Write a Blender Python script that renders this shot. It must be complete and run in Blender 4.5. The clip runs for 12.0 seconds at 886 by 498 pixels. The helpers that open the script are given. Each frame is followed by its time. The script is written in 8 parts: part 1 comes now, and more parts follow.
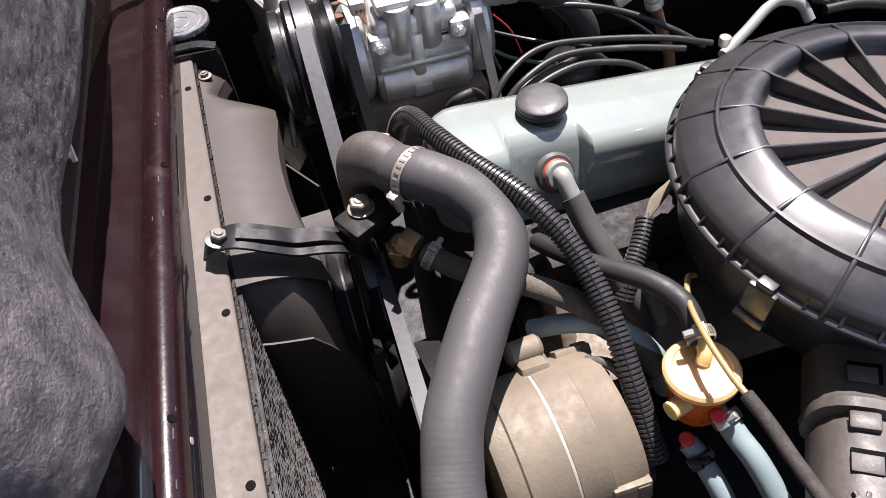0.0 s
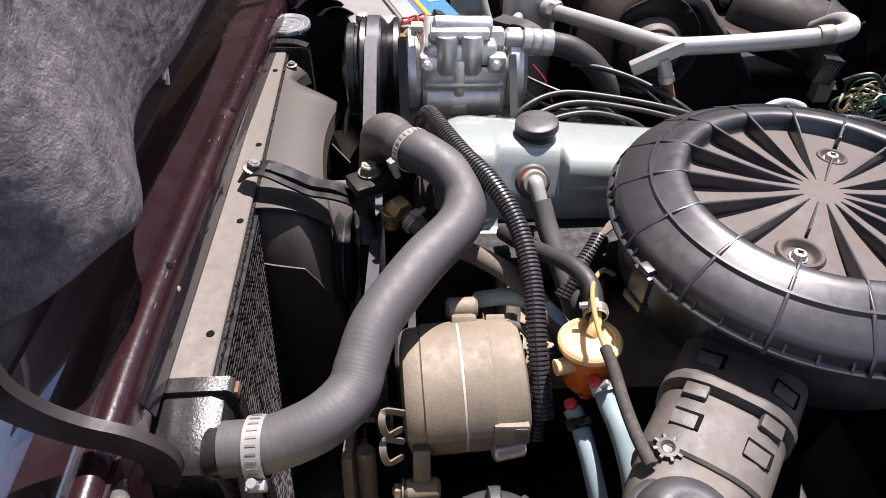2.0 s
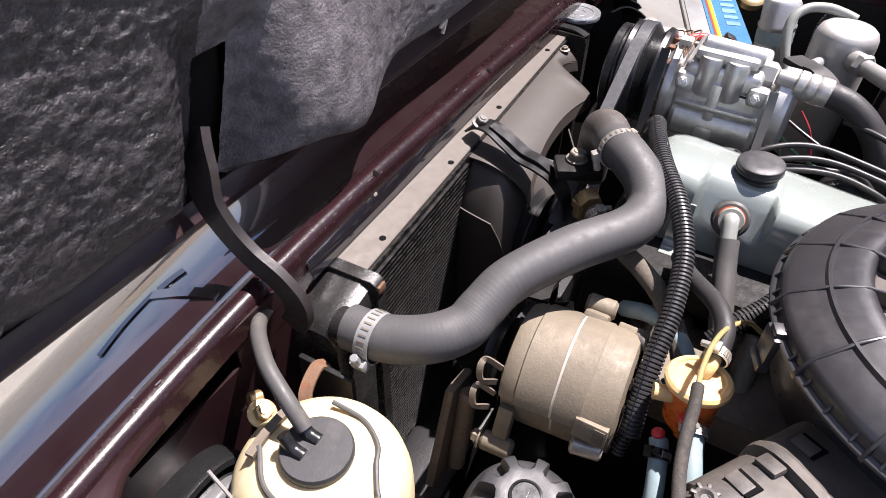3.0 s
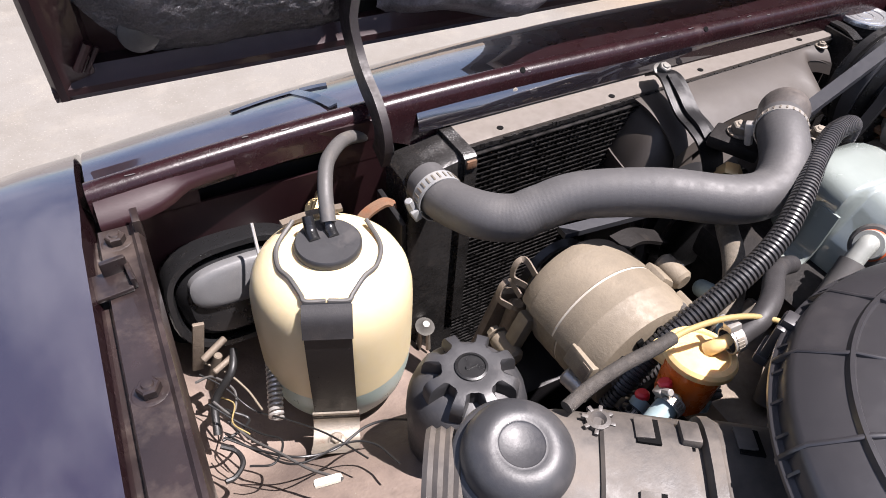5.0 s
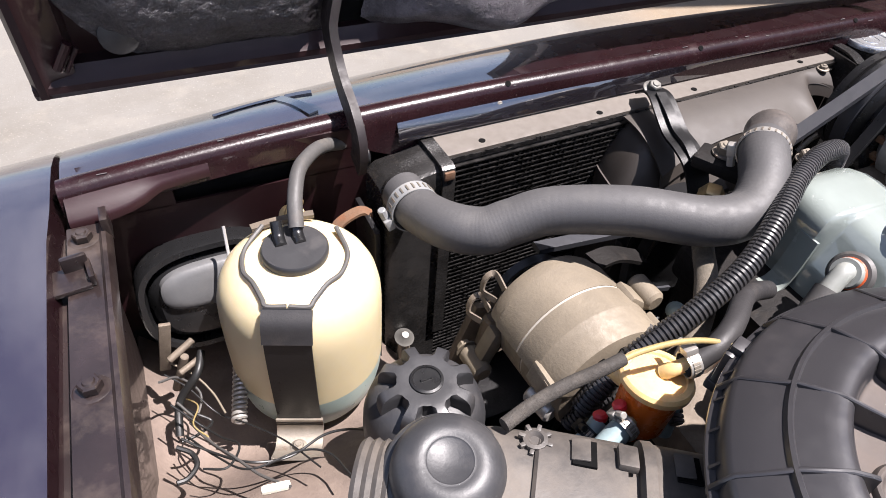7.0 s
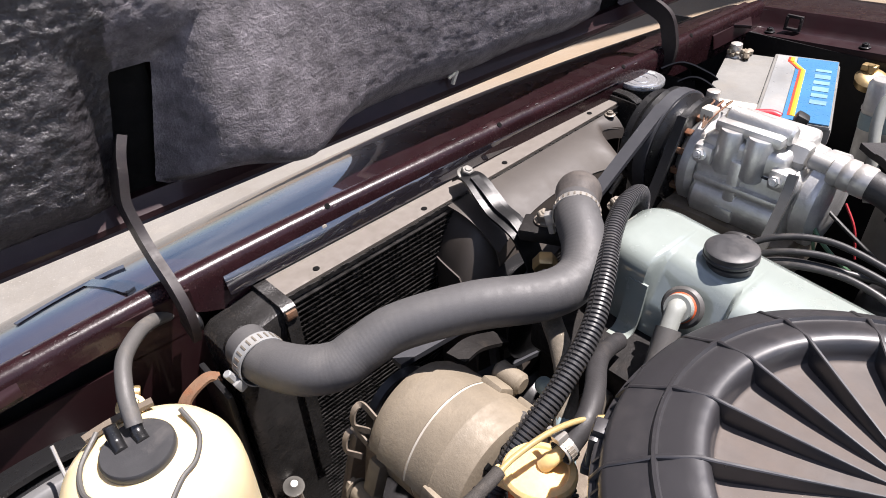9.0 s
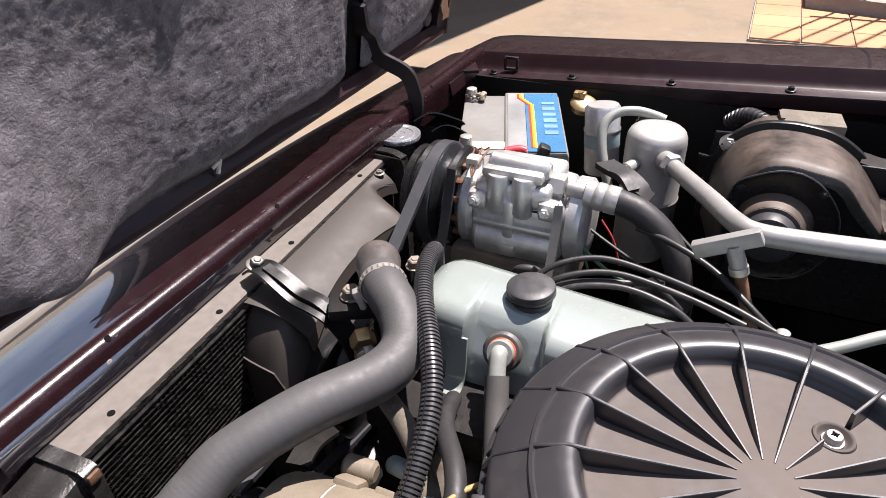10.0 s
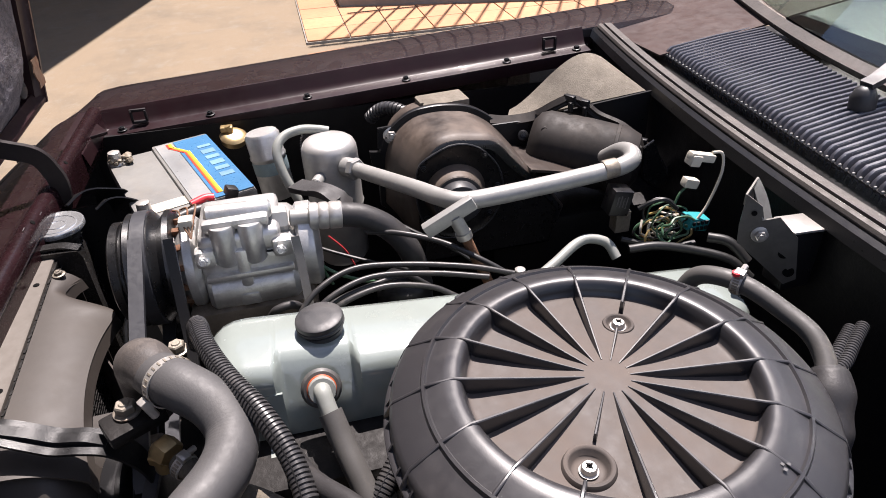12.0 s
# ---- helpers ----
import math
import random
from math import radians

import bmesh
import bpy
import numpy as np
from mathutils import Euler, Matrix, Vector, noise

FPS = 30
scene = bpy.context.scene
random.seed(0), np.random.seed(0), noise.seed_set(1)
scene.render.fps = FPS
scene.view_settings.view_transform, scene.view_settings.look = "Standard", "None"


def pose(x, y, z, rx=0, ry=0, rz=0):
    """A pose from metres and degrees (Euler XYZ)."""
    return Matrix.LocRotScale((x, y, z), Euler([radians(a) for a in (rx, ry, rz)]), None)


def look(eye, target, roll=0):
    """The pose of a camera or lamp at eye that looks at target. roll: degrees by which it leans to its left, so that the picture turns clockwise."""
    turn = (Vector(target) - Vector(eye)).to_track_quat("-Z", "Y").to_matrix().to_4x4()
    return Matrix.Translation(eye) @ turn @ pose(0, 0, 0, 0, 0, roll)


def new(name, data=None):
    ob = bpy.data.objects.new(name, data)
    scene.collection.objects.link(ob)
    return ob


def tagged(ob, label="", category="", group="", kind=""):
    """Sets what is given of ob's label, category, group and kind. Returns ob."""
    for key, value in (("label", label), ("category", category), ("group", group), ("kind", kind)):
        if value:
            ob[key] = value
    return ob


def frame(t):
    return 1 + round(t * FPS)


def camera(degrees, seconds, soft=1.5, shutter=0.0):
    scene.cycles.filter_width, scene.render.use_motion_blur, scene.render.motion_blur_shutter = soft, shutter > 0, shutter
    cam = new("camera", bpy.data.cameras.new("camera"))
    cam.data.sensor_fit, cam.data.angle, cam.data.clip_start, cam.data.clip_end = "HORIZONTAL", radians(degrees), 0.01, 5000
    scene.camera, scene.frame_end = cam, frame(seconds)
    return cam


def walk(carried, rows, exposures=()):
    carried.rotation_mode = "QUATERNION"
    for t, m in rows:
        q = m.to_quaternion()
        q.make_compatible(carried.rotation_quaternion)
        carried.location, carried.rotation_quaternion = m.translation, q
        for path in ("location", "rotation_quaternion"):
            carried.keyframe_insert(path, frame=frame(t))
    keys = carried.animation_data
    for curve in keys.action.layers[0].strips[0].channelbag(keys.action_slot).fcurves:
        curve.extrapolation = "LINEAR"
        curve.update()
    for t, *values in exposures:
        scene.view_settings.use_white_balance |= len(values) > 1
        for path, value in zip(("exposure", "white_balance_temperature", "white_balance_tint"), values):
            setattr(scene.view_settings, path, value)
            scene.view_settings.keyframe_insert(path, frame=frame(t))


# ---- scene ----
cam = camera(67.8, 12.0, soft=0.9)
PATH = [
    (0, (-0.145, -0.081, 1.284), (1.103, -0.33, -0.259), -6.9),
    (0.5, (-0.184, -0.099, 1.33), (1.154, -0.224, -0.151), -10.2),
    (1, (-0.244, -0.113, 1.339), (1.201, -0.256, -0.036), -9.3),
    (1.5, (-0.291, -0.121, 1.327), (1.139, -0.202, -0.069), -8.2),
    (2, (-0.318, -0.155, 1.282), (1.161, -0.203, -0.065), 0.5),
    (2.5, (-0.332, -0.187, 1.283), (1.114, -0.011, -0.087), 1.1),
    (3, (-0.351, -0.258, 1.292), (0.941, 0.442, -0.064), 1.6),
    (3.2, (-0.349, -0.288, 1.293), (0.853, 0.562, -0.06), 1.5),
    (3.5, (-0.34, -0.336, 1.286), (0.695, 0.72, -0.06), -0.1),
    (3.7, (-0.336, -0.364, 1.28), (0.579, 0.778, -0.083), -0.7),
    (5.3, (-0.272, -0.45, 1.233), (0.423, 0.795, -0.17), 4.0),
    (5.5, (-0.266, -0.451, 1.233), (0.403, 0.807, -0.17), 3.5),
    (6, (-0.25, -0.457, 1.231), (0.379, 0.83, -0.164), 3.0),
    (6.5, (-0.243, -0.464, 1.232), (0.379, 0.825, -0.164), 4.0),
    (6.7, (-0.241, -0.465, 1.234), (0.412, 0.821, -0.151), 4.7),
    (8.5, (-0.221, -0.467, 1.238), (0.539, 0.819, -0.091), 1.0),
    (9, (-0.193, -0.455, 1.262), (0.852, 0.759, 0.064), -2.8),
    (9.5, (-0.181, -0.441, 1.278), (1.147, 0.538, 0.146), -3.1),
    (10, (-0.19, -0.411, 1.286), (1.315, 0.291, 0.172), -1.8),
    (10.5, (-0.206, -0.365, 1.296), (1.42, 0.026, 0.199), -2.9),
    (11, (-0.219, -0.328, 1.301), (1.455, -0.226, 0.213), -3.4),
    (11.5, (-0.218, -0.303, 1.308), (1.45, -0.449, 0.214), -4.0),
    (12, (-0.213, -0.287, 1.308), (1.412, -0.649, 0.199), -2.6),
]
walk(cam, [(t, look(eye, target, roll)) for t, eye, target, roll in PATH], exposures=[(0, 1.42, 6320, 21), (3, 1.59, 6320, 21), (5.5, 1.63, 6250, 20), (8.5, 1.58, 6300, 18), (10.5, 1.40, 6450, 20), (12, 1.37, 6480, 20)])

# ---------------------------------------------------------------- light
SUN_DIR = Vector((0.38, -0.19, 1.0)).normalized()      # towards the sun
sun_el = math.asin(SUN_DIR.z)
sun_az = math.atan2(SUN_DIR.x, SUN_DIR.y)
world = bpy.data.worlds.new("sky")
scene.world = world
world.use_nodes = True
wn = world.node_tree.nodes
wl = world.node_tree.links
sky = wn.new("ShaderNodeTexSky")
sky.sky_type = "NISHITA"
sky.sun_disc = False
sky.sun_elevation = sun_el
sky.sun_rotation = sun_az
sky.air_density = 1.0
sky.dust_density = 0.6
# thin broken cloud
coord = wn.new("ShaderNodeTexCoord")
puffs = wn.new("ShaderNodeTexNoise")
puffs.inputs["Scale"].default_value = 2.6
puffs.inputs["Detail"].default_value = 9.0
puffs.inputs["Roughness"].default_value = 0.58
wl.new(coord.outputs["Generated"], puffs.inputs["Vector"])
cover_map = wn.new("ShaderNodeMapRange")
for i, v in ((1, 0.40), (2, 0.62), (3, 0.0), (4, 0.75)):
    cover_map.inputs[i].default_value = v
wl.new(puffs.outputs[0], cover_map.inputs[0])
clouds = wn.new("ShaderNodeMix")
clouds.data_type = "RGBA"
clouds.inputs[7].default_value = (5.4, 5.9, 7.0, 1.0)
wl.new(cover_map.outputs[0], clouds.inputs[0])
wl.new(sky.outputs[0], clouds.inputs[6])
wl.new(clouds.outputs[2], wn["Background"].inputs[0])
wn["Background"].inputs[1].default_value = 0.060
sun_data = bpy.data.lights.new("sun", "SUN")
sun_data.energy = 5.0
sun_data.angle = radians(0.55)
sun_data.color = (1.0, 0.95, 0.87)
sun = new("sun", sun_data)
sun.matrix_world = look(SUN_DIR * 20, (0, 0, 0))


# ---------------------------------------------------------------- materials
def mat(name, base, rough=0.5, metal=0.0, var=0.25, scale=60.0, bump=0.15, bump_scale=300.0,
        dust=0.0, dust_col=(0.30, 0.25, 0.19), coat=0.0, spec=0.5, trans=0.0, island=0.0, rust=0.0, sheen=0.0, ior=1.45, sss=0.0, flake=0.0, coat_ior=1.6, even=0.0):
    """A surface with two scales of colour variation, fine relief, and settled dust or rust in patches."""
    m = bpy.data.materials.new(name)
    m.use_nodes = True
    n, l = m.node_tree.nodes, m.node_tree.links
    b = n["Principled BSDF"]
    geo = n.new("ShaderNodeNewGeometry")

    def noise_node(s, detail=4.0, rgh=0.6):
        t = n.new("ShaderNodeTexNoise")
        t.inputs["Scale"].default_value = s
        t.inputs["Detail"].default_value = detail
        t.inputs["Roughness"].default_value = rgh
        l.new(geo.outputs["Position"], t.inputs["Vector"])
        return t

    def mix(fac, a, c):
        k = n.new("ShaderNodeMix")
        k.data_type = "RGBA"
        for sock, v in ((k.inputs[0], fac), (k.inputs[6], a), (k.inputs[7], c)):
            if hasattr(v, "is_linked"):
                l.new(v, sock)
            elif isinstance(v, tuple):
                sock.default_value = (*v, 1.0)
            else:
                sock.default_value = v
        return k.outputs[2]

    def ramp(src, lo, hi, to_lo=0.0, to_hi=1.0):
        k = n.new("ShaderNodeMapRange")
        k.inputs[1].default_value, k.inputs[2].default_value = lo, hi
        k.inputs[3].default_value, k.inputs[4].default_value = to_lo, to_hi
        l.new(src, k.inputs[0])
        return k.outputs[0]

    big = noise_node(scale * 0.22, 5.0, 0.62)
    fine = noise_node(scale * 2.2, 3.0, 0.6)
    dark = tuple(c * (1 - var) for c in base)
    light = tuple(min(1.0, c * (1 + var * 0.8)) for c in base)
    col = mix(ramp(big.outputs[0], 0.3, 0.7), dark, light)
    col = mix(ramp(fine.outputs[0], 0.35, 0.75, 0.0, 0.35), col, tuple(c * (1 - var * 1.2) if var < 0.8 else c * 0.1 for c in base))
    if island > 0:
        info = n.new("ShaderNodeObjectInfo")
        col = mix(ramp(info.outputs["Random"], 0, 1, 0.0, island), col, tuple(c * 0.45 for c in base))
    if rust > 0:
        rn = noise_node(scale * 0.6, 6.0, 0.7)
        col = mix(ramp(rn.outputs[0], 0.62 - rust * 0.2, 0.78 - rust * 0.2), col, (0.16, 0.06, 0.025))
    rough_out = ramp(fine.outputs[0], 0.3, 0.7, max(0.03, rough * 0.82), min(1.0, rough * 1.18))
    if dust > 0:
        up = n.new("ShaderNodeSeparateXYZ")
        l.new(geo.outputs["Normal"], up.inputs[0])
        dn = noise_node(scale * 0.4, 6.0, 0.7)
        amount = n.new("ShaderNodeMath")
        amount.operation = "MULTIPLY"
        l.new(ramp(up.outputs[2], -0.1, 0.9, 0.25, 1.0), amount.inputs[0])
        l.new(ramp(dn.outputs[0], 0.62 - dust * 0.35, 0.95 - dust * 0.25, even * 0.6 * min(1.0, 0.25 + dust), min(1.0, 0.25 + dust)), amount.inputs[1])
        col = mix(amount.outputs[0], col, dust_col)
        k = n.new("ShaderNodeMix")
        l.new(amount.outputs[0], k.inputs[0])
        l.new(rough_out, k.inputs[2])
        k.inputs[3].default_value = 0.9
        rough_out = k.outputs[0]
    if flake > 0:
        vor = n.new("ShaderNodeTexVoronoi")
        vor.inputs["Scale"].default_value = 2600
        l.new(geo.outputs["Position"], vor.inputs["Vector"])
        col = mix(ramp(vor.outputs["Distance"], 0.0, 0.25, flake, 0.0), col, tuple(min(1, c * 3.5 + 0.03) for c in base))
    l.new(col, b.inputs["Base Color"])
    l.new(rough_out, b.inputs["Roughness"])
    b.inputs["Metallic"].default_value = metal
    b.inputs["IOR"].default_value = ior
    b.inputs["Specular IOR Level"].default_value = spec
    b.inputs["Coat Weight"].default_value = coat
    b.inputs["Coat Roughness"].default_value = 0.03
    b.inputs["Coat IOR"].default_value = coat_ior
    b.inputs["Transmission Weight"].default_value = trans
    b.inputs["Sheen Weight"].default_value = sheen
    if sss > 0:
        b.inputs["Subsurface Weight"].default_value = sss
        b.inputs["Subsurface Radius"].default_value = (0.02, 0.015, 0.008)
        b.inputs["Subsurface Scale"].default_value = 0.6
    if bump > 0:
        bn = noise_node(bump_scale, 5.0, 0.65)
        bp = n.new("ShaderNodeBump")
        bp.inputs["Strength"].default_value = min(1.0, bump)
        bp.inputs["Distance"].default_value = 0.6 * max(1.0, bump) / bump_scale
        l.new(bn.outputs[0], bp.inputs["Height"])
        l.new(bp.outputs[0], b.inputs["Normal"])
    return m


def concrete(name):
    """Grey worn concrete, sandier and browner towards the tiled strip, with stains and grit."""
    m = bpy.data.materials.new(name)
    m.use_nodes = True
    n, l = m.node_tree.nodes, m.node_tree.links
    geo = n.new("ShaderNodeNewGeometry")

    def tex(scale, detail, rough=0.6):
        t = n.new("ShaderNodeTexNoise")
        t.inputs["Scale"].default_value, t.inputs["Detail"].default_value, t.inputs["Roughness"].default_value = scale, detail, rough
        l.new(geo.outputs["Position"], t.inputs["Vector"])
        return t.outputs[0]

    def span(src, lo, hi, a=0.0, c=1.0):
        k = n.new("ShaderNodeMapRange")
        for i, v in ((1, lo), (2, hi), (3, a), (4, c)):
            k.inputs[i].default_value = v
        l.new(src, k.inputs[0])
        return k.outputs[0]

    def blend(fac, a, c):
        k = n.new("ShaderNodeMix")
        k.data_type = "RGBA"
        l.new(fac, k.inputs[0])
        for sock, v in ((k.inputs[6], a), (k.inputs[7], c)):
            if isinstance(v, tuple):
                sock.default_value = (*v, 1.0)
            else:
                l.new(v, sock)
        return k.outputs[2]

    xyz = n.new("ShaderNodeSeparateXYZ")
    l.new(geo.outputs["Position"], xyz.inputs[0])
    add = n.new("ShaderNodeMath")
    l.new(xyz.outputs[0], add.inputs[0])
    l.new(span(tex(0.9, 5.0), 0.3, 0.7, -0.9, 0.9), add.inputs[1])
    col = blend(span(add.outputs[0], 0.9, 2.6), (0.152, 0.143, 0.127), (0.186, 0.143, 0.097))
    col = blend(span(tex(2.2, 8.0, 0.68), 0.46, 0.72, 0.0, 0.55), col, (0.100, 0.087, 0.068))
    col = blend(span(tex(7.0, 6.0, 0.7), 0.52, 0.75, 0.0, 0.5), col, (0.215, 0.196, 0.163))
    col = blend(span(tex(190.0, 2.0), 0.62, 0.70, 0.0, 0.45), col, (0.110, 0.098, 0.082))
    col = blend(span(tex(150.0, 2.0), 0.30, 0.36, 0.4, 0.0), col, (0.32, 0.30, 0.265))
    b = n["Principled BSDF"]
    l.new(col, b.inputs["Base Color"])
    b.inputs["Roughness"].default_value = 0.9
    b.inputs["Specular IOR Level"].default_value = 0.3
    bp = n.new("ShaderNodeBump")
    bp.inputs["Strength"].default_value, bp.inputs["Distance"].default_value = 0.35, 0.004
    l.new(tex(120.0, 6.0, 0.7), bp.inputs["Height"])
    l.new(bp.outputs[0], b.inputs["Normal"])
    return m


MAROON = mat("maroon_paint", (0.0125, 0.0040, 0.0055), 0.36, 0.0, 0.18, 14, 0.0, 900, coat=1.0, flake=0.05, coat_ior=2.7)
MAROON_DULL = mat("dull_maroon_paint", (0.016, 0.0058, 0.0072), 0.40, 0.0, 0.35, 22, 0.06, 600, dust=0.05, dust_col=(0.050, 0.034, 0.030), coat=0.10, coat_ior=1.5, spec=0.22)
MAROON_LIP = mat("worn_lip_paint", (0.0150, 0.0055, 0.0068), 0.26, 0.0, 0.4, 60, 0.10, 420, dust=0.12, dust_col=(0.09, 0.062, 0.058), coat=0.15, spec=0.35)
GUTTER = mat("glossy_dark_gutter_paint", (0.008, 0.0065, 0.009), 0.30, 0.0, 0.2, 30, 0.02, 500, coat=1.0, coat_ior=2.6)
# maroon copy for recesses: their shade is put into its colour and low gloss
MAROON_SHADED = mat("shaded_maroon_paint", (0.018, 0.0068, 0.0080), 0.42, 0.0, 0.35, 22, 0.05, 600, dust=0.08, dust_col=(0.09, 0.06, 0.05), coat=0.12, spec=0.25)
SCUTTLE = mat("brown_scuttle_paint", (0.050, 0.030, 0.026), 0.42, 0.0, 0.3, 20, 0.05, 500, dust=0.25, dust_col=(0.11, 0.08, 0.066), coat=0.15)
# near-black with the bay's deep shade put into the colour
BAY_BLACK = mat("bay_shade_black", (0.0045, 0.004, 0.0045), 0.5, 0.0, 0.5, 25, 0.2, 260, dust=0.08, dust_col=(0.05, 0.037, 0.028), spec=0.35)
RAIL = mat("dirty_rail_paint", (0.019, 0.0130, 0.0125), 0.32, 0.0, 0.6, 30, 0.1, 400, dust=0.38, dust_col=(0.112, 0.084, 0.066), coat=0.3, coat_ior=1.5)
DUSTY_BLACK = mat("dusty_black_plastic", (0.029, 0.029, 0.031), 0.46, 0.0, 0.25, 45, 0.10, 450, dust=0.34, dust_col=(0.110, 0.098, 0.090), spec=0.6)
APRON = mat("dusty_apron", (0.12, 0.092, 0.078), 0.6, 0.0, 0.5, 22, 0.35, 240, dust=0.65, dust_col=(0.24, 0.185, 0.145))
FELT = mat("bitumen_felt", (0.112, 0.102, 0.112), 0.55, 0.0, 0.6, 240, 1.5, 330, spec=0.35, dust=0.06, dust_col=(0.12, 0.11, 0.105))
FOIL = mat("glossy_bitumen_sheet", (0.030, 0.027, 0.030), 0.34, 0.0, 0.6, 200, 1.2, 300, spec=0.9, dust=0.16, dust_col=(0.10, 0.082, 0.068))
RAD_BAR = mat("dusty_radiator_paint", (0.084, 0.072, 0.061), 0.55, 0.1, 0.10, 45, 0.05, 500, dust=0.35, dust_col=(0.098, 0.083, 0.068), even=0.7)
RAD_TANK = mat("black_tank_paint", (0.020, 0.019, 0.0185), 0.26, 0.1, 0.5, 90, 0.25, 350, dust=0.22, dust_col=(0.13, 0.105, 0.085))
FIN = mat("blackened_fins", (0.034, 0.032, 0.031), 0.36, 0.5, 0.8, 420, 0.0, 900)
SHROUD = mat("dusty_shroud", (0.026, 0.0215, 0.019), 0.40, 0.0, 0.15, 30, 0.05, 420, dust=0.50, dust_col=(0.050, 0.041, 0.033), spec=0.6, even=0.8)
BLACK_METAL = mat("black_metal", (0.013, 0.0128, 0.0135), 0.33, 0.1, 0.3, 60, 0.1, 500, dust=0.05, dust_col=(0.09, 0.072, 0.058), spec=0.4)
ARM_PAINT = mat("hinge_arm_paint", (0.017, 0.013, 0.0135), 0.50, 0.0, 0.3, 60, 0.08, 500, dust=0.12, dust_col=(0.09, 0.07, 0.062), spec=0.35)
HOSE = mat("grey_rubber_hose", (0.043, 0.043, 0.046), 0.50, 0.0, 0.18, 50, 0.14, 480, dust=0.30, dust_col=(0.13, 0.122, 0.112), spec=0.5, even=0.6)
ELBOW = mat("dusty_elbow_casting", (0.052, 0.046, 0.043), 0.52, 0.0, 0.3, 55, 0.25, 420, dust=0.45, dust_col=(0.15, 0.122, 0.100), spec=0.6)
RUBBER = mat("black_rubber", (0.024, 0.0225, 0.023), 0.55, 0.0, 0.3, 60, 0.15, 500, dust=0.18, dust_col=(0.13, 0.105, 0.085))
BRAID = mat("dusty_braided_hose", (0.10, 0.085, 0.065), 0.8, 0.0, 0.4, 120, 0.9, 900, dust=0.3, dust_col=(0.24, 0.19, 0.13))
SLEEVE = mat("dark_dusty_braid", (0.040, 0.035, 0.030), 0.8, 0.0, 0.4, 120, 0.9, 700, dust=0.3, dust_col=(0.12, 0.10, 0.08))
CONDUIT = mat("black_conduit", (0.034, 0.033, 0.034), 0.36, 0.0, 0.25, 80, 0.05, 500, dust=0.26, dust_col=(0.12, 0.105, 0.09))
LID = mat("black_lid_plastic", (0.0165, 0.0165, 0.0190), 0.30, 0.0, 0.15, 40, 0.04, 700, dust=0.16, dust_col=(0.085, 0.074, 0.069), spec=0.75, even=0.4)
LID_FLOOR = mat("dusty_lid_hollow", (0.036, 0.033, 0.033), 0.46, 0.0, 0.35, 45, 0.05, 700, dust=0.75, even=0.6, dust_col=(0.098, 0.078, 0.066), spec=0.5)
DUCT = mat("dusty_duct_plastic", (0.056, 0.050, 0.045), 0.48, 0.0, 0.3, 50, 0.16, 520, dust=0.6, dust_col=(0.145, 0.122, 0.100))
GLOSS_BLACK = mat("smooth_black_plastic", (0.009, 0.009, 0.0095), 0.30, 0.0, 0.2, 60, 0.06, 500, dust=0.14, dust_col=(0.10, 0.09, 0.08), spec=0.6)
# black slats' base lightened and blued to paint in the sky's sheen
SLAT = mat("sheen_toned_grille_plastic", (0.075, 0.076, 0.090), 0.24, 0.0, 0.2, 60, 0.04, 500, spec=0.9)
VALVE = mat("pale_green_enamel", (0.220, 0.250, 0.232), 0.24, 0.0, 0.14, 26, 0.05, 260, dust=0.18, dust_col=(0.20, 0.18, 0.14), coat=1.0)
TAN = mat("oxidised_tan_casting", (0.172, 0.143, 0.104), 0.62, 0.1, 0.30, 50, 0.25, 380, dust=0.25, dust_col=(0.21, 0.172, 0.124))
TAN_DARK = mat("grimy_casting", (0.13, 0.105, 0.08), 0.6, 0.2, 0.35, 60, 0.3, 350, dust=0.35)
ALU = mat("cast_aluminium", (0.70, 0.69, 0.665), 0.34, 0.75, 0.35, 50, 0.30, 420, dust=0.34, dust_col=(0.24, 0.195, 0.145))
CAN = mat("satin_can_metal", (0.42, 0.41, 0.39), 0.38, 0.45, 0.25, 40, 0.12, 300, dust=0.3, dust_col=(0.26, 0.22, 0.17))
ALU_PIPE = mat("dull_aluminium_pipe", (0.32, 0.315, 0.30), 0.46, 0.45, 0.18, 60, 0.14, 500, dust=0.18, dust_col=(0.28, 0.25, 0.21))
STEEL = mat("zinc_steel", (0.46, 0.44, 0.41), 0.35, 0.6, 0.25, 70, 0.15, 500, dust=0.14, dust_col=(0.30, 0.24, 0.17))
ZINC = mat("dull_zinc_plate", (0.135, 0.130, 0.120), 0.42, 0.5, 0.3, 60, 0.12, 450, dust=0.2, dust_col=(0.13, 0.11, 0.085))
OLD_STEEL = mat("old_steel", (0.26, 0.23, 0.19), 0.5, 0.6, 0.35, 70, 0.25, 450, dust=0.3, rust=0.25)
CHROME = mat("bright_cap_metal", (0.50, 0.51, 0.52), 0.24, 0.75, 0.15, 60, 0.05, 500)
BRASS = mat("brass", (0.55, 0.40, 0.20), 0.38, 0.85, 0.25, 70, 0.15, 500, dust=0.2)
RUSTY = mat("rusty_steel", (0.15, 0.085, 0.05), 0.75, 0.2, 0.45, 60, 0.4, 350, rust=0.6)
BELT = mat("glazed_belt", (0.036, 0.037, 0.042), 0.42, 0.0, 0.15, 80, 0.04, 500, spec=0.6)
CREAM_TOP = mat("pale_cream_plastic", (0.54, 0.455, 0.285), 0.36, 0.0, 0.06, 18, 0.03, 300, sss=0.35)
FLUID = mat("blue_fluid_plastic", (0.36, 0.44, 0.40), 0.32, 0.0, 0.12, 30, 0.03, 300, sss=0.2)
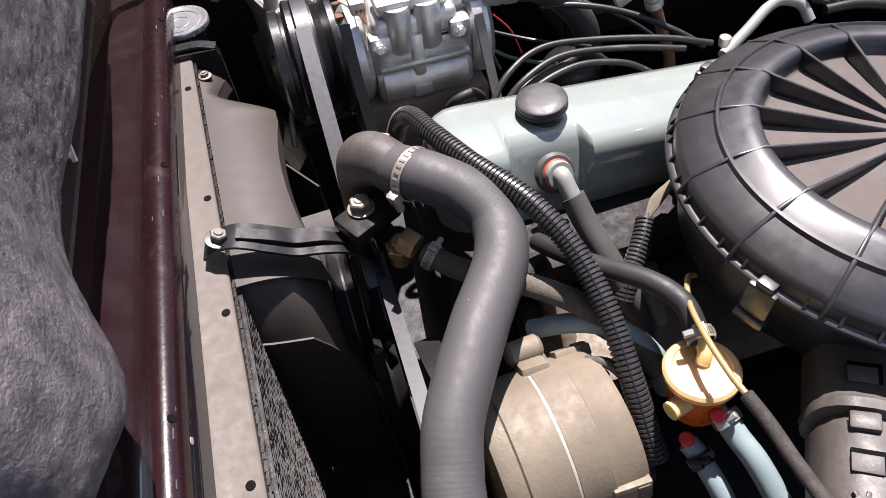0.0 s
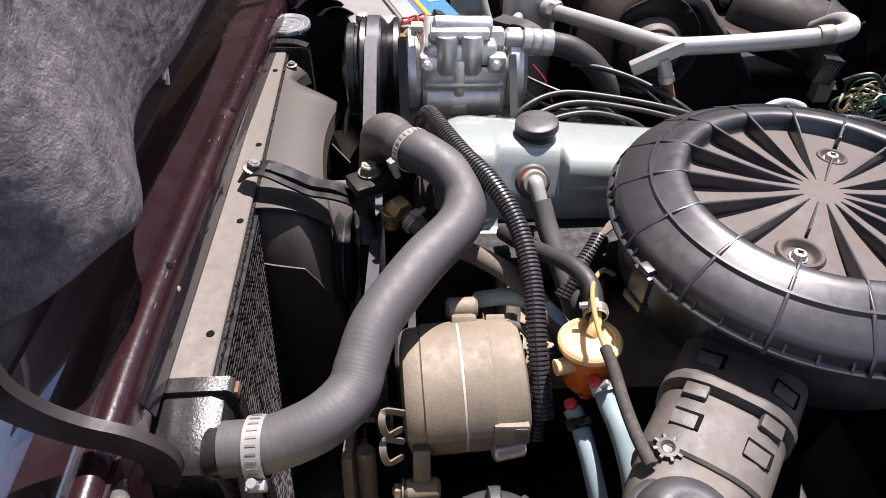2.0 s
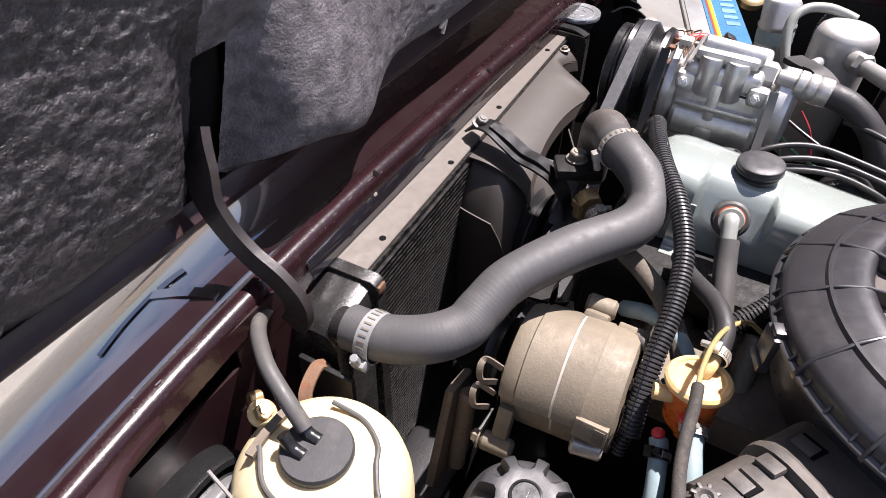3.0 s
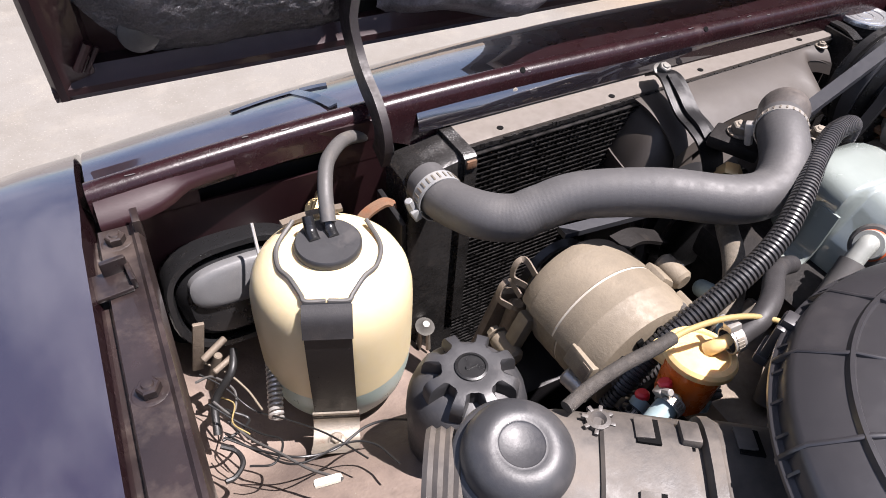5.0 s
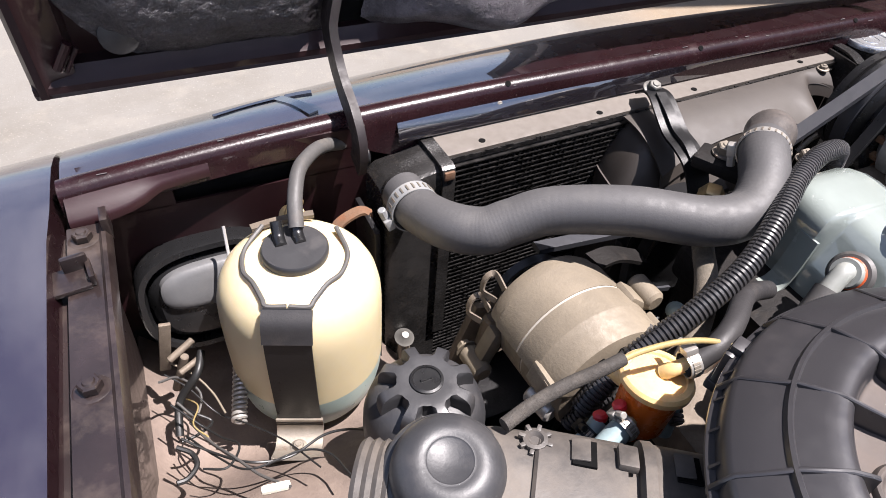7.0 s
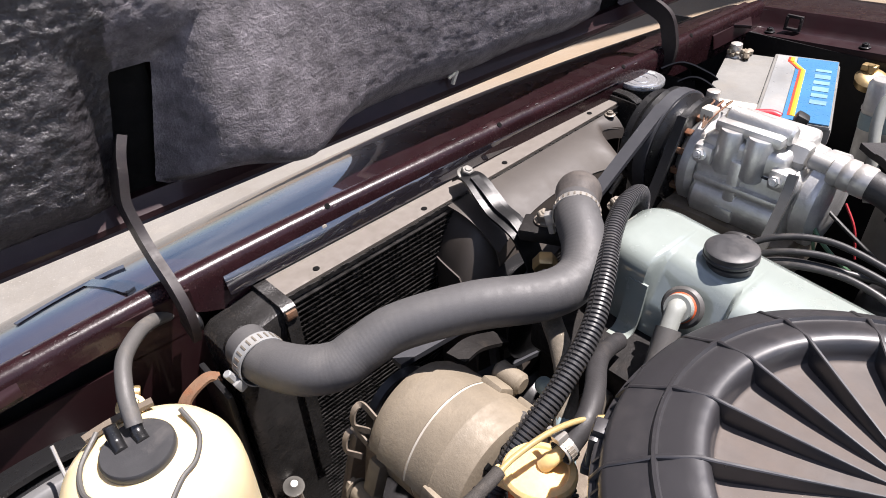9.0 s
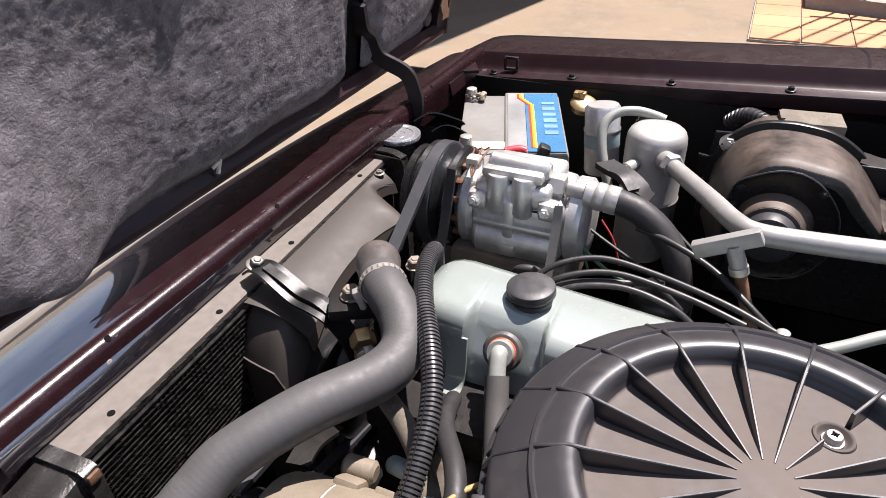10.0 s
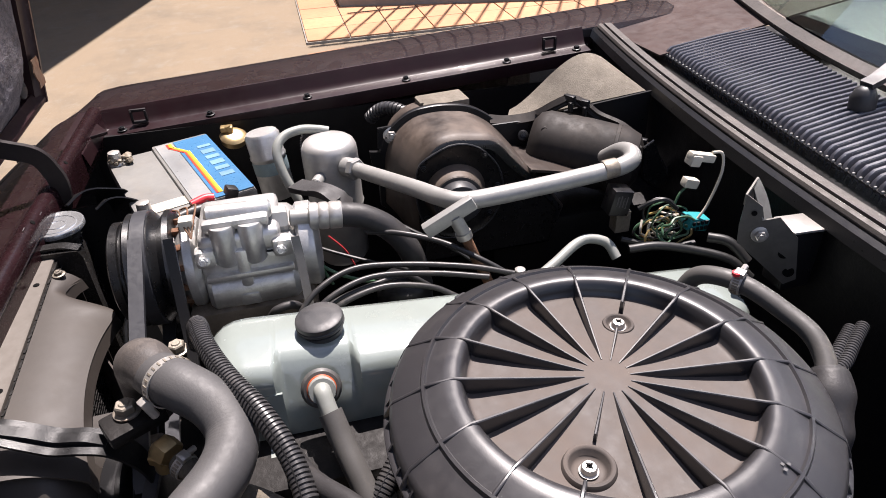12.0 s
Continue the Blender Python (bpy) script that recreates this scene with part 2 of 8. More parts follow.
ORANGE = mat("amber_filter_plastic", (0.62, 0.13, 0.015), 0.28, 0.0, 0.25, 60, 0.04, 400, sss=0.25)
AMBER_TOP = mat("pale_amber_plastic", (0.60, 0.42, 0.19), 0.35, 0.0, 0.3, 80, 0.06, 400, sss=0.3)
YELLOW = mat("yellowed_clear_tube", (0.30, 0.225, 0.10), 0.35, 0.0, 0.2, 60, 0.03, 400, sss=0.2)
BLUEHOSE = mat("blue_grey_fuel_hose", (0.22, 0.29, 0.30), 0.5, 0.0, 0.25, 70, 0.12, 500, dust=0.15)
RED = mat("red_paint_mark", (0.60, 0.03, 0.04), 0.4, 0.0, 0.15, 80, 0.05, 400)
ORANGE_SEAL = mat("orange_seal", (0.42, 0.075, 0.02), 0.5, 0.0, 0.25, 80, 0.05, 400, dust=0.2)
BATTERY = mat("grey_battery_case", (0.185, 0.182, 0.172), 0.34, 0.0, 0.25, 40, 0.12, 400, dust=0.3, dust_col=(0.185, 0.155, 0.115))
BLUE_LABEL = mat("blue_label", (0.045, 0.145, 0.275), 0.30, 0.0, 0.15, 60, 0.03, 400, dust=0.16)
WHITE_LABEL = mat("silver_label", (0.235, 0.24, 0.24), 0.32, 0.1, 0.25, 60, 0.03, 400, dust=0.3)
PALE_BLUE = mat("pale_blue_print", (0.15, 0.27, 0.39), 0.32, 0.0, 0.3, 60, 0.02, 400)
STRIPE_R = mat("red_stripe", (0.60, 0.05, 0.03), 0.32, 0.0, 0.1, 60, 0.02, 400)
STRIPE_O = mat("orange_stripe", (0.75, 0.24, 0.02), 0.32, 0.0, 0.1, 60, 0.02, 400)
STRIPE_Y = mat("yellow_stripe", (0.82, 0.60, 0.05), 0.32, 0.0, 0.1, 60, 0.02, 400)
WHITE = mat("white_plastic", (0.52, 0.48, 0.40), 0.45, 0.0, 0.15, 70, 0.05, 400)
BLACK_WIRE = mat("black_wire", (0.012, 0.012, 0.012), 0.45, 0.0, 0.2, 80, 0.0, 400)
GREY_WIRE = mat("grey_lead", (0.066, 0.063, 0.060), 0.55, 0.0, 0.2, 80, 0.06, 400, dust=0.15)
LEAD = mat("black_ignition_lead", (0.026, 0.025, 0.025), 0.40, 0.0, 0.25, 80, 0.06, 400, dust=0.28, dust_col=(0.17, 0.15, 0.125))
GREEN_WIRE = mat("green_wire", (0.05, 0.11, 0.06), 0.45, 0.0, 0.2, 80, 0.0, 400)
TEAL = mat("teal_connector", (0.02, 0.25, 0.27), 0.4, 0.0, 0.2, 80, 0.05, 400)
EVAP = mat("grimy_evaporator_plastic", (0.024, 0.020, 0.018), 0.62, 0.0, 0.4, 30, 0.05, 350, dust=0.26, dust_col=(0.10, 0.078, 0.062), spec=0.3)
CABLE_RED = mat("dull_red_wire", (0.30, 0.02, 0.025), 0.5, 0.0, 0.2, 80, 0.0, 400)
PALE_FITTING = mat("pale_grey_fitting", (0.24, 0.25, 0.23), 0.5, 0.1, 0.2, 70, 0.1, 400, dust=0.15)
HEATER = mat("dusty_brown_plastic", (0.034, 0.026, 0.022), 0.42, 0.0, 0.4, 22, 0.05, 350, dust=0.62, dust_col=(0.165, 0.125, 0.097))
SHEET_GREY = mat("grey_fibre_sheet", (0.165, 0.145, 0.118), 0.9, 0.0, 0.35, 70, 0.6, 420, dust=0.3, dust_col=(0.19, 0.16, 0.125), spec=0.2)
LAMP_GREY = mat("grey_lamp_shell", (0.095, 0.096, 0.098), 0.5, 0.0, 0.2, 40, 0.1, 400, dust=0.3, dust_col=(0.17, 0.155, 0.14))
CONCRETE = concrete("worn_concrete")
TILE = mat("terracotta_tile", (0.46, 0.225, 0.11), 0.62, 0.0, 0.2, 8, 0.2, 160, island=0.35)
JOINT = mat("bright_lamination", (0.46, 0.42, 0.36), 0.5, 0.3, 0.3, 90, 0.1, 400)
KERB = mat("grey_kerb", (0.24, 0.215, 0.185), 0.85, 0.0, 0.25, 12, 0.4, 120)
# dark brown chosen for the reflections the unseen roof gives
TIMBER = mat("dark_timber", (0.075, 0.043, 0.030), 0.7, 0.0, 0.3, 6, 0.3, 80)
PLASTER = mat("plaster_wall", (0.30, 0.235, 0.19), 0.9, 0.0, 0.15, 6, 0.3, 80)
SEAL = mat("perished_seal", (0.075, 0.066, 0.060), 0.6, 0.0, 0.4, 40, 0.25, 300, dust=0.3, dust_col=(0.13, 0.105, 0.088))
SEAL_GREY = mat("faded_grey_seal", (0.066, 0.062, 0.063), 0.6, 0.0, 0.25, 30, 0.15, 300, dust=0.15)
GRIME = mat("oily_engine_iron", (0.012, 0.0105, 0.010), 0.62, 0.1, 0.5, 50, 0.2, 160, dust=0.22, dust_col=(0.075, 0.057, 0.042), spec=0.3)

# near-black that stands in for the shade inside holes, slots and pockets
HOLE_SHADE = mat("hole_shade_black", (0.004, 0.004, 0.004), 0.95, 0.0, 0.2, 60, 0.0, 400, spec=0.1)
TYRE = mat("tyre_rubber", (0.02, 0.02, 0.02), 0.8, 0.0, 0.3, 40, 0.2, 300, dust=0.3)

GLASS = bpy.data.materials.new("windscreen_glass")
GLASS.use_nodes = True
gb = GLASS.node_tree.nodes["Principled BSDF"]
gb.inputs["Base Color"].default_value = (0.34, 0.42, 0.38, 1)
gb.inputs["Roughness"].default_value = 0.02
gb.inputs["Transmission Weight"].default_value = 1.0
gb.inputs["IOR"].default_value = 1.5


# ---------------------------------------------------------------- building blocks
def bm_new():
    return bmesh.new()


def finish(bm, name, material, smooth=38.0):
    bmesh.ops.recalc_face_normals(bm, faces=bm.faces)
    me = bpy.data.meshes.new(name)
    bm.to_mesh(me)
    bm.free()
    me.materials.append(material)
    if smooth:
        me.polygons.foreach_set("use_smooth", [True] * len(me.polygons))
        me.set_sharp_from_angle(angle=radians(smooth))
    return me


def thing(name, at, label, category, group="", kind=""):
    """An Empty at the base of a thing, to carry its parts."""
    ob = new(name)
    ob.empty_display_size = 0.03
    ob.location = at
    ob["base"] = [float(c) for c in at]
    return tagged(ob, label, category, group, kind)


def base_of(ob):
    while ob.parent:
        ob = ob.parent
    return Vector(ob["base"])


def part(name, bm, material, parent, label="", smooth=38.0):
    """One mesh, given in world coordinates, under a thing or a part."""
    bmesh.ops.translate(bm, verts=bm.verts, vec=-base_of(parent))
    ob = new(name, finish(bm, name, material, smooth))
    ob.parent = parent
    return tagged(ob, label)


def lone(name, bm, material, label, category, group="", kind="", smooth=38.0):
    """A thing that is one mesh, in world coordinates."""
    return tagged(new(name, finish(bm, name, material, smooth)), label, category, group, kind)


def each(name, bodies, material, parent, label=""):
    """Several alike parts, each a mesh of its own."""
    return [part(name, bm, material, parent, label) for bm in bodies]


def conduit(parent, pts, r, pitch=0.0039, depth=0.0014, side=(-0.5, 0.3, 0.8)):
    """A corrugated sleeve with its long slit."""
    sl = part("sleeve", ribbed(bm_new(), pts, r, pitch, depth), CONDUIT, parent)
    line = curve_points(pts, 6)
    fr = frames(line, side)
    part("slit", strap(bm_new(), [p + u * (r - 0.0004) for p, (t, u, v) in zip(line, fr)], 0.0010, 0.0010, up=side, per=2), BLACK_METAL, sl)
    return sl


def box(bm, c, s, rot=None, bevel=0.0, seg=2):
    r = bmesh.ops.create_cube(bm, size=1.0)
    vs = r["verts"]
    m = Matrix.Translation(c) @ (rot.to_4x4() if rot else Matrix.Identity(4)) @ Matrix.Diagonal((*s, 1))
    bmesh.ops.transform(bm, matrix=m, verts=vs)
    if bevel > 0:
        es = list({e for v in vs for e in v.link_edges})
        bmesh.ops.bevel(bm, geom=es, offset=bevel, segments=seg, affect="EDGES", profile=0.6)
    return bm


def turn_to(d):
    """A rotation that takes +z onto d."""
    return Vector(d).to_track_quat("Z", "Y").to_matrix().to_4x4()


def lathe(bm, prof, at=(0, 0, 0), axis=(0, 0, 1), seg=32, cap=True, spin=0.0):
    """A turned body; prof: (radius, height) rows along the axis."""
    m = Matrix.Translation(at) @ turn_to(axis) @ Matrix.Rotation(spin, 4, "Z")
    rings = []
    for r, h in prof:
        if r < 1e-6:
            rings.append([bm.verts.new(m @ Vector((0, 0, h)))])
        else:
            rings.append([bm.verts.new(m @ Vector((r * math.cos(2 * math.pi * k / seg), r * math.sin(2 * math.pi * k / seg), h))) for k in range(seg)])
    for a, b in zip(rings, rings[1:]):
        for k in range(seg):
            j = (k + 1) % seg
            if len(a) == 1 and len(b) > 1:
                bm.faces.new((a[0], b[k], b[j]))
            elif len(b) == 1 and len(a) > 1:
                bm.faces.new((a[k], a[j], b[0]))
            elif len(a) > 1:
                bm.faces.new((a[k], a[j], b[j], b[k]))
    if cap:
        for ring in (rings[0], rings[-1]):
            if len(ring) > 1:
                bm.faces.new(ring)
    return bm


def rod(bm, p0, p1, r, seg=16, bevel=0.0):
    p0, p1 = Vector(p0), Vector(p1)
    h = (p1 - p0).length
    b = min(bevel, r * 0.5)
    prof = [(r - b, 0), (r, b), (r, h - b), (r - b, h)] if b > 0 else [(r, 0), (r, h)]
    return lathe(bm, prof, p0, p1 - p0, seg)


def hexnut(bm, at, axis, r, h):
    return lathe(bm, [(r * 0.9, 0), (r, h * 0.12), (r, h * 0.85), (r * 0.86, h)], at, axis, 6)


def bolt(bm, at, axis, r=0.007, h=0.006, washer=1.55):
    """A hexagon head on its washer."""
    a = Vector(axis).normalized()
    lathe(bm, [(r * washer, 0), (r * washer, 0.0015), (r * washer * 0.9, 0.002)], at, axis, 20)
    hexnut(bm, Vector(at) + a * 0.0018, axis, r, h)
    lathe(bm, [(r * 0.55, 0), (r * 0.45, 0.0012), (0, 0.0012)], Vector(at) + a * (0.0018 + h), axis, 12, cap=False)
    return bm


def curve_points(pts, per=8):
    """A smooth line through the points."""
    p = [Vector(q) for q in pts]
    p = [p[0] * 2 - p[1]] + p + [p[-1] * 2 - p[-2]]
    out = []
    for i in range(1, len(p) - 2):
        for k in range(per):
            t = k / per
            a, b, c, d = p[i - 1], p[i], p[i + 1], p[i + 2]
            out.append(0.5 * ((2 * b) + (c - a) * t + (2 * a - 5 * b + 4 * c - d) * t * t + (3 * b - a - 3 * c + d) * t ** 3))
    out.append(p[-2])
    return out


def frames(line, up=None):
    """Tangents and side vectors carried along a line without twist."""
    tan = [(line[min(i + 1, len(line) - 1)] - line[max(i - 1, 0)]).normalized() for i in range(len(line))]
    ref = Vector(up) if up else (Vector((0, 0, 1)) if abs(tan[0].z) < 0.9 else Vector((1, 0, 0)))
    side = (ref - tan[0] * ref.dot(tan[0])).normalized()
    out = []
    for t in tan:
        if up:
            side = Vector(up) - t * Vector(up).dot(t)
        else:
            side = side - t * side.dot(t)
        side.normalize()
        out.append((t, side, t.cross(side)))
    return out


def tube(bm, pts, r, seg=16, per=8, cap=True, radii=None, hollow=0.0):
    """A hose along points; radii(t) scales r from start 0 to end 1."""
    line = curve_points(pts, per)
    fr = frames(line)
    rings = []
    for i, (p, (t, u, v)) in enumerate(zip(line, fr)):
        q = r * (radii(i / (len(line) - 1)) if radii else 1.0)
        rings.append([bm.verts.new(p + (u * math.cos(a) + v * math.sin(a)) * q) for a in (2 * math.pi * k / seg for k in range(seg))])
    for a, b in zip(rings, rings[1:]):
        for k in range(seg):
            j = (k + 1) % seg
            bm.faces.new((a[k], a[j], b[j], b[k]))
    if cap:
        bm.faces.new(rings[0])
        bm.faces.new(rings[-1])
    return bm


def ribbed(bm, pts, r, pitch=0.0048, depth=0.0016, seg=16):
    """Corrugated conduit: square-ish rings along a smooth line."""
    line = curve_points(pts, 40)
    dist = [0.0]
    for a, b in zip(line, line[1:]):
        dist.append(dist[-1] + (b - a).length)
    n = int(dist[-1] / pitch)
    samples, rad = [], []
    for k in range(n):
        for f, q in ((0.0, r - depth), (0.22, r - depth), (0.34, r), (0.86, r)):
            s = (k + f) * pitch
            i = min(len(line) - 2, max(0, int(np.searchsorted(dist, s)) - 1))
            w = (s - dist[i]) / max(1e-9, dist[i + 1] - dist[i])
            samples.append(line[i].lerp(line[i + 1], w))
            rad.append(q)
    fr = frames(samples)
    rings = []
    for p, q, (t, u, v) in zip(samples, rad, fr):
        rings.append([bm.verts.new(p + (u * math.cos(a) + v * math.sin(a)) * q) for a in (2 * math.pi * k / seg for k in range(seg))])
    for a, b in zip(rings, rings[1:]):
        for k in range(seg):
            j = (k + 1) % seg
            bm.faces.new((a[k], a[j], b[j], b[k]))
    bm.faces.new(rings[0])
    bm.faces.new(rings[-1])
    return bm


def strap(bm, pts, width, thick, up=(0, 0, 1), per=6, widths=None):
    """A flat strip along points, its broad face turned to up."""
    line = curve_points(pts, per)
    fr = frames(line, up)
    rings = []
    for i, (p, (t, u, v)) in enumerate(zip(line, fr)):
        w = width * (widths(i / (len(line) - 1)) if widths else 1.0) / 2
        rings.append([bm.verts.new(p + v * a + u * b) for a, b in ((-w, -thick / 2), (w, -thick / 2), (w, thick / 2), (-w, thick / 2))])
    for a, b in zip(rings, rings[1:]):
        for k in range(4):
            j = (k + 1) % 4
            bm.faces.new((a[k], a[j], b[j], b[k]))
    bm.faces.new(rings[0])
    bm.faces.new(rings[-1])
    return bm


def loft(bm, sections, closed=False, caps=False):
    """Quads between rows of points."""
    rows = [[bm.verts.new(p) for p in s] for s in sections]
    for a, b in zip(rows, rows[1:]):
        m = len(a)
        for k in range(m if closed else m - 1):
            j = (k + 1) % m
            bm.faces.new((a[k], a[j], b[j], b[k]))
    if caps:
        bm.faces.new(rows[0])
        bm.faces.new(rows[-1])
    return bm


def thicken(bm, t):
    """Give an open surface a thickness."""
    bmesh.ops.recalc_face_normals(bm, faces=bm.faces)
    bmesh.ops.solidify(bm, geom=bm.faces[:], thickness=t)


def sheet(bm, fn, us, vs, thick=0.0, solid_dir=None):
    """A surface fn(u, v), with thickness along its normal or a given way."""
    g = [[bm.verts.new(fn(u, v)) for v in vs] for u in us]
    faces = []
    for i in range(len(us) - 1):
        for j in range(len(vs) - 1):
            faces.append(bm.faces.new((g[i][j], g[i + 1][j], g[i + 1][j + 1], g[i][j + 1])))
    if thick:
        if solid_dir:
            r = bmesh.ops.extrude_face_region(bm, geom=faces)
            vs2 = [v for v in r["geom"] if isinstance(v, bmesh.types.BMVert)]
            bmesh.ops.translate(bm, verts=vs2, vec=Vector(solid_dir) * thick)
        else:
            bmesh.ops.recalc_face_normals(bm, faces=faces)
            bmesh.ops.solidify(bm, geom=faces, thickness=thick)
    return bm


def plate(bm, outline, thick, m, bevel=0.0):
    """A flat plate from a 2D outline, raised along z and laid by m."""
    lo = [bm.verts.new(m @ Vector((x, y, 0))) for x, y in outline]
    hi = [bm.verts.new(m @ Vector((x, y, thick))) for x, y in outline]
    k = len(lo)
    bm.faces.new(lo[::-1])
    top = bm.faces.new(hi)
    for i in range(k):
        bm.faces.new((lo[i], lo[(i + 1) % k], hi[(i + 1) % k], hi[i]))
    if bevel:
        bmesh.ops.bevel(bm, geom=list(top.edges), offset=bevel, segments=2, affect="EDGES")
    return bm


def rounded(w, h, r, n=5):
    """The outline of a rectangle with round corners."""
    out = []
    for cx, cy, a0 in ((w / 2 - r, h / 2 - r, 0), (-w / 2 + r, h / 2 - r, 90), (-w / 2 + r, -h / 2 + r, 180), (w / 2 - r, -h / 2 + r, 270)):
        for k in range(n + 1):
            a = radians(a0 + 90 * k / n)
            out.append((cx + r * math.cos(a), cy + r * math.sin(a)))
    return out


def lin(a, b, n):
    return [a + (b - a) * k / (n - 1) for k in range(n)]


def smooth01(x):
    x = max(0.0, min(1.0, x))
    return x * x * (3 - 2 * x)


def clamp_band(thing_ob, at, axis, r, width=0.011, screw_dir=(0, 0, 1), material=STEEL):
    """A worm-drive hose clamp: band, housing and screw."""
    a = Vector(axis).normalized()
    d = Vector(screw_dir) - a * Vector(screw_dir).dot(a)
    d.normalize()
    at = Vector(at)
    b = lathe(bm_new(), [(r, -width / 2), (r + 0.0012, -width / 2), (r + 0.0012, width / 2), (r, width / 2)], at, a, 36, cap=False)
    band = part("clamp_band", b, material, thing_ob, "slotted steel hose clamp")
    c = a.cross(d)
    rot = Matrix((c, a, d)).transposed()
    k = min(1.0, 0.45 + r / 0.045)
    h = box(bm_new(), at + d * (r + 0.005 * k), (0.013 * k, width * 1.05, 0.008 * k), rot, 0.0015 * k)
    rod(h, at + d * (r + 0.005 * k) - c * 0.006 * k, at + d * (r + 0.005 * k) - c * 0.018 * k, 0.0042 * k, 8, 0.0008 * k)
    part("clamp_screw", h, material, band)
    n = bm_new()
    for k in range(26):
        ang = 2 * math.pi * k / 26
        w = d * math.cos(ang) + c * math.sin(ang)
        tt = -d * math.sin(ang) + c * math.cos(ang)
        box(n, at + w * (r + 0.0014), (0.0016, width * 0.55, 0.0008), Matrix((tt, a, w)).transposed())
    part("clamp_thread", n, OLD_STEEL, band)
    return band

# ---------------------------------------------------------------- ground and surroundings
gx = lin(-40, 40, 41)
b = sheet(bm_new(), lambda u, v: Vector((u, v, 0.004 * noise.noise((u * 0.6, v * 0.6, 0)))), gx, gx)
lone("ground", b, CONCRETE, "worn sandy concrete forecourt", "ground", kind="structure")

KERB_X, PAVE_Y = 4.42, -0.43
pavement = thing("pavement", (KERB_X, PAVE_Y, 0), "terracotta tiled strip beside the concrete", "pavement", kind="structure")
b = box(bm_new(), (KERB_X + 1.6, PAVE_Y - 2.6, 0.008), (3.2, 5.2, 0.016))
part("mortar_bed", b, KERB, pavement)
b = plate(bm_new(), [(5.30, -0.76), (4.86, -2.30), (4.45, -3.9), (5.62, -3.9), (5.74, -0.76)], 0.11, Matrix.Translation((0, 0, 0.01)))
part("kerb", b, KERB, pavement, "dark grey step edge")

# unseen roof and back wall, added to shade the forecourt and darken reflections
house = thing("carport", (9.5, 3.0, 0), "unseen flat roof on posts, added to shade the forecourt", "carport", kind="structure")
b = plate(bm_new(), [(3.2, 1.12), (10.5, -0.60), (12.5, 6.0), (3.2, 6.0)], 0.15, Matrix.Translation((0, 0, 4.0)))
part("roof", b, TIMBER, house)
part("back_wall", box(bm_new(), (8.0, 6.1, 2.0), (9.2, 0.2, 4.0)), TIMBER, house)
for x, y in ((10.2, -0.3), (10.2, 5.6), (3.6, 5.8)):
    part("post", rod(bm_new(), (x, y, 0), (x, y, 4.0), 0.06, 12), PLASTER, house)

# unseen wall sized to block the low sky mirrored in the far wing
reflected_wall = thing("unseen_east_wall", (9.0, -6.0, 0), "unseen plaster wall, added to darken reflections in the far wing", "wall", kind="structure")
part("plaster", box(bm_new(), (9.2, -2.6, 3.4), (0.25, 17.2, 6.8)), PLASTER, reflected_wall)

# railing beside the tiles, known from its slanting shadow
fence = thing("railing", (5.66, -2.6, 0), "tall dark iron railing beyond the tiled strip", "railing")
for k in range(20):
    y = -1.17 - k * 0.155
    part("bar", rod(bm_new(), (5.66, y, 0.10), (5.66, y, 3.40), 0.012, 8), BLACK_METAL, fence)
for z in (1.6, 3.40):
    part("rail", box(bm_new(), (5.66, -2.64, z), (0.03, 3.1, 0.035), None, 0.004), BLACK_METAL, fence)

# ---------------------------------------------------------------- car body
CAR_L, CAR_R = -0.335, 1.012          # where the wings meet the bonnet opening
car = thing("car_body", (0.34, -0.4, 0), "dark maroon car with an open engine bay", "car")


def rail_z(y):
    return 0.868 - 0.058 * y


def ridge_y(x):
    return 0.076 - (0.16 * (0.12 - x) ** 2 if x < 0.12 else 0.01 * (x - 0.12) ** 2)


def nose_y(x):
    return 0.268 - 0.078 * ((x - 0.34) / 0.67) ** 2


def nose_z(x, y):
    """Height of the panel's top, falling away to the front."""
    q = max(0.0, (y - ridge_y(x) - 0.024) / (nose_y(x) - ridge_y(x) - 0.024))
    return 0.8748 - 0.0548 * q * q


def nose_section(x):
    r, o = ridge_y(x), nose_y(x)
    top = [(y, nose_z(x, y)) for y in lin(o, r + 0.024, 12)]
    return [Vector((x, y, z)) for y, z in [(o + 0.004, 0.60), (o + 0.004, 0.800), (o + 0.003, 0.812)] + top + [(r + 0.019, 0.8757), (r + 0.016, 0.8770)]]


def lip_section(x):
    r = ridge_y(x)
    low = 0.027 * smooth01((x + 0.09) / 0.06)
    return [Vector((x, y, z)) for y, z in [(r + 0.0165, 0.8765), (r + 0.0125, 0.8800)] + [(r - 0.001 + 0.012 * math.cos(a), 0.8785 + 0.0105 * math.sin(a)) for a in lin(0.7, 2.95, 9)]
            + [(r - 0.0140, 0.872), (r - 0.0150, 0.863 - 0.5 * low), (r - 0.0155, 0.861 - low)]]


b = loft(bm_new(), [nose_section(x) for x in lin(CAR_L + 0.001, CAR_R + 0.02, 60)])
thicken(b, 0.002)
nose = part("front_panel", b, MAROON, car, "glossy maroon front cross panel")
b = loft(bm_new(), [lip_section(x) for x in lin(CAR_L + 0.001, CAR_R + 0.02, 60)])
thicken(b, 0.002)
part("raised_lip", b, MAROON_LIP, nose, "worn maroon lip with pale scratches")
b = loft(bm_new(), [[Vector((x, y, z)) for y, z in ((ridge_y(x) - 0.0125, 0.8735), (ridge_y(x) - 0.0150, 0.8700), (0.0540 + 0.022 * x, 0.8600), (0.0520 + 0.022 * x, 0.8520))] for x in lin(-0.03, 0.62, 30)])
thicken(b, 0.0012)
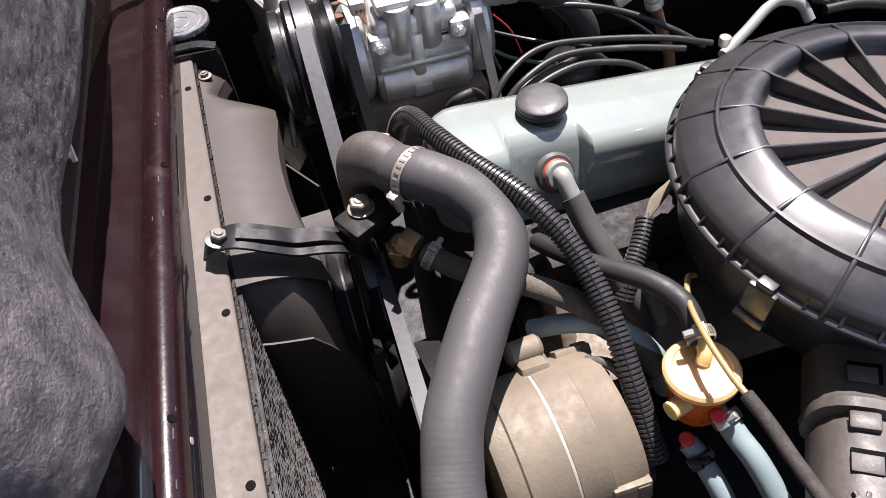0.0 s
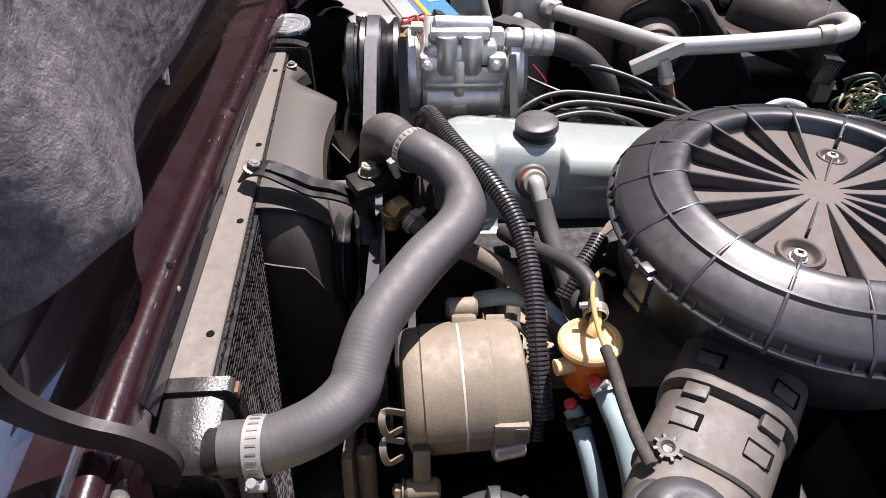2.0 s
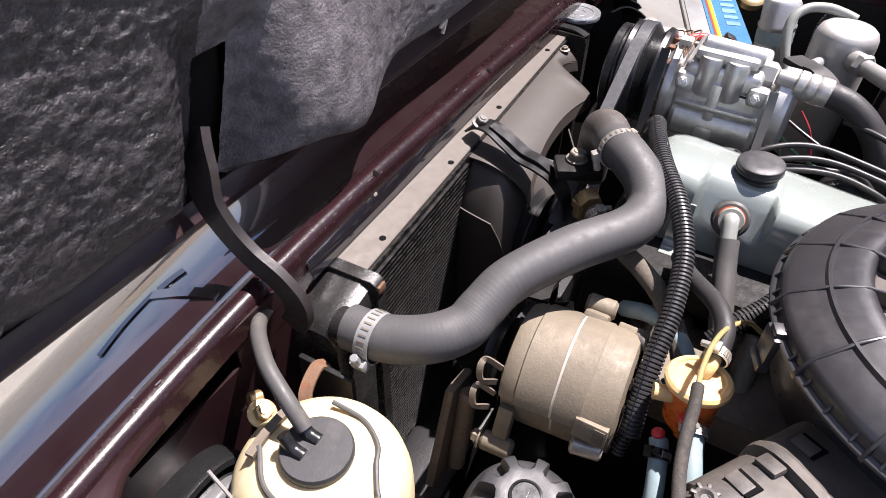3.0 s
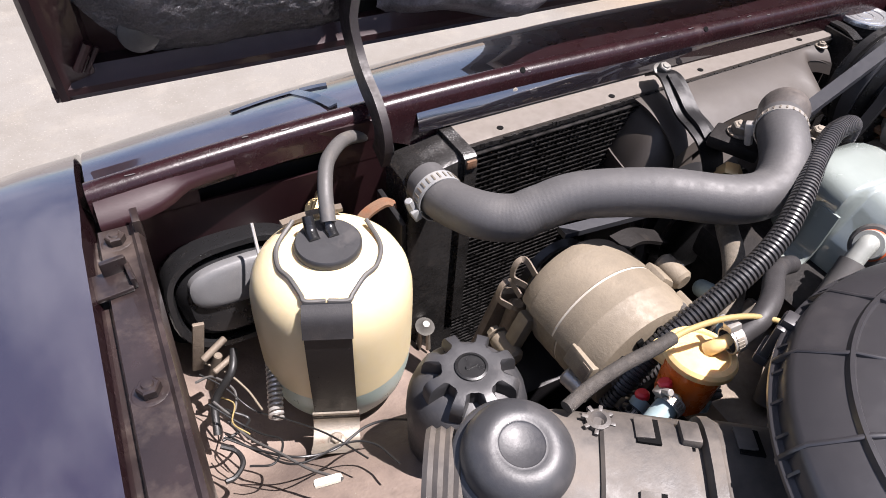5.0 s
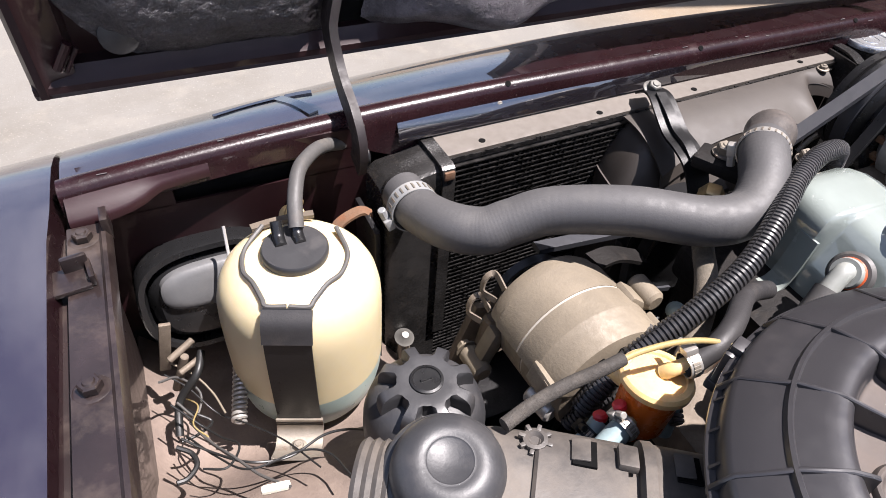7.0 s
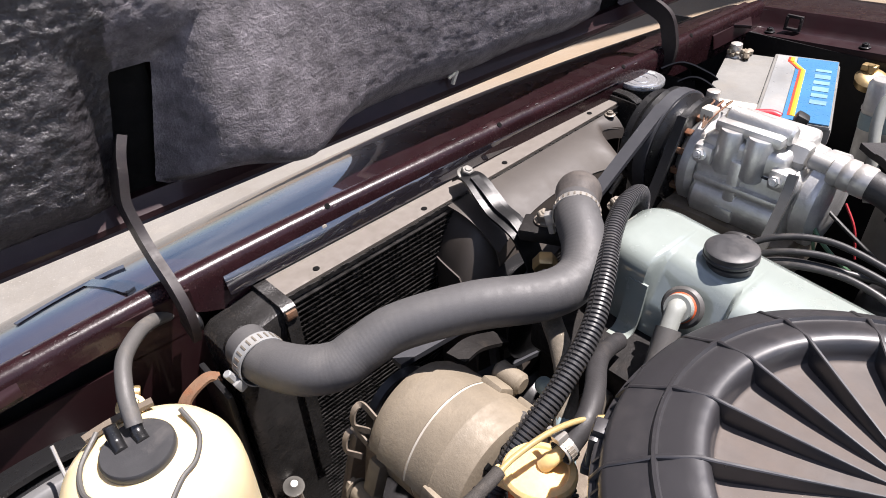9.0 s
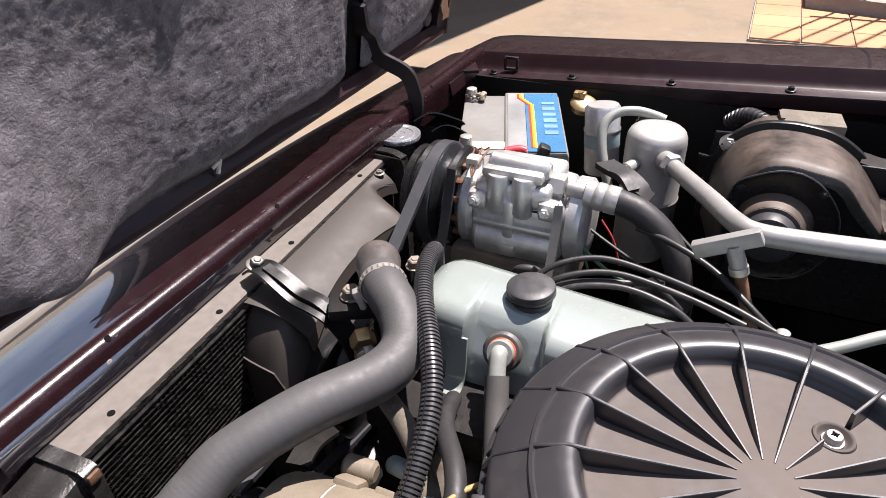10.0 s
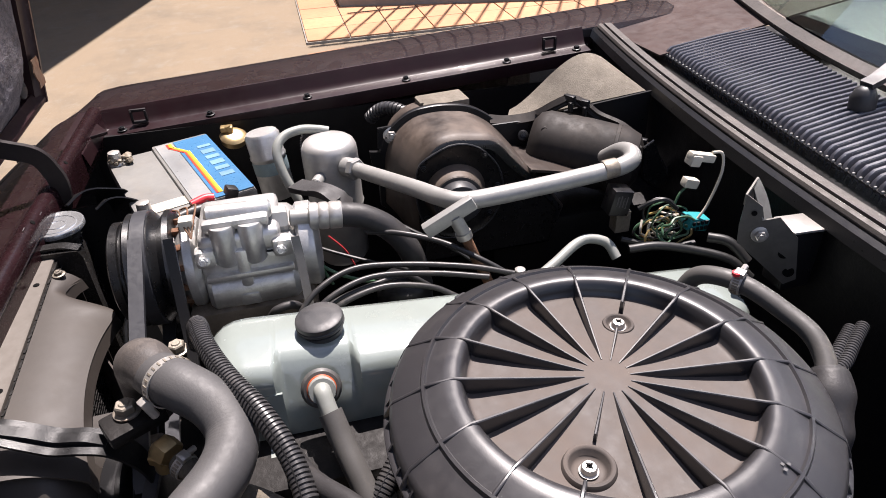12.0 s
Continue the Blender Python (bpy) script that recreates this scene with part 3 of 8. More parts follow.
part("inner_gutter", b, GUTTER, nose, "glossy dark gutter behind the lip")
# black discs standing in for holes in the lip
for x in (0.099, 0.36, 0.62, 0.80):
    b = lathe(bm_new(), [(0.0032, 0), (0.0032, 0.0004), (0, 0.0004)], (x, ridge_y(x) - 0.0085, 0.8872), (0, -0.68, 0.73), 14, cap=False)
    part("drain_hole", b, HOLE_SHADE, nose)
b = lathe(bm_new(), [(0.0036, 0), (0.003, 0.0006), (0, 0.0008)], (0.088, ridge_y(0.088) - 0.0150, 0.8685), (0, -0.98, 0.2), 9, cap=False)
part("paint_chip", b, KERB, nose, "pale chip in the paint")
b = bm_new()
for k in range(20):
    x = random.uniform(-0.30, 0.95)
    a = random.uniform(1.2, 2.8)
    box(b, (x, ridge_y(x) - 0.001 + 0.0110 * math.cos(a), 0.879 + 0.0110 * math.sin(a)), (random.uniform(0.002, 0.009), random.uniform(0.0005, 0.0012), 0.0006), Matrix.Rotation(a - math.pi / 2, 3, "X"))
tagged(part("edge_scratches", b, SEAL_GREY, nose), label="pale scratches along the worn lip", kind="stuff")
# folded end of the panel
b = strap(bm_new(), [(x, y, nose_z(x, y) + 0.0012) for x, y in ((-0.127, 0.152), (-0.114, 0.122), (-0.104, 0.096))], 0.011, 0.0020)
strap(b, [(x, y, nose_z(x, y) + 0.0012) for x, y in ((-0.196, 0.134), (-0.160, 0.146), (-0.124, 0.153))], 0.004, 0.0018)
strap(b, [(x, y, nose_z(x, y) + 0.0016) for x, y in ((-0.120, 0.150), (-0.104, 0.150), (-0.092, 0.148))], 0.006, 0.0022)
part("panel_seam", b, MAROON, nose)

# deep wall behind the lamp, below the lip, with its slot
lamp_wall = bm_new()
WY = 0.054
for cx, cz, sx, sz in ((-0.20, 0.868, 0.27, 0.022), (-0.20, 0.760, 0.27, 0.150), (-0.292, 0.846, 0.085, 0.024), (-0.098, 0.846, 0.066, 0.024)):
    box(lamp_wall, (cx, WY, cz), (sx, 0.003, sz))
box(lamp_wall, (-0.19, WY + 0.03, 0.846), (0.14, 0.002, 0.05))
part("lamp_wall", lamp_wall, MAROON_SHADED, nose, "dull maroon inner panel with a long slot, toned for its shade")
b = box(bm_new(), (0.34, 0.075, 0.70), (1.34, 0.004, 0.28))
part("grille_backing", b, BAY_BLACK, nose)
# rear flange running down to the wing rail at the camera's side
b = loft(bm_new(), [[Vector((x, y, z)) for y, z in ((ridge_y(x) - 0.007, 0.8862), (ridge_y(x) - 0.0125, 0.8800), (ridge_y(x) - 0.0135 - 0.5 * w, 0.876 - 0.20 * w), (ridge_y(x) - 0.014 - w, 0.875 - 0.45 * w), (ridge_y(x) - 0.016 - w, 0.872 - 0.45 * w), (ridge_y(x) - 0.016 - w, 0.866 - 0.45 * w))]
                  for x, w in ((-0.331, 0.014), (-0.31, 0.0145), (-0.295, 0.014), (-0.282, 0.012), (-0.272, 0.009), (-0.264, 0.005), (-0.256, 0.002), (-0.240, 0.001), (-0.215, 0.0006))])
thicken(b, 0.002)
part("corner_flange", b, MAROON_SHADED, nose)


def wing_z(x_out, y):
    """Height of a wing's top, x_out metres outside the seam."""
    front = max(0.0, (y - 0.062) / 0.126)
    return rail_z(min(y, 0.1)) + 0.012 + 0.055 * x_out - 0.75 * x_out ** 2 - 0.052 * front ** 2


def wing(side, seam):
    xs = [0.0, 0.004, 0.012, 0.04, 0.09, 0.14, 0.19, 0.225, 0.25, 0.262, 0.266]
    ys = [0.190, 0.180, 0.165, 0.145, 0.12, 0.09, 0.06, 0.02, -0.02, -0.1, -0.25, -0.4, -0.6, -0.8, -1.0, -1.3]

    def at(u, v):
        z = wing_z(u, v) if u > 0.002 else wing_z(0.004, v) - 0.03
        reach = (0.0075 + 0.003 * smooth01((v - 0.0) / 0.03)) * (1 - smooth01(u / 0.05))
        if u > 0.24:
            z -= (u - 0.24) * 5.0
        yy = v if v < 0.1 else v - u * 0.20
        return Vector((seam + side * (u - reach), yy, z))

    s = sheet(bm_new(), at, xs, ys)
    rim = [at(u, ys[0]) for u in xs]
    loft(s, [rim, [p + Vector((0, 0.012, -0.03)) for p in rim], [p + Vector((0, 0.016, -0.30)) for p in rim]])
    edge = [at(xs[-1], v) for v in ys]
    loft(s, [edge, [p + Vector((side * 0.02, 0, -0.25)) for p in edge], [p + Vector((side * 0.0, 0, -0.5)) for p in edge]])
    return s


part("wing", wing(-1, CAR_L - 0.012), MAROON, car, "glossy maroon wing reflecting the sky")
part("wing", wing(1, CAR_R + 0.022), MAROON, car, "glossy maroon wing")


def rail_left():
    prof = [(0.0, 0.006), (0.002, -0.010), (0.011, -0.012), (0.014, -0.002), (0.037, -0.002), (0.0395, 0.001), (0.041, 0.001), (0.044, -0.005), (0.043, -0.012), (0.030, -0.016), (0.026, -0.18)]
    return loft(bm_new(), [[Vector((CAR_L - 0.012 + dx, y, 0.865 - 0.085 * y + dz)) for dx, dz in prof] for y in lin(0.012, -0.86, 20)])


b = rail_left()
thicken(b, 0.0015)
rail_l = part("wing_rail", b, RAIL, car, "grimy bolted wing flange")
for y in (-0.007, -0.169, -0.36):
    bolt_l = part("bolt", bolt(bm_new(), (-0.322, y, 0.863 - 0.085 * y), (0, 0.08, 1), 0.0075, 0.007), RAIL, rail_l)
    part("washer", lathe(bm_new(), [(0.0125, -0.0005), (0.0125, 0.0010), (0.0115, 0.0015), (0.006, 0.0015)], (-0.322, y, 0.863 - 0.085 * y), (0, 0.08, 1), 28), SEAL, rail_l)
b = box(bm_new(), (-0.331, -0.060, 0.873), (0.026, 0.026, 0.004), Matrix.Rotation(0.12, 3, "Z"), 0.0015)
box(b, (-0.326, -0.050, 0.880), (0.018, 0.005, 0.015), Matrix.Rotation(0.12, 3, "Z"), 0.002)
box(b, (-0.317, -0.058, 0.876), (0.004, 0.022, 0.010), Matrix.Rotation(0.12, 3, "Z"), 0.0015)
part("bump_stop_clip", b, RAIL, rail_l)
b = box(bm_new(), (-0.304, 0.004, 0.868), (0.006, 0.018, 0.022), None, 0.001)
part("end_tab", b, RAIL, rail_l)

# far wing: flange with bolts and clips, upright wall to the wing top
prof_r = [(0.022, 0.0165), (0.019, 0.0160), (0.013, 0.008), (0.006, -0.004), (-0.001, -0.0125), (-0.006, -0.0140), (-0.026, -0.0155), (-0.030, -0.0165), (-0.0315, -0.022), (-0.0315, -0.040)]
b = loft(bm_new(), [[Vector((CAR_R + dx, y, rail_z(y) + dz)) for dx, dz in prof_r] for y in lin(0.09, -0.87, 20)])
thicken(b, 0.0015)
rail_r = part("wing_rail", b, MAROON_DULL, car, "maroon wing flange with screws and clips")
for y in (-0.134, -0.311, -0.499, -0.70, -0.845, 0.02):
    part("bolt", bolt(bm_new(), (CAR_R - 0.018, y, rail_z(y) - 0.0140), (0, 0.06, 1), 0.0055, 0.005), BLACK_METAL, rail_r)
for y in (-0.011, -0.792):
    b = box(bm_new(), (CAR_R - 0.006, y, rail_z(y) - 0.008), (0.010, 0.026, 0.004), None, 0.001)
    for dy in (-0.012, 0.012):
        box(b, (CAR_R - 0.005, y + dy, rail_z(y) + 0.002), (0.008, 0.004, 0.022), None, 0.001)
    box(b, (CAR_R - 0.004, y, rail_z(y) + 0.013), (0.006, 0.028, 0.005), None, 0.001)
    part("clip", b, ARM_PAINT, rail_r, "dull metal bonnet clip")
b = loft(bm_new(), [[Vector((x, y, z)) for y, z in ((0.088, 0.885), (0.070, 0.884), (0.055, 0.872), (0.050, 0.850))] for x in lin(0.86, 1.02, 5)])
box(b, (0.955, 0.055, 0.872), (0.05, 0.03, 0.006), Matrix.Rotation(0.5, 3, "Z"), 0.002)
part("corner_flange", b, MAROON_DULL, rail_r)

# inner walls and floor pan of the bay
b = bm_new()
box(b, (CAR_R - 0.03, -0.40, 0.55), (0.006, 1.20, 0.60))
part("inner_wing", b, BAY_BLACK, car, "near-black inner wing")
for x in (-0.42, 1.10):
    b = lathe(bm_new(), [(0.17, -0.085), (0.24, -0.09), (0.285, -0.08), (0.30, -0.055), (0.30, 0.055), (0.285, 0.08), (0.24, 0.09), (0.17, 0.085)], (x, -0.42, 0.302), (1, 0, 0), 40)
    part("tyre", b, TYRE, car, "black tyre standing on the concrete")


def apron_z(x, y):
    rise = 0.655 + 0.075 * smooth01((-0.10 - y) / 0.12) + 0.05 * smooth01((-0.2 - y) / 0.25)
    return rise + 0.03 * smooth01((-0.300 - x) / 0.018) - 0.10 * smooth01((x + 0.12) / 0.10) + 0.006 * noise.noise((x * 14, y * 14, 3))


b = sheet(bm_new(), lambda u, v: Vector((u, v, apron_z(u, v))), lin(-0.322, -0.035, 20), lin(0.05, -0.37, 24))
part("inner_wing", b, APRON, car, "dusty inner wing shelf with loose wires")
# black sheet carries the shade that lies on the shelf's rear
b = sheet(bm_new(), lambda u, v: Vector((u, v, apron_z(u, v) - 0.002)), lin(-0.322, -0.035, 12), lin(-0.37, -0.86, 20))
part("inner_wing", b, BAY_BLACK, car, "rear of the inner wing, blackened for the shade on it")
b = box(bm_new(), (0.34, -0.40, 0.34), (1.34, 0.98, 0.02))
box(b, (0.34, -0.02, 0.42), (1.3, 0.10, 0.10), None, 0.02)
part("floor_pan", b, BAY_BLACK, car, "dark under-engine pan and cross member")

# bulkhead and scuttle
def bay_rear(x):
    return -0.826 - (0.11 * (x - 0.24) ** 2 if x > 0.24 else 0.0)


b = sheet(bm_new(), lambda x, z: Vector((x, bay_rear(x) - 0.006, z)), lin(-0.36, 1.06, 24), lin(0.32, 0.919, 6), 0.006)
part("bulkhead", b, BAY_BLACK, car, "near-black bulkhead")
prof_s = [(0.006, -0.004), (0.002, 0.010), (-0.004, 0.014), (-0.010, 0.012), (-0.016, 0.012), (-0.020, 0.018), (-0.034, 0.018), (-0.038, 0.012), (-0.040, 0.004), (-0.044, -0.006), (-0.135, -0.010)]


b = loft(bm_new(), [[Vector((x, bay_rear(x) + dy, 0.918 + dz)) for dy, dz in prof_s] for x in lin(-0.34, 1.03, 24)])
thicken(b, 0.002)
part("scuttle_rail", b, BLACK_METAL, car, "black scuttle lip at the rear of the bay")
b = tube(bm_new(), [(x, bay_rear(x) - 0.012, 0.935) for x in lin(-0.34, 1.02, 10)], 0.006, 8)
part("weather_strip", b, SEAL, car)
b = strap(bm_new(), [(x, bay_rear(x) - 0.027, 0.9385) for x in lin(-0.34, 1.02, 12)], 0.013, 0.004)
part("rubber_strip", b, SEAL, car, "dusty flattened rubber strip")
b = sheet(bm_new(), lambda u, v: Vector((u, v, 0.935 + 0.16 * (-0.90 - v) - 0.02 * ((u - 0.34) / 0.7) ** 2)), lin(0.83, 1.16, 6), lin(-0.93, -1.32, 8), 0.003)
part("scuttle_panel", b, SCUTTLE, car, "maroon scuttle corner")


def grille_front(x):
    return -0.945 + 0.056 * (0.83 - x)


def grille_rear(x):
    return -1.060 - 0.30 * (x - 0.34) ** 2


b = sheet(bm_new(), lambda x, s: Vector((x, grille_front(x) + (grille_rear(x) - grille_front(x)) * s, 0.926 + 0.022 * s)), lin(-0.2, 0.85, 20), lin(0, 1, 4), 0.004)
part("plenum", box(bm_new(), (0.34, -1.13, 0.880), (1.42, 0.50, 0.012)), BAY_BLACK, car, "black plenum below the grille")
grille = part("scuttle_grille", b, BLACK_METAL, car, "black slatted air intake below the windscreen")
for k in range(84):
    x = 0.836 - k * 0.0119
    y0, y1 = grille_front(x), grille_rear(x)
    b = loft(bm_new(), [[Vector((x + dx, y, z + dz)) for dx, dz in ((-0.0034, -0.010), (-0.0031, 0.0006), (-0.0020, 0.0024), (0.0020, 0.0024), (0.0031, 0.0006), (0.0034, -0.010))]
                        for y, z in ((y0, 0.920), (y0 - 0.002, 0.932), (y0 - 0.009, 0.9385), (y0 * 0.5 + y1 * 0.5, 0.950), (y1, 0.958))])
    part("slat", b, SLAT, grille)
    part("grille_clip", box(bm_new(), (x + 0.0059, y0 + 0.0005, 0.9285), (0.0026, 0.004, 0.0045), None, 0.0008, 1), ALU_PIPE, grille)

seal_line = [(u, grille_rear(u) - 0.014 + 0.16 * max(0.0, abs(u - 0.34) - 0.45) ** 2, 0.972) for u in lin(-0.30, 1.10, 18)]
wind = sheet(bm_new(), lambda u, v: Vector((u, grille_rear(u) - 0.030 - v * 0.80, 0.980 + v * 0.52)), lin(-0.30, 1.06, 18), lin(0, 0.9, 5), 0.005)
screen = part("windscreen", wind, GLASS, car, "windscreen glass")
screen.visible_shadow = False
b = strap(bm_new(), [Vector(p) for p in seal_line], 0.018, 0.014, up=(0, 0.55, 0.83), per=4)
part("windscreen_seal", b, SEAL, screen, "thick dark rubber seal")
# dashboard added behind the glass; its grey stands in for reflected haze
b = box(bm_new(), (0.34, -1.60, 0.93), (1.3, 0.62, 0.02))
box(b, (0.34, -1.95, 0.8), (1.4, 0.02, 0.6))
part("dashboard", b, LAMP_GREY, car, "grey dashboard behind the glass, its tone standing in for reflected haze")
b = bm_new()
lathe(b, [(0.017, 0), (0.017, 0.014), (0.012, 0.026), (0.006, 0.030)], (0.470, -1.022, 0.955), (0, 0.1, 1), 18)
strap(b, [(0.470, -1.018, 0.986), (0.474, -1.045, 0.996), (0.490, -1.11, 1.030), (0.525, -1.26, 1.14)], 0.020, 0.008)
wiper = part("wiper", b, DUSTY_BLACK, car, "dull grey-black wiper arm")
b = strap(bm_new(), [(0.30, -1.22, 1.115), (0.52, -1.25, 1.135), (0.78, -1.28, 1.14)], 0.008, 0.014)
part("wiper_blade", b, BLACK_METAL, wiper)

# ---------------------------------------------------------------- bonnet, hinged at the front and standing open
HY = 0.128
bonnet = thing("bonnet", (0.33, HY, 0.915), "dark maroon bonnet standing open, lined with black felt", "bonnet")
HX0, HX1, HZ0, HZ1 = -0.336, 1.006, 0.919, 1.93


def lean(z):
    return HY - 0.17 * (z - 0.92)


b = sheet(bm_new(), lambda u, v: Vector((u, lean(v) + 0.030 + 0.02 * math.cos((u - 0.335) * 2.2), v)), lin(HX0, HX1, 14), lin(HZ0, HZ1, 10), 0.0015)
part("skin", b, MAROON, bonnet, "maroon outer skin")
# folded frame round the edge
b = bm_new()
for z0, z1, x0, x1 in ((HZ0, HZ0 + 0.024, HX0, HX1), (HZ1 - 0.05, HZ1, HX0, HX1)):
    loft(b, [[Vector((x, lean(z0) + dy, z)) for dy, z in ((0.045, z0 - 0.003), (0.0, z0 - 0.003), (-0.006, z0 + 0.004), (-0.006, z0 + 0.010), (0.0, z0 + 0.016), (0.004, z1), (0.03, z1))] for x in lin(x0, x1, 16)])
for xe, s in ((HX0, 1), (HX1, -1)):
    loft(b, [[Vector((xe + s * dx, lean(z) + dy, z)) for dx, dy in ((0, 0.045), (0, 0.0), (0.004, -0.006), (0.010, -0.006), (0.016, 0.0), (0.036, 0.004), (0.04, 0.03))] for z in lin(HZ0, HZ1, 16)])
part("edge_frame", b, MAROON_SHADED, bonnet, "folded maroon edge frame")
b = loft(bm_new(), [[Vector((x, lean(z) + 0.026, z)) for z in (HZ0 + 0.01, HZ0 + 0.16)] for x in lin(HX0 + 0.01, HX1 - 0.01, 6)])
part("inner_panel", b, MAROON_SHADED, bonnet)
b = tube(bm_new(), [(-0.312, lean(0.93) - 0.004, 0.945), (-0.298, lean(0.95) - 0.004, 0.968)], 0.004, 8)
tube(b, [(-0.306, lean(0.93) - 0.003, 0.941), (-0.292, lean(0.95) - 0.003, 0.963)], 0.002, 8)
part("corner_bead", b, MAROON_DULL, bonnet)

SLOTS = ((-0.054, 0.036, 0.880, 1.066, 0.20), (0.668, 0.046, 0.880, 1.100, 0.0))


def pad_inside(x, z):
    """Signed depth inside the felt's outline: positive inside."""
    cx = 0.335
    w = 0.645
    low = 0.932 - 0.022 * math.exp(-((x - 0.098) / 0.050) ** 2) + 0.026 * math.exp(-((x + 0.054) / 0.030) ** 2) + 0.020 * math.exp(-((x - 0.668) / 0.040) ** 2) + 0.003 * math.sin(x * 31)
    r = 0.118
    dx = w - abs(x - cx)
    dz = z - low
    if dx < r and dz < r:
        d = r - math.hypot(r - dx, r - dz)
    else:
        d = min(dx, dz)
    for sx, sw, s0, s1, slant in SLOTS:
        q = max(abs(x - sx - slant * (z - 0.97)) - sw / 2, z - s1)
        d = min(d, q)
    return d


def pad_point(x, z):
    d = pad_inside(x, z)
    foil = 1.0 - smooth01((x + 0.06) / 0.06)
    # sagging lining: a deep and a shallow belly, fitted to the camera's view
    sag = (1 - smooth01((z - 0.95) / 0.205)) * (0.0534 * math.exp(-((x - 0.0636) / 0.102) ** 2) + 0.0168 * math.exp(-((x - 0.4209) / 0.271) ** 2) + 0.005 + 0.013 * (1 - smooth01((x + 0.085) / 0.03)))
    swell = 0.005 * noise.noise((x * 7, z * 7, 0.3)) * smooth01(d / 0.06)
    rough = (0.0008 + 0.0007 * foil) * noise.noise((x * 40, z * 55, 1.0)) + (0.0006 + 0.0010 * foil) * noise.noise((x * 110, z * 150, 2.0)) + (0.0007 + 0.0009 * foil) * noise.noise((x * 230, z * 270, 4.0))
    return Vector((x, lean(z) + 0.012 - 0.0094 * smooth01(d / 0.05) - smooth01((d + 0.004) / 0.045) * sag - swell - rough, z))


b = bm_new()
xs = lin(-0.312, 0.982, 428)
zs = lin(0.906, 1.30, 170) + lin(1.304, 1.60, 50) + lin(1.61, 1.86, 16)
gridv = {}
for i, x in enumerate(xs):
    for j, z in enumerate(zs):
        d = pad_inside(x, z)
        if d > -0.003:
            if d < 0.0012:
                gx, gz = pad_inside(x + 0.001, z) - d, pad_inside(x, z + 0.001) - d
                g = math.hypot(gx, gz) + 1e-9
                gridv[i, j] = b.verts.new(pad_point(x - d * gx / g, z - d * gz / g))
            else:
                gridv[i, j] = b.verts.new(pad_point(x, z))
for i in range(len(xs) - 1):
    for j in range(len(zs) - 1):
        q = [gridv.get(k) for k in ((i, j), (i + 1, j), (i + 1, j + 1), (i, j + 1))]
        if all(q):
            b.faces.new(q)
# faces left of the slot get the darker, glossier material
for f in b.faces:
    c = f.calc_center_median()
    f.material_index = 1 if c.x < -0.050 + 0.020 * noise.noise((c.x * 20, c.z * 20, 7.0)) else 0
felt = part("felt_lining", b, FELT, bonnet, "black bituminous felt lining, crumpled, darker and glossier at one side", smooth=80)
felt.data.materials.append(FOIL)
for x, z in ((-0.258, 0.966), (0.93, 0.966), (0.335, 1.25)):
    p = pad_point(x, z)
    part("felt_button", lathe(bm_new(), [(0.017, 0), (0.0165, 0.003), (0.012, 0.006), (0, 0.007)], p + Vector((0, 0.002, 0)), (0, -1, 0.05), 24, cap=False), RUBBER, bonnet, "black round fastener")
b = sheet(bm_new(), lambda u, v: Vector((0.955 + 0.030 * u + 0.004 * math.sin(v * 9), lean(0.97) - 0.008, 0.955 + 0.045 * v)), lin(0, 1, 5), lin(0, 1, 6), 0.002)
part("rust_patch", b, RUSTY, bonnet, "bare rusty patch at the corner")
p = pad_point(0.336, 0.955)
b = box(bm_new(), (0.336, p.y + 0.006, 0.942), (0.004, 0.004, 0.018), Matrix.Rotation(0.5, 3, "Y"), 0.001)
box(b, (0.331, p.y + 0.006, 0.946), (0.012, 0.003, 0.004), Matrix.Rotation(-0.3, 3, "Y"), 0.001)
part("torn_fibre", b, WHITE, bonnet, "small white tuft at the felt's edge")

# hinge arms: curved flat bars from the cross panel up into the bonnet
def hinge_arm(pts, x, dy, slot):
    arm = part("hinge_arm", strap(bm_new(), pts, 0.029, 0.008, up=(-1, 0.0, 0.0), per=8, widths=lambda t: 0.85 + 0.30 * smooth01((t - 0.5) / 0.5)), ARM_PAINT, bonnet, "curved flat hinge arm")
    e = lathe(bm_new(), [(0.010, 0), (0.010, 0.004), (0.006, 0.006)], (x + 0.004, 0.030 + dy, 0.862), (1, 0, 0), 16)
    part("pivot_bolt", e, BLACK_METAL, arm)
    # bracket box enlarged; its black also paints the shade deep in the cut-out
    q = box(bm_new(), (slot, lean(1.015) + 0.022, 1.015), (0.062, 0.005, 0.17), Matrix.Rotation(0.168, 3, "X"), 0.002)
    part("hinge_bracket", q, HOLE_SHADE, arm, "black bracket, enlarged to stand in for the cut-out's shade")


hinge_arm([(-0.080, y, z) for y, z in ((0.034, 0.850), (0.027, 0.866), (0.028, 0.884), (0.044, 0.901), (0.068, 0.914), (0.090, 0.934), (0.104, 0.960))] + [(-0.072, 0.112, 0.986), (-0.060, 0.124, 1.006)], -0.080, 0.0, -0.050)
hinge_arm([(0.724, y, z) for y, z in ((0.063, 0.852), (0.058, 0.866), (0.055, 0.884), (0.057, 0.905), (0.071, 0.934))] + [(0.719, 0.110, 0.954), (0.712, 0.120, 0.974), (0.704, 0.122, 0.992), (0.684, 0.124, 1.012), (0.670, 0.120, 1.050)], 0.724, 0.030, 0.668)

# ---------------------------------------------------------------- radiator
RU = Vector((0.9990, 0.045, 0))           # along the radiator
RV = Vector((-0.045, 0.9990, 0))          # towards the nose


def rad(u, v, z):
    return RU * u + RV * v + Vector((0, 0, z))


radiator = thing("radiator", rad(0.3, 0.03, 0.46), "dusty radiator with black core and beige top bar", "radiator")
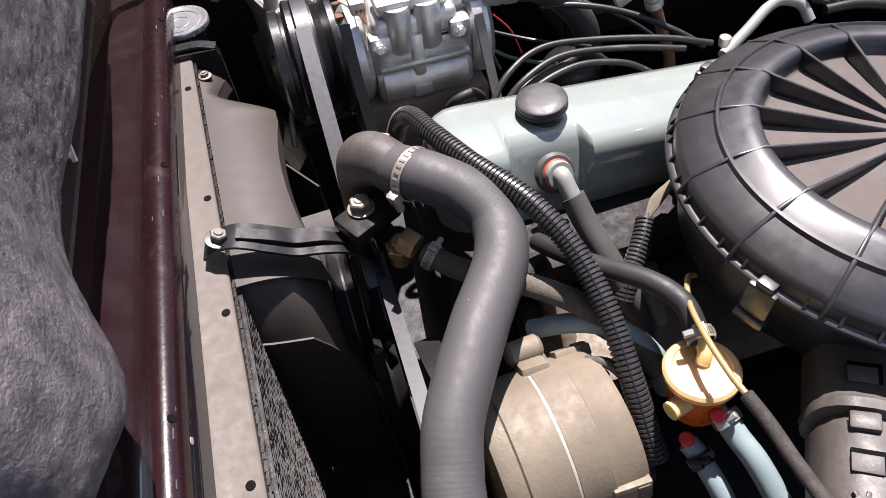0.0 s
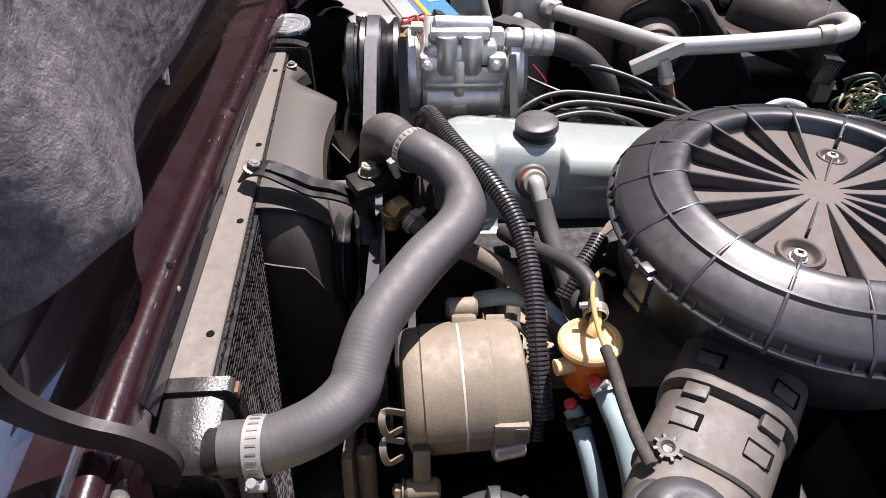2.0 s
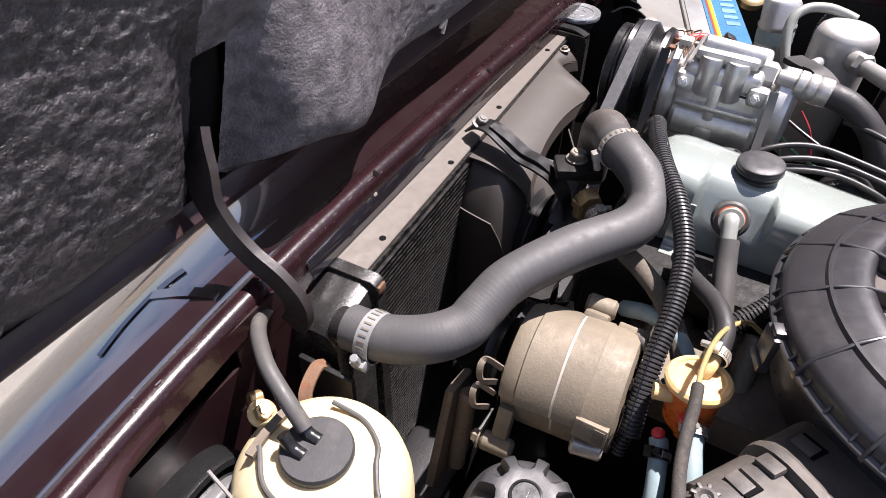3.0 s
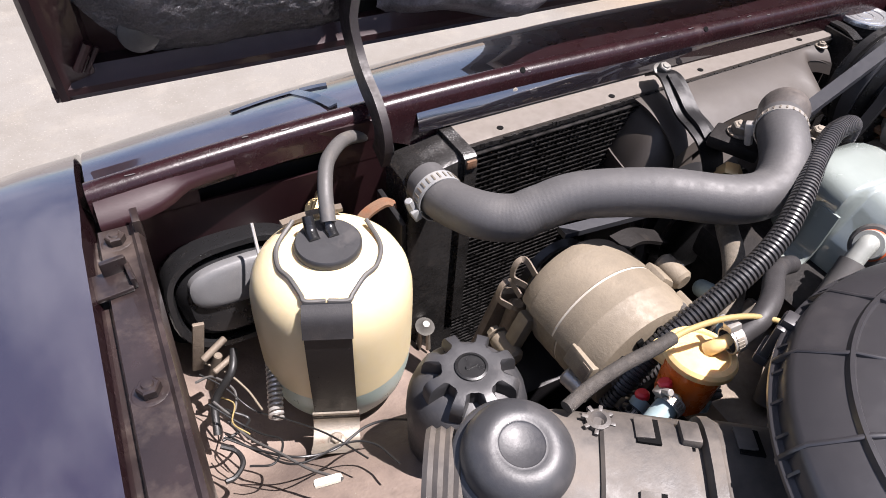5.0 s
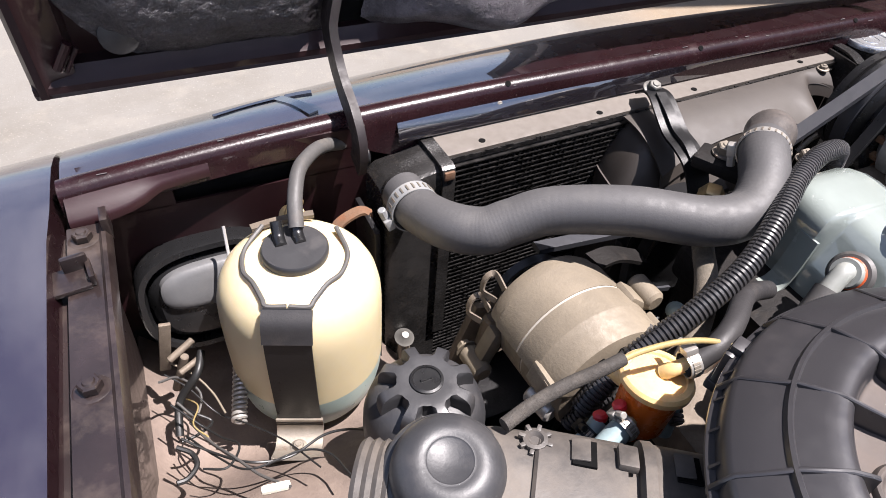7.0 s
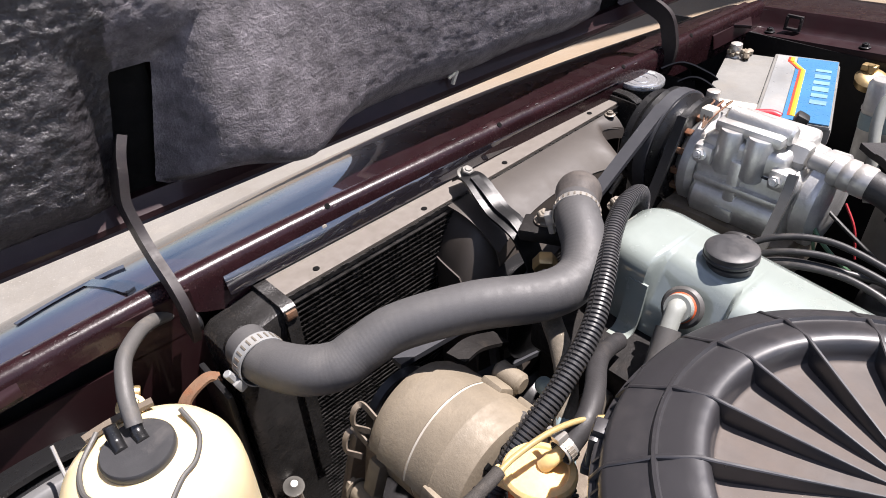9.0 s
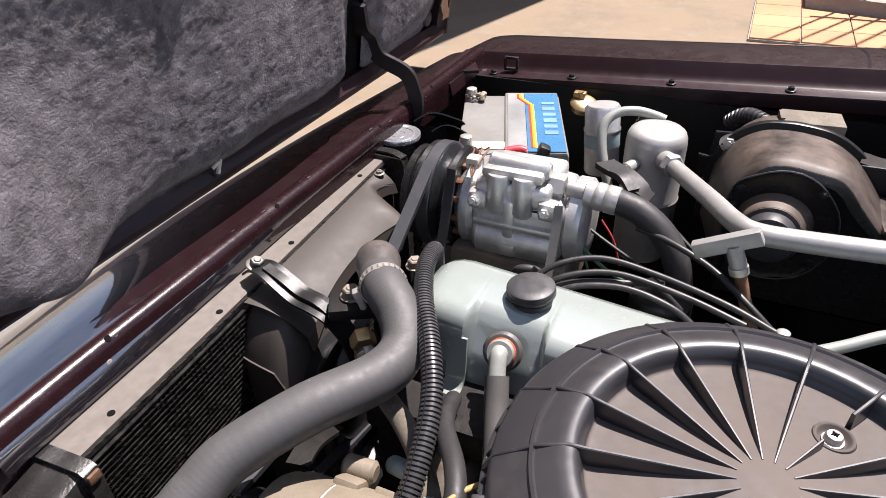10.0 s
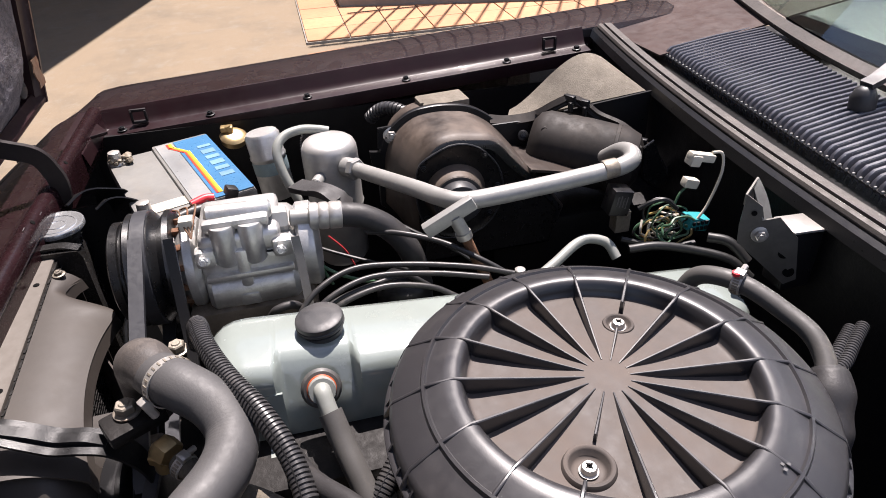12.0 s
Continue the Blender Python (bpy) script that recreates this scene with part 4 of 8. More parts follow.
# top channel: flat bar with an upturned lip at the nose side
prof_b = [(0.019, 0.830), (0.019, 0.8475), (0.021, 0.849), (0.0545, 0.8495), (0.0570, 0.851), (0.0578, 0.857), (0.0596, 0.857), (0.0596, 0.83)]
b = loft(bm_new(), [[rad(u, v, z) for v, z in prof_b] for u in lin(0.010, 0.590, 30)], caps=True)
bar = part("top_bar", b, RAD_BAR, radiator, "beige dusty top bar")
for u in (0.132, 0.475):
    part("stop_tab", box(bm_new(), rad(u, 0.0535, 0.852), (0.007, 0.007, 0.006), Matrix.Rotation(0.045, 3, "Z"), 0.001), RAD_BAR, bar)
for u, v in ((0.055, 0.028), (0.205, 0.026), (0.345, 0.026), (0.53, 0.028)):
    part("hole", lathe(bm_new(), [(0.0036, 0), (0.0036, 0.0006), (0.0022, 0.0007)], rad(u, v, 0.8493), (0, 0, 1), 12), HOLE_SHADE, bar)
# foam strip behind the bar
b = bm_new()
for k in range(120):
    u = 0.012 + k * 0.00482
    box(b, rad(u, 0.0165 + 0.0008 * random.random(), 0.842 + 0.002 * random.random()), (0.0050, 0.0022, 0.0042), Matrix.Rotation(random.uniform(-0.2, 0.2), 3, "Z"))
part("foam_strip", b, FIN, radiator)


def end_tank(side, u0, u1):
    w = 1 if side > 0 else -1
    secs = []
    for t in (0.0, 0.15, 0.5, 0.8, 0.94, 1.0):
        shrink = 1.0 - 0.14 * max(0.0, (t - 0.8) / 0.2) ** 2
        drop = 0.011 * t + 0.006 * max(0.0, (t - 0.8) / 0.2) ** 2
        u = u0 + (u1 - u0) * t
        hw = 0.0315 * shrink
        zt = 0.845 - drop
        secs.append([rad(u, 0.0345 + dv, z) for dv, z in ((-hw, 0.47), (-hw, zt - 0.016), (-hw + 0.005, zt - 0.004), (-hw + 0.014, zt), (hw - 0.014, zt), (hw - 0.005, zt - 0.004), (hw, zt - 0.016), (hw, 0.47))])
    return loft(bm_new(), secs, caps=True)


tank = part("side_tank", end_tank(-1, 0.0, -0.064), RAD_TANK, radiator, "black side tank with worn paint")
b = loft(bm_new(), [[rad(u, v, z) for v, z in ((-0.001, 0.60), (-0.001, 0.838), (0.001, 0.8455), (0.006, 0.8490), (0.060, 0.8495), (0.066, 0.846), (0.068, 0.60))] for u in (-0.004, -0.002, 0.008, 0.010)], caps=True)
part("tank_band", b, RAD_TANK, tank, "clamping band with a red smudge")
b = box(bm_new(), rad(0.003, -0.0008, 0.839), (0.012, 0.004, 0.010), Matrix.Rotation(0.045, 3, "Z"), 0.002)
part("red_smudge", b, RUSTY, tank)
tank2 = part("side_tank", end_tank(1, 0.600, 0.690), RAD_TANK, radiator)
b = loft(bm_new(), [[rad(u, v, z) for v, z in ((-0.014, 0.60), (-0.014, 0.843), (-0.010, 0.8535), (0.050, 0.856), (0.062, 0.851), (0.066, 0.60))] for u in (0.588, 0.594, 0.602, 0.606)], caps=True)
part("tank_band", b, RAD_TANK, tank2)
# core
b = box(bm_new(), rad(0.3, 0.046, 0.64), (0.60, 0.012, 0.38), Matrix.Rotation(0.045, 3, "Z"))
part("core_backing", b, FIN, radiator)
tubes_z = lin(0.836, 0.475, 56)
for z in tubes_z:
    b = box(bm_new(), rad(0.3, 0.028, z), (0.59, 0.030, 0.0014), Matrix.Rotation(0.045, 3, "Z"))
    part("core_tube", b, FIN, radiator, smooth=0)
b = bm_new()
for k, z in enumerate(tubes_z[:-1]):
    z0, z1 = z - 0.001, tubes_z[k + 1] + 0.001
    n = 190
    front = []
    back = []
    for i in range(n + 1):
        u = 0.008 + 0.582 * i / n
        zz = (z0 if i % 2 else z1) + random.uniform(-0.0004, 0.0004)
        front.append(rad(u, 0.0125 + random.uniform(0, 0.0016), zz))
        back.append(rad(u, 0.040, zz))
    loft(b, [front, back])
tagged(part("fin_matrix", b, FIN, radiator, "dense blackened cooling fins", smooth=0), kind="stuff")
# filler neck and cap
b = lathe(bm_new(), [(0.024, 0), (0.024, 0.012), (0.028, 0.014), (0.028, 0.024)], rad(0.650, 0.022, 0.832), (0, 0, 1), 28)
neck = part("filler_neck", b, RAD_TANK, radiator)
capp = rad(0.652, 0.022, 0.854)
b = lathe(bm_new(), [(0.0335, 0.0035), (0.0345, 0.004), (0.0348, 0.0095), (0.0340, 0.0108), (0.0325, 0.0110), (0.0300, 0.0098), (0.0250, 0.0090), (0.0245, 0.0098), (0.0235, 0.0098), (0.0230, 0.0088), (0.012, 0.0085), (0.0115, 0.0093), (0.0105, 0.0093), (0.010, 0.0085), (0, 0.0084)], capp, (0, 0, 1), 44)
part("radiator_cap", b, CHROME, radiator, "bright round pressure cap")
b = tube(bm_new(), [rad(0.630, 0.040, 0.838), rad(0.618, 0.062, 0.842), rad(0.600, 0.075, 0.838)], 0.007, 10)
part("overflow_spigot", b, RUBBER, radiator)
b = strap(bm_new(), [rad(0.596, -0.012, 0.853), rad(0.600, 0.010, 0.858), rad(0.600, 0.040, 0.858), rad(0.597, 0.060, 0.852)], 0.014, 0.003)
part("neck_bracket", b, RAD_TANK, radiator, "dark bent bracket beside the cap")
# outlet stub
b = rod(bm_new(), rad(-0.045, 0.014, 0.826), rad(-0.047, -0.030, 0.833), 0.019, 24)
part("outlet_stub", b, RAD_TANK, tank)

# ---------------------------------------------------------------- fan shroud, fan, strap
shroud = thing("fan_shroud", rad(0.42, -0.03, 0.55), "dusty grey-brown fan shroud with an arched opening", "fan shroud")
FC = rad(0.375, 0, 0.665)
FR = 0.150


def shroud_edge(u):
    """Rear edge of the top plate, where the arched opening cuts it."""
    q = ((u - 0.365) / 0.150) ** 2
    return -0.046 - 0.022 * q + 0.072 * smooth01((u - 0.478) / 0.050), 0.829 - 0.018 * q + 0.030 * smooth01((u - 0.46) / 0.09)


def shroud_pt(u, s):
    ve, ze = shroud_edge(u)
    v = 0.0155 + (ve - 0.0155) * s
    return rad(u, v, 0.8445 + (ze - 0.8445) * s ** 2.4 - 0.004 * smooth01((u - 0.52) / 0.05) * s)


b = sheet(bm_new(), shroud_pt, lin(0.232, 0.562, 80), lin(0, 1, 14), 0.002)
part("top_plate", b, SHROUD, shroud)


def shroud_lip(u, s):
    ve, ze = shroud_edge(u)
    return rad(u, ve + 0.001 - 0.004 * s, ze - 0.016 * s)


b = sheet(bm_new(), shroud_lip, lin(0.232, 0.562, 56), lin(0, 1, 4), 0.002)
part("arch_lip", b, SHROUD, shroud)
b = sheet(bm_new(), lambda u, s: rad(0.562 + 0.006 * s, 0.0155 - 0.022 * u, 0.841 - 0.020 * u - 0.26 * s), lin(0, 1, 6), lin(0, 1, 10), 0.002)
part("side_panel", b, SHROUD, shroud)
b = sheet(bm_new(), lambda a, s: FC + RU * math.cos(a) * FR + Vector((0, 0, 1)) * math.sin(a) * FR - RV * (0.030 + 0.050 * s), lin(1.9, math.pi + 1.3, 50), lin(0, 1, 4), 0.002)
part("ring", b, SHROUD, shroud)


# left flank: rounded shoulder running back and down
def shoulder(u, s):
    back = smooth01(s / 0.4)
    z = 0.840 - 0.006 * back - 0.56 * max(0.0, s - 0.22) ** 1.1 - 0.055 * (1 - min(1.0, (u - 0.212) / 0.046)) ** 2.2
    v = 0.0155 - 0.075 * back - 0.02 * s
    return rad(u - 0.045 * s * (1 - (u - 0.212) / 0.060), v, z)


b = sheet(bm_new(), shoulder, lin(0.212, 0.272, 24), lin(0, 1, 30), 0.002)
part("flank", b, SHROUD, shroud)
b = sheet(bm_new(), lambda s, d: shoulder(0.212, s) - Vector((0, 0, 0.30 * d)) + RU * 0.004 * d, lin(0, 1, 24), lin(0, 1, 5), 0.002)
part("side_panel", b, SHROUD, shroud)
b = bm_new()
bolt(b, rad(0.552, 0.008, 0.8445), (0, 0, 1), 0.005, 0.004)
part("shroud_bolt", b, OLD_STEEL, shroud)
b = tube(bm_new(), [rad(0.53, -0.075, 0.80), rad(0.50, -0.078, 0.815), rad(0.47, -0.070, 0.812), rad(0.455, -0.065, 0.79)], 0.0035, 8)
part("wire_clip", b, OLD_STEEL, shroud)

fan = thing("cooling_fan", FC - RV * 0.075, "dark cooling fan behind the shroud", "fan")
b = lathe(bm_new(), [(0.032, 0), (0.036, 0.01), (0.036, 0.035), (0.028, 0.045), (0, 0.046)], FC - RV * 0.045, -RV, 28)
part("hub", b, TAN_DARK, fan)
for k in range(6):
    a = k * math.pi / 3 + 0.35
    d = RU * math.cos(a) + Vector((0, 0, 1)) * math.sin(a)
    c = d.cross(RV)
    b = sheet(bm_new(), lambda s, w: FC - RV * (0.062 + 0.016 * w) + d * (0.03 + 0.108 * s) + c * (w * (0.020 + 0.016 * s)), lin(0, 1, 8), lin(-1, 1, 6), 0.002)
    part("blade", b, SHROUD, fan)

# black strap from the bar to the thermostat side
b = strap(bm_new(), [(0.268, 0.045, 0.858), (0.266, 0.030, 0.869), (0.263, 0.012, 0.871), (0.258, -0.012, 0.862), (0.255, -0.032, 0.853), (0.252, -0.055, 0.850), (0.250, -0.075, 0.842), (0.249, -0.092, 0.820), (0.249, -0.100, 0.790)],
          0.028, 0.0028, per=8, widths=lambda t: 0.75 + 0.35 * math.sin(t * 3.0))
stay = thing("shroud_stay", (0.26, 0.0, 0.84), "black pressed-steel stay bolted to the radiator bar", "bracket")
st = part("strip", b, BLACK_METAL, stay)
b = strap(bm_new(), [(0.263, 0.014, 0.874), (0.258, -0.012, 0.866), (0.255, -0.032, 0.857), (0.252, -0.055, 0.854), (0.250, -0.073, 0.846)], 0.011, 0.0045, per=8)
part("pressed_rib", b, BLACK_METAL, st)
b = bolt(bm_new(), (0.266, 0.030, 0.870), (0.0, -0.35, 1), 0.0075, 0.007)
part("bolt", b, ZINC, stay, "dull zinc bolt head")

# ---------------------------------------------------------------- top radiator hose
hose = thing("radiator_hose", (0.10, -0.14, 0.83), "thick grey rubber radiator hose in an S-bend", "hose")
HP = [(-0.047, 0.000, 0.833), (-0.045, -0.034, 0.836), (-0.031, -0.072, 0.843), (-0.008, -0.094, 0.848), (0.014, -0.101, 0.857), (0.047, -0.113, 0.870), (0.100, -0.148, 0.882), (0.152, -0.184, 0.884), (0.188, -0.192, 0.888), (0.215, -0.178, 0.899), (0.236, -0.154, 0.906), (0.254, -0.137, 0.903), (0.272, -0.124, 0.898)]
b = tube(bm_new(), HP, 0.0212, 32, 32, radii=lambda t: 1.0 + 0.04 * math.sin(t * 9) ** 2 - 0.02 * t + 0.0016 * math.sin(t * 600))
body = part("tube", b, HOSE, hose)
clamp_band(hose, (-0.0465, -0.026, 0.834), (0.02, -1, 0.05), 0.0232, 0.014, (-0.9, -0.1, -0.35), WHITE_LABEL)
clamp_band(hose, (0.248, -0.142, 0.9035), (0.80, 0.56, -0.05), 0.0220, 0.009, (-0.75, 0.62, -0.25))
b = lathe(bm_new(), [(0.0018, 0), (0.0015, 0.0006), (0, 0.0008)], (0.112, -0.146, 0.9018), (0, 0.5, 0.85), 10, cap=False)
part("pale_spot", b, WHITE, body)

thermo = thing("thermostat_elbow", (0.292, -0.112, 0.80), "dusty grey-brown domed elbow over the thermostat", "hose elbow")
b = bm_new()
tube(b, [(0.262, -0.131, 0.9015), (0.280, -0.119, 0.900), (0.296, -0.108, 0.889), (0.304, -0.102, 0.868), (0.306, -0.100, 0.82)], 0.0205, 28, 8,
     radii=lambda t: 1.0 + 0.17 * math.exp(-((t - 0.42) / 0.24) ** 2))
part("elbow", b, ELBOW, thermo)
b = box(bm_new(), (0.258, -0.098, 0.858), (0.034, 0.052, 0.014), Matrix.Rotation(0.5, 3, "Z"), 0.004)
part("flange", b, GRIME, thermo)
b = bolt(bm_new(), (0.262, -0.094, 0.866), (0, 0, 1), 0.0095, 0.009, 1.3)
part("bolt", b, OLD_STEEL, thermo)
b = bolt(bm_new(), (0.335, -0.132, 0.866), (0, 0, 1), 0.0085, 0.008, 1.3)
part("bolt", b, OLD_STEEL, thermo)

# ---------------------------------------------------------------- engine block, valve cover
block = thing("engine_block", (0.29, -0.44, 0.36), "grimy dark engine block", "engine")
b = box(bm_new(), (0.285, -0.44, 0.585), (0.17, 0.60, 0.44), None, 0.02)
part("block", b, GRIME, block)
b = box(bm_new(), (0.270, -0.43, 0.80), (0.185, 0.56, 0.035), None, 0.006)
part("cylinder_head", b, GRIME, block)
for y, x in ((-0.24, 0.18), (-0.33, 0.175), (-0.42, 0.18), (-0.52, 0.18)):
    part("stud", rod(bm_new(), (x, y, 0.79), (x - 0.05, y, 0.745), 0.013, 12, 0.003), OLD_STEEL, block)
b = box(bm_new(), (0.14, -0.36, 0.735), (0.11, 0.30, 0.05), None, 0.015)
manifold = part("manifold", b, TAN_DARK, block, "brown-grey manifold")
for k in range(4):
    part("runner", rod(bm_new(), (0.20, -0.25 - 0.08 * k, 0.755), (0.10, -0.27 - 0.07 * k, 0.71), 0.022, 14, 0.005), TAN_DARK, manifold)
b = bm_new()
bolt(b, (0.198, -0.215, 0.800), (-0.3, 0, 1), 0.011, 0.010, 1.3)
part("orange_nut", b, ORANGE_SEAL, block, "orange painted nut")
b = bm_new()
for k in range(5):
    q = Vector((0.168, -0.305 - 0.004 * k, 0.795 - 0.012 * k))
    lathe(b, [(0.006, 0), (0.009, 0.003), (0.009, 0.007), (0.006, 0.010)], q, (0.2, -0.2, 1), 14)
part("spark_plug", b, STEEL, block)

VZ = lambda y: 0.899 - 0.085 * (-0.175 - y)
VC_X, VC_L0, VC_L1 = 0.292, -0.162, -0.745
cover = thing("valve_cover", (VC_X, -0.44, 0.80), "pale green painted valve cover", "valve cover")


def cover_section(y, shrink, drop):
    """One cross-section; the side is cut back in a pocket round the breather."""
    z = VZ(y)
    cut = 0.018 * smooth01((-0.226 - y) / 0.008) * smooth01((y + 0.306) / 0.008)
    w = 0.0525 - shrink
    zt = z - drop
    return [Vector((VC_X + dx, y, zz)) for dx, zz in (
        (-w - 0.006, z - 0.088), (-w - 0.006, z - 0.084), (-w - 0.001, z - 0.083), (-w + 0.0005, zt - 0.056), (-w + 0.001 + 0.45 * cut, zt - 0.040), (-w + 0.003 + 0.9 * cut, zt - 0.018), (-w + 0.007 + cut, zt - 0.008), (-w + 0.013 + cut, zt - 0.0025), (-w + 0.022 + cut, zt),
        (w - 0.021, zt), (w - 0.011, zt - 0.004), (w - 0.004, zt - 0.014), (w - 0.001, zt - 0.040), (w + 0.001, z - 0.083), (w + 0.006, z - 0.084), (w + 0.006, z - 0.088))]


ends = [(0.0, 0.030, 0.050), (0.002, 0.0235, 0.026), (0.006, 0.0165, 0.0145), (0.012, 0.0100, 0.0075), (0.020, 0.0050, 0.0030), (0.030, 0.0015, 0.0008), (0.042, 0.0, 0.0)]
secs = [cover_section(VC_L0 - d, s, q) for d, s, q in ends]
secs += [cover_section(y, 0, 0) for y in lin(-0.2245, -0.236, 7) + lin(-0.24, -0.292, 4) + lin(-0.296, -0.3075, 7) + lin(-0.33, VC_L1 + 0.06, 8)]
secs += [cover_section(VC_L1 + d, s, q) for d, s, q in reversed(ends)]
b = loft(bm_new(), secs, caps=True)
shell = part("shell", b, VALVE, cover)
for y in (-0.222, -0.40, -0.58):
    b = strap(bm_new(), [(VC_X - 0.050, y, 0.850 + 0.02), (VC_X - 0.056, y, 0.832), (VC_X - 0.064, y, 0.822 + 0.085 * (y + 0.175)), (VC_X - 0.076, y, 0.820 + 0.085 * (y + 0.175))], 0.020, 0.003, up=(-0.7, 0, 0.7))
    part("hold_down_clip", b, VALVE, cover)
oil = Vector((0.2965, -0.276, VZ(-0.276)))
b = lathe(bm_new(), [(0.0200, -0.003), (0.0208, 0.001), (0.0206, 0.0035), (0.0192, 0.0042), (0.0192, 0.0062), (0.0226, 0.0070), (0.0238, 0.0088), (0.0238, 0.0104), (0.0230, 0.0112), (0.0232, 0.0122), (0.0236, 0.0140), (0.0230, 0.0162), (0.0215, 0.0172), (0.012, 0.0180), (0, 0.0182)], oil, (0, 0.06, 1), 48, cap=False)
oilcap = thing("oil_filler_cap", oil, "black round oil filler cap on the valve cover", "oil cap")
part("cap", b, DUSTY_BLACK, oilcap)
# breather valve and hose
pcv = thing("breather_hose", (0.238, -0.268, 0.84), "grey breather elbow and rubber hose in an orange seal", "hose")
PA = Vector((-0.86, -0.06, 0.50)).normalized()
P0 = Vector((0.2440, -0.267, 0.8655))
part("seal", lathe(bm_new(), [(0.0185, 0), (0.0190, 0.003), (0.0165, 0.006), (0.012, 0.0065)], P0, PA, 28), GREY_WIRE, pcv)
part("orange_ring", lathe(bm_new(), [(0.0135, 0.0055), (0.0138, 0.0078), (0.0125, 0.0090), (0.0100, 0.0090)], P0, PA, 28, cap=False), ORANGE_SEAL, pcv, "orange sealing ring")
b = lathe(bm_new(), [(0.0125, 0.008), (0.0130, 0.012), (0.0120, 0.016)], P0, PA, 24)
q0 = P0 + PA * 0.014
tube(b, [q0 - PA * 0.004, q0 + PA * 0.004, q0 + Vector((-0.012, -0.002, -0.004)), q0 + Vector((-0.026, -0.006, -0.017))], 0.0080, 16, 6)
part("elbow", b, PALE_FITTING, pcv, "pale grey elbow")
b = tube(bm_new(), [q0 + Vector((-0.018, -0.004, -0.010)), (0.196, -0.278, 0.845), (0.167, -0.288, 0.824), (0.140, -0.298, 0.800), (0.125, -0.31, 0.765)], 0.0110, 20, 6)
part("rubber_tube", b, GREY_WIRE, pcv)

# ---------------------------------------------------------------- wiring conduit over the engine
loom = thing("wiring_conduit", (0.15, -0.22, 0.80), "black corrugated wiring conduit", "conduit")
CP = [(0.358, -0.146, 0.850), (0.346, -0.152, 0.880), (0.325, -0.160, 0.900), (0.285, -0.170, 0.909), (0.238, -0.190, 0.909), (0.189, -0.219, 0.903), (0.145, -0.240, 0.885), (0.097, -0.249, 0.862), (0.052, -0.250, 0.836), (0.022, -0.252, 0.808), (0.004, -0.255, 0.786)]
conduit(loom, CP, 0.0095)
loom2 = thing("wiring_conduit", (0.16, -0.33, 0.80), "black corrugated conduit with bare wire ends", "conduit")
conduit(loom2, [(0.135, -0.290, 0.800), (0.150, -0.302, 0.815), (0.172, -0.322, 0.828), (0.190, -0.335, 0.836)], 0.0095)
for k in range(5):
    b = tube(bm_new(), [(0.188, -0.334, 0.836), (0.203, -0.346 - 0.004 * k, 0.842 + 0.002 * k), (0.212, -0.366 - 0.003 * k, 0.846 + 0.003 * k)], 0.0022, 6, 4)
    part("wire_end", b, TAN, loom2, "tan cloth-covered wire")
loom3 = thing("wiring_conduit", (0.08, -0.262, 0.80), "thin corrugated conduit under the hoses", "conduit")
conduit(loom3, [(0.060, -0.300, 0.800), (0.066, -0.280, 0.806), (0.050, -0.258, 0.800), (0.020, -0.252, 0.785), (0.0, -0.25, 0.76)], 0.0065)

# ---------------------------------------------------------------- heater hose with brass fitting
bh = thing("heater_hose", (0.15, -0.18, 0.83), "dusty braided heater hose on a brass fitting", "hose")
b = tube(bm_new(), [(0.214, -0.136, 0.842), (0.190, -0.158, 0.840), (0.168, -0.184, 0.842), (0.148, -0.210, 0.844), (0.122, -0.238, 0.842), (0.088, -0.264, 0.832), (0.058, -0.282, 0.815)], 0.0098, 18)
part("braided_tube", b, BRAID, bh)
clamp_band(bh, (0.2085, -0.141, 0.8402), (-0.7, -0.65, -0.23), 0.0105, 0.009, (0.2, 0.1, 1))
b = bm_new()
hexnut(b, (0.220, -0.131, 0.8442), (0.7, 0.62, 0.2), 0.013, 0.016)
rod(b, (0.232, -0.120, 0.846), (0.236, -0.116, 0.812), 0.009, 14, 0.002)
hexnut(b, (0.236, -0.117, 0.826), (0, 0, 1), 0.0125, 0.010)
part("brass_elbow", b, BRASS, bh, "brass elbow")
th = thing("vacuum_hose", (0.11, -0.30, 0.82), "plain black rubber hose over the manifold", "hose")
b = tube(bm_new(), [(0.200, -0.235, 0.832), (0.165, -0.244, 0.852), (0.136, -0.256, 0.867), (0.098, -0.280, 0.883), (0.073, -0.292, 0.885), (0.055, -0.294, 0.878), (0.044, -0.293, 0.871)], 0.0082, 16)
part("tube", b, RUBBER, th)

# ---------------------------------------------------------------- fuel filter and its lines
ff = thing("fuel_filter", (0.028, -0.289, 0.80), "translucent amber fuel filter with pale top", "fuel filter")
FA = Vector((0.10, 0.06, 1)).normalized()
F0 = Vector((0.024, -0.291, 0.812))
part("bowl", lathe(bm_new(), [(0.006, -0.016), (0.007, -0.004), (0.016, 0.000), (0.0195, 0.006), (0.0215, 0.040), (0.0220, 0.046)], F0, FA, 36), ORANGE, ff, "amber bowl full of fuel")
part("top", lathe(bm_new(), [(0.0220, 0.046), (0.0262, 0.047), (0.0265, 0.0515), (0.0245, 0.054), (0.0205, 0.0545), (0.0195, 0.0528), (0.010, 0.0535), (0, 0.056)], F0, FA, 40, cap=False), AMBER_TOP, ff, "pale amber rim and top")
p = F0 + FA * 0.055
b = tube(bm_new(), [p + Vector((0.002, -0.001, 0)), p + Vector((0.006, -0.004, 0.006)), p + Vector((0.016, -0.006, 0.010))], 0.0052, 12)
part("top_spigot", b, AMBER_TOP, ff)
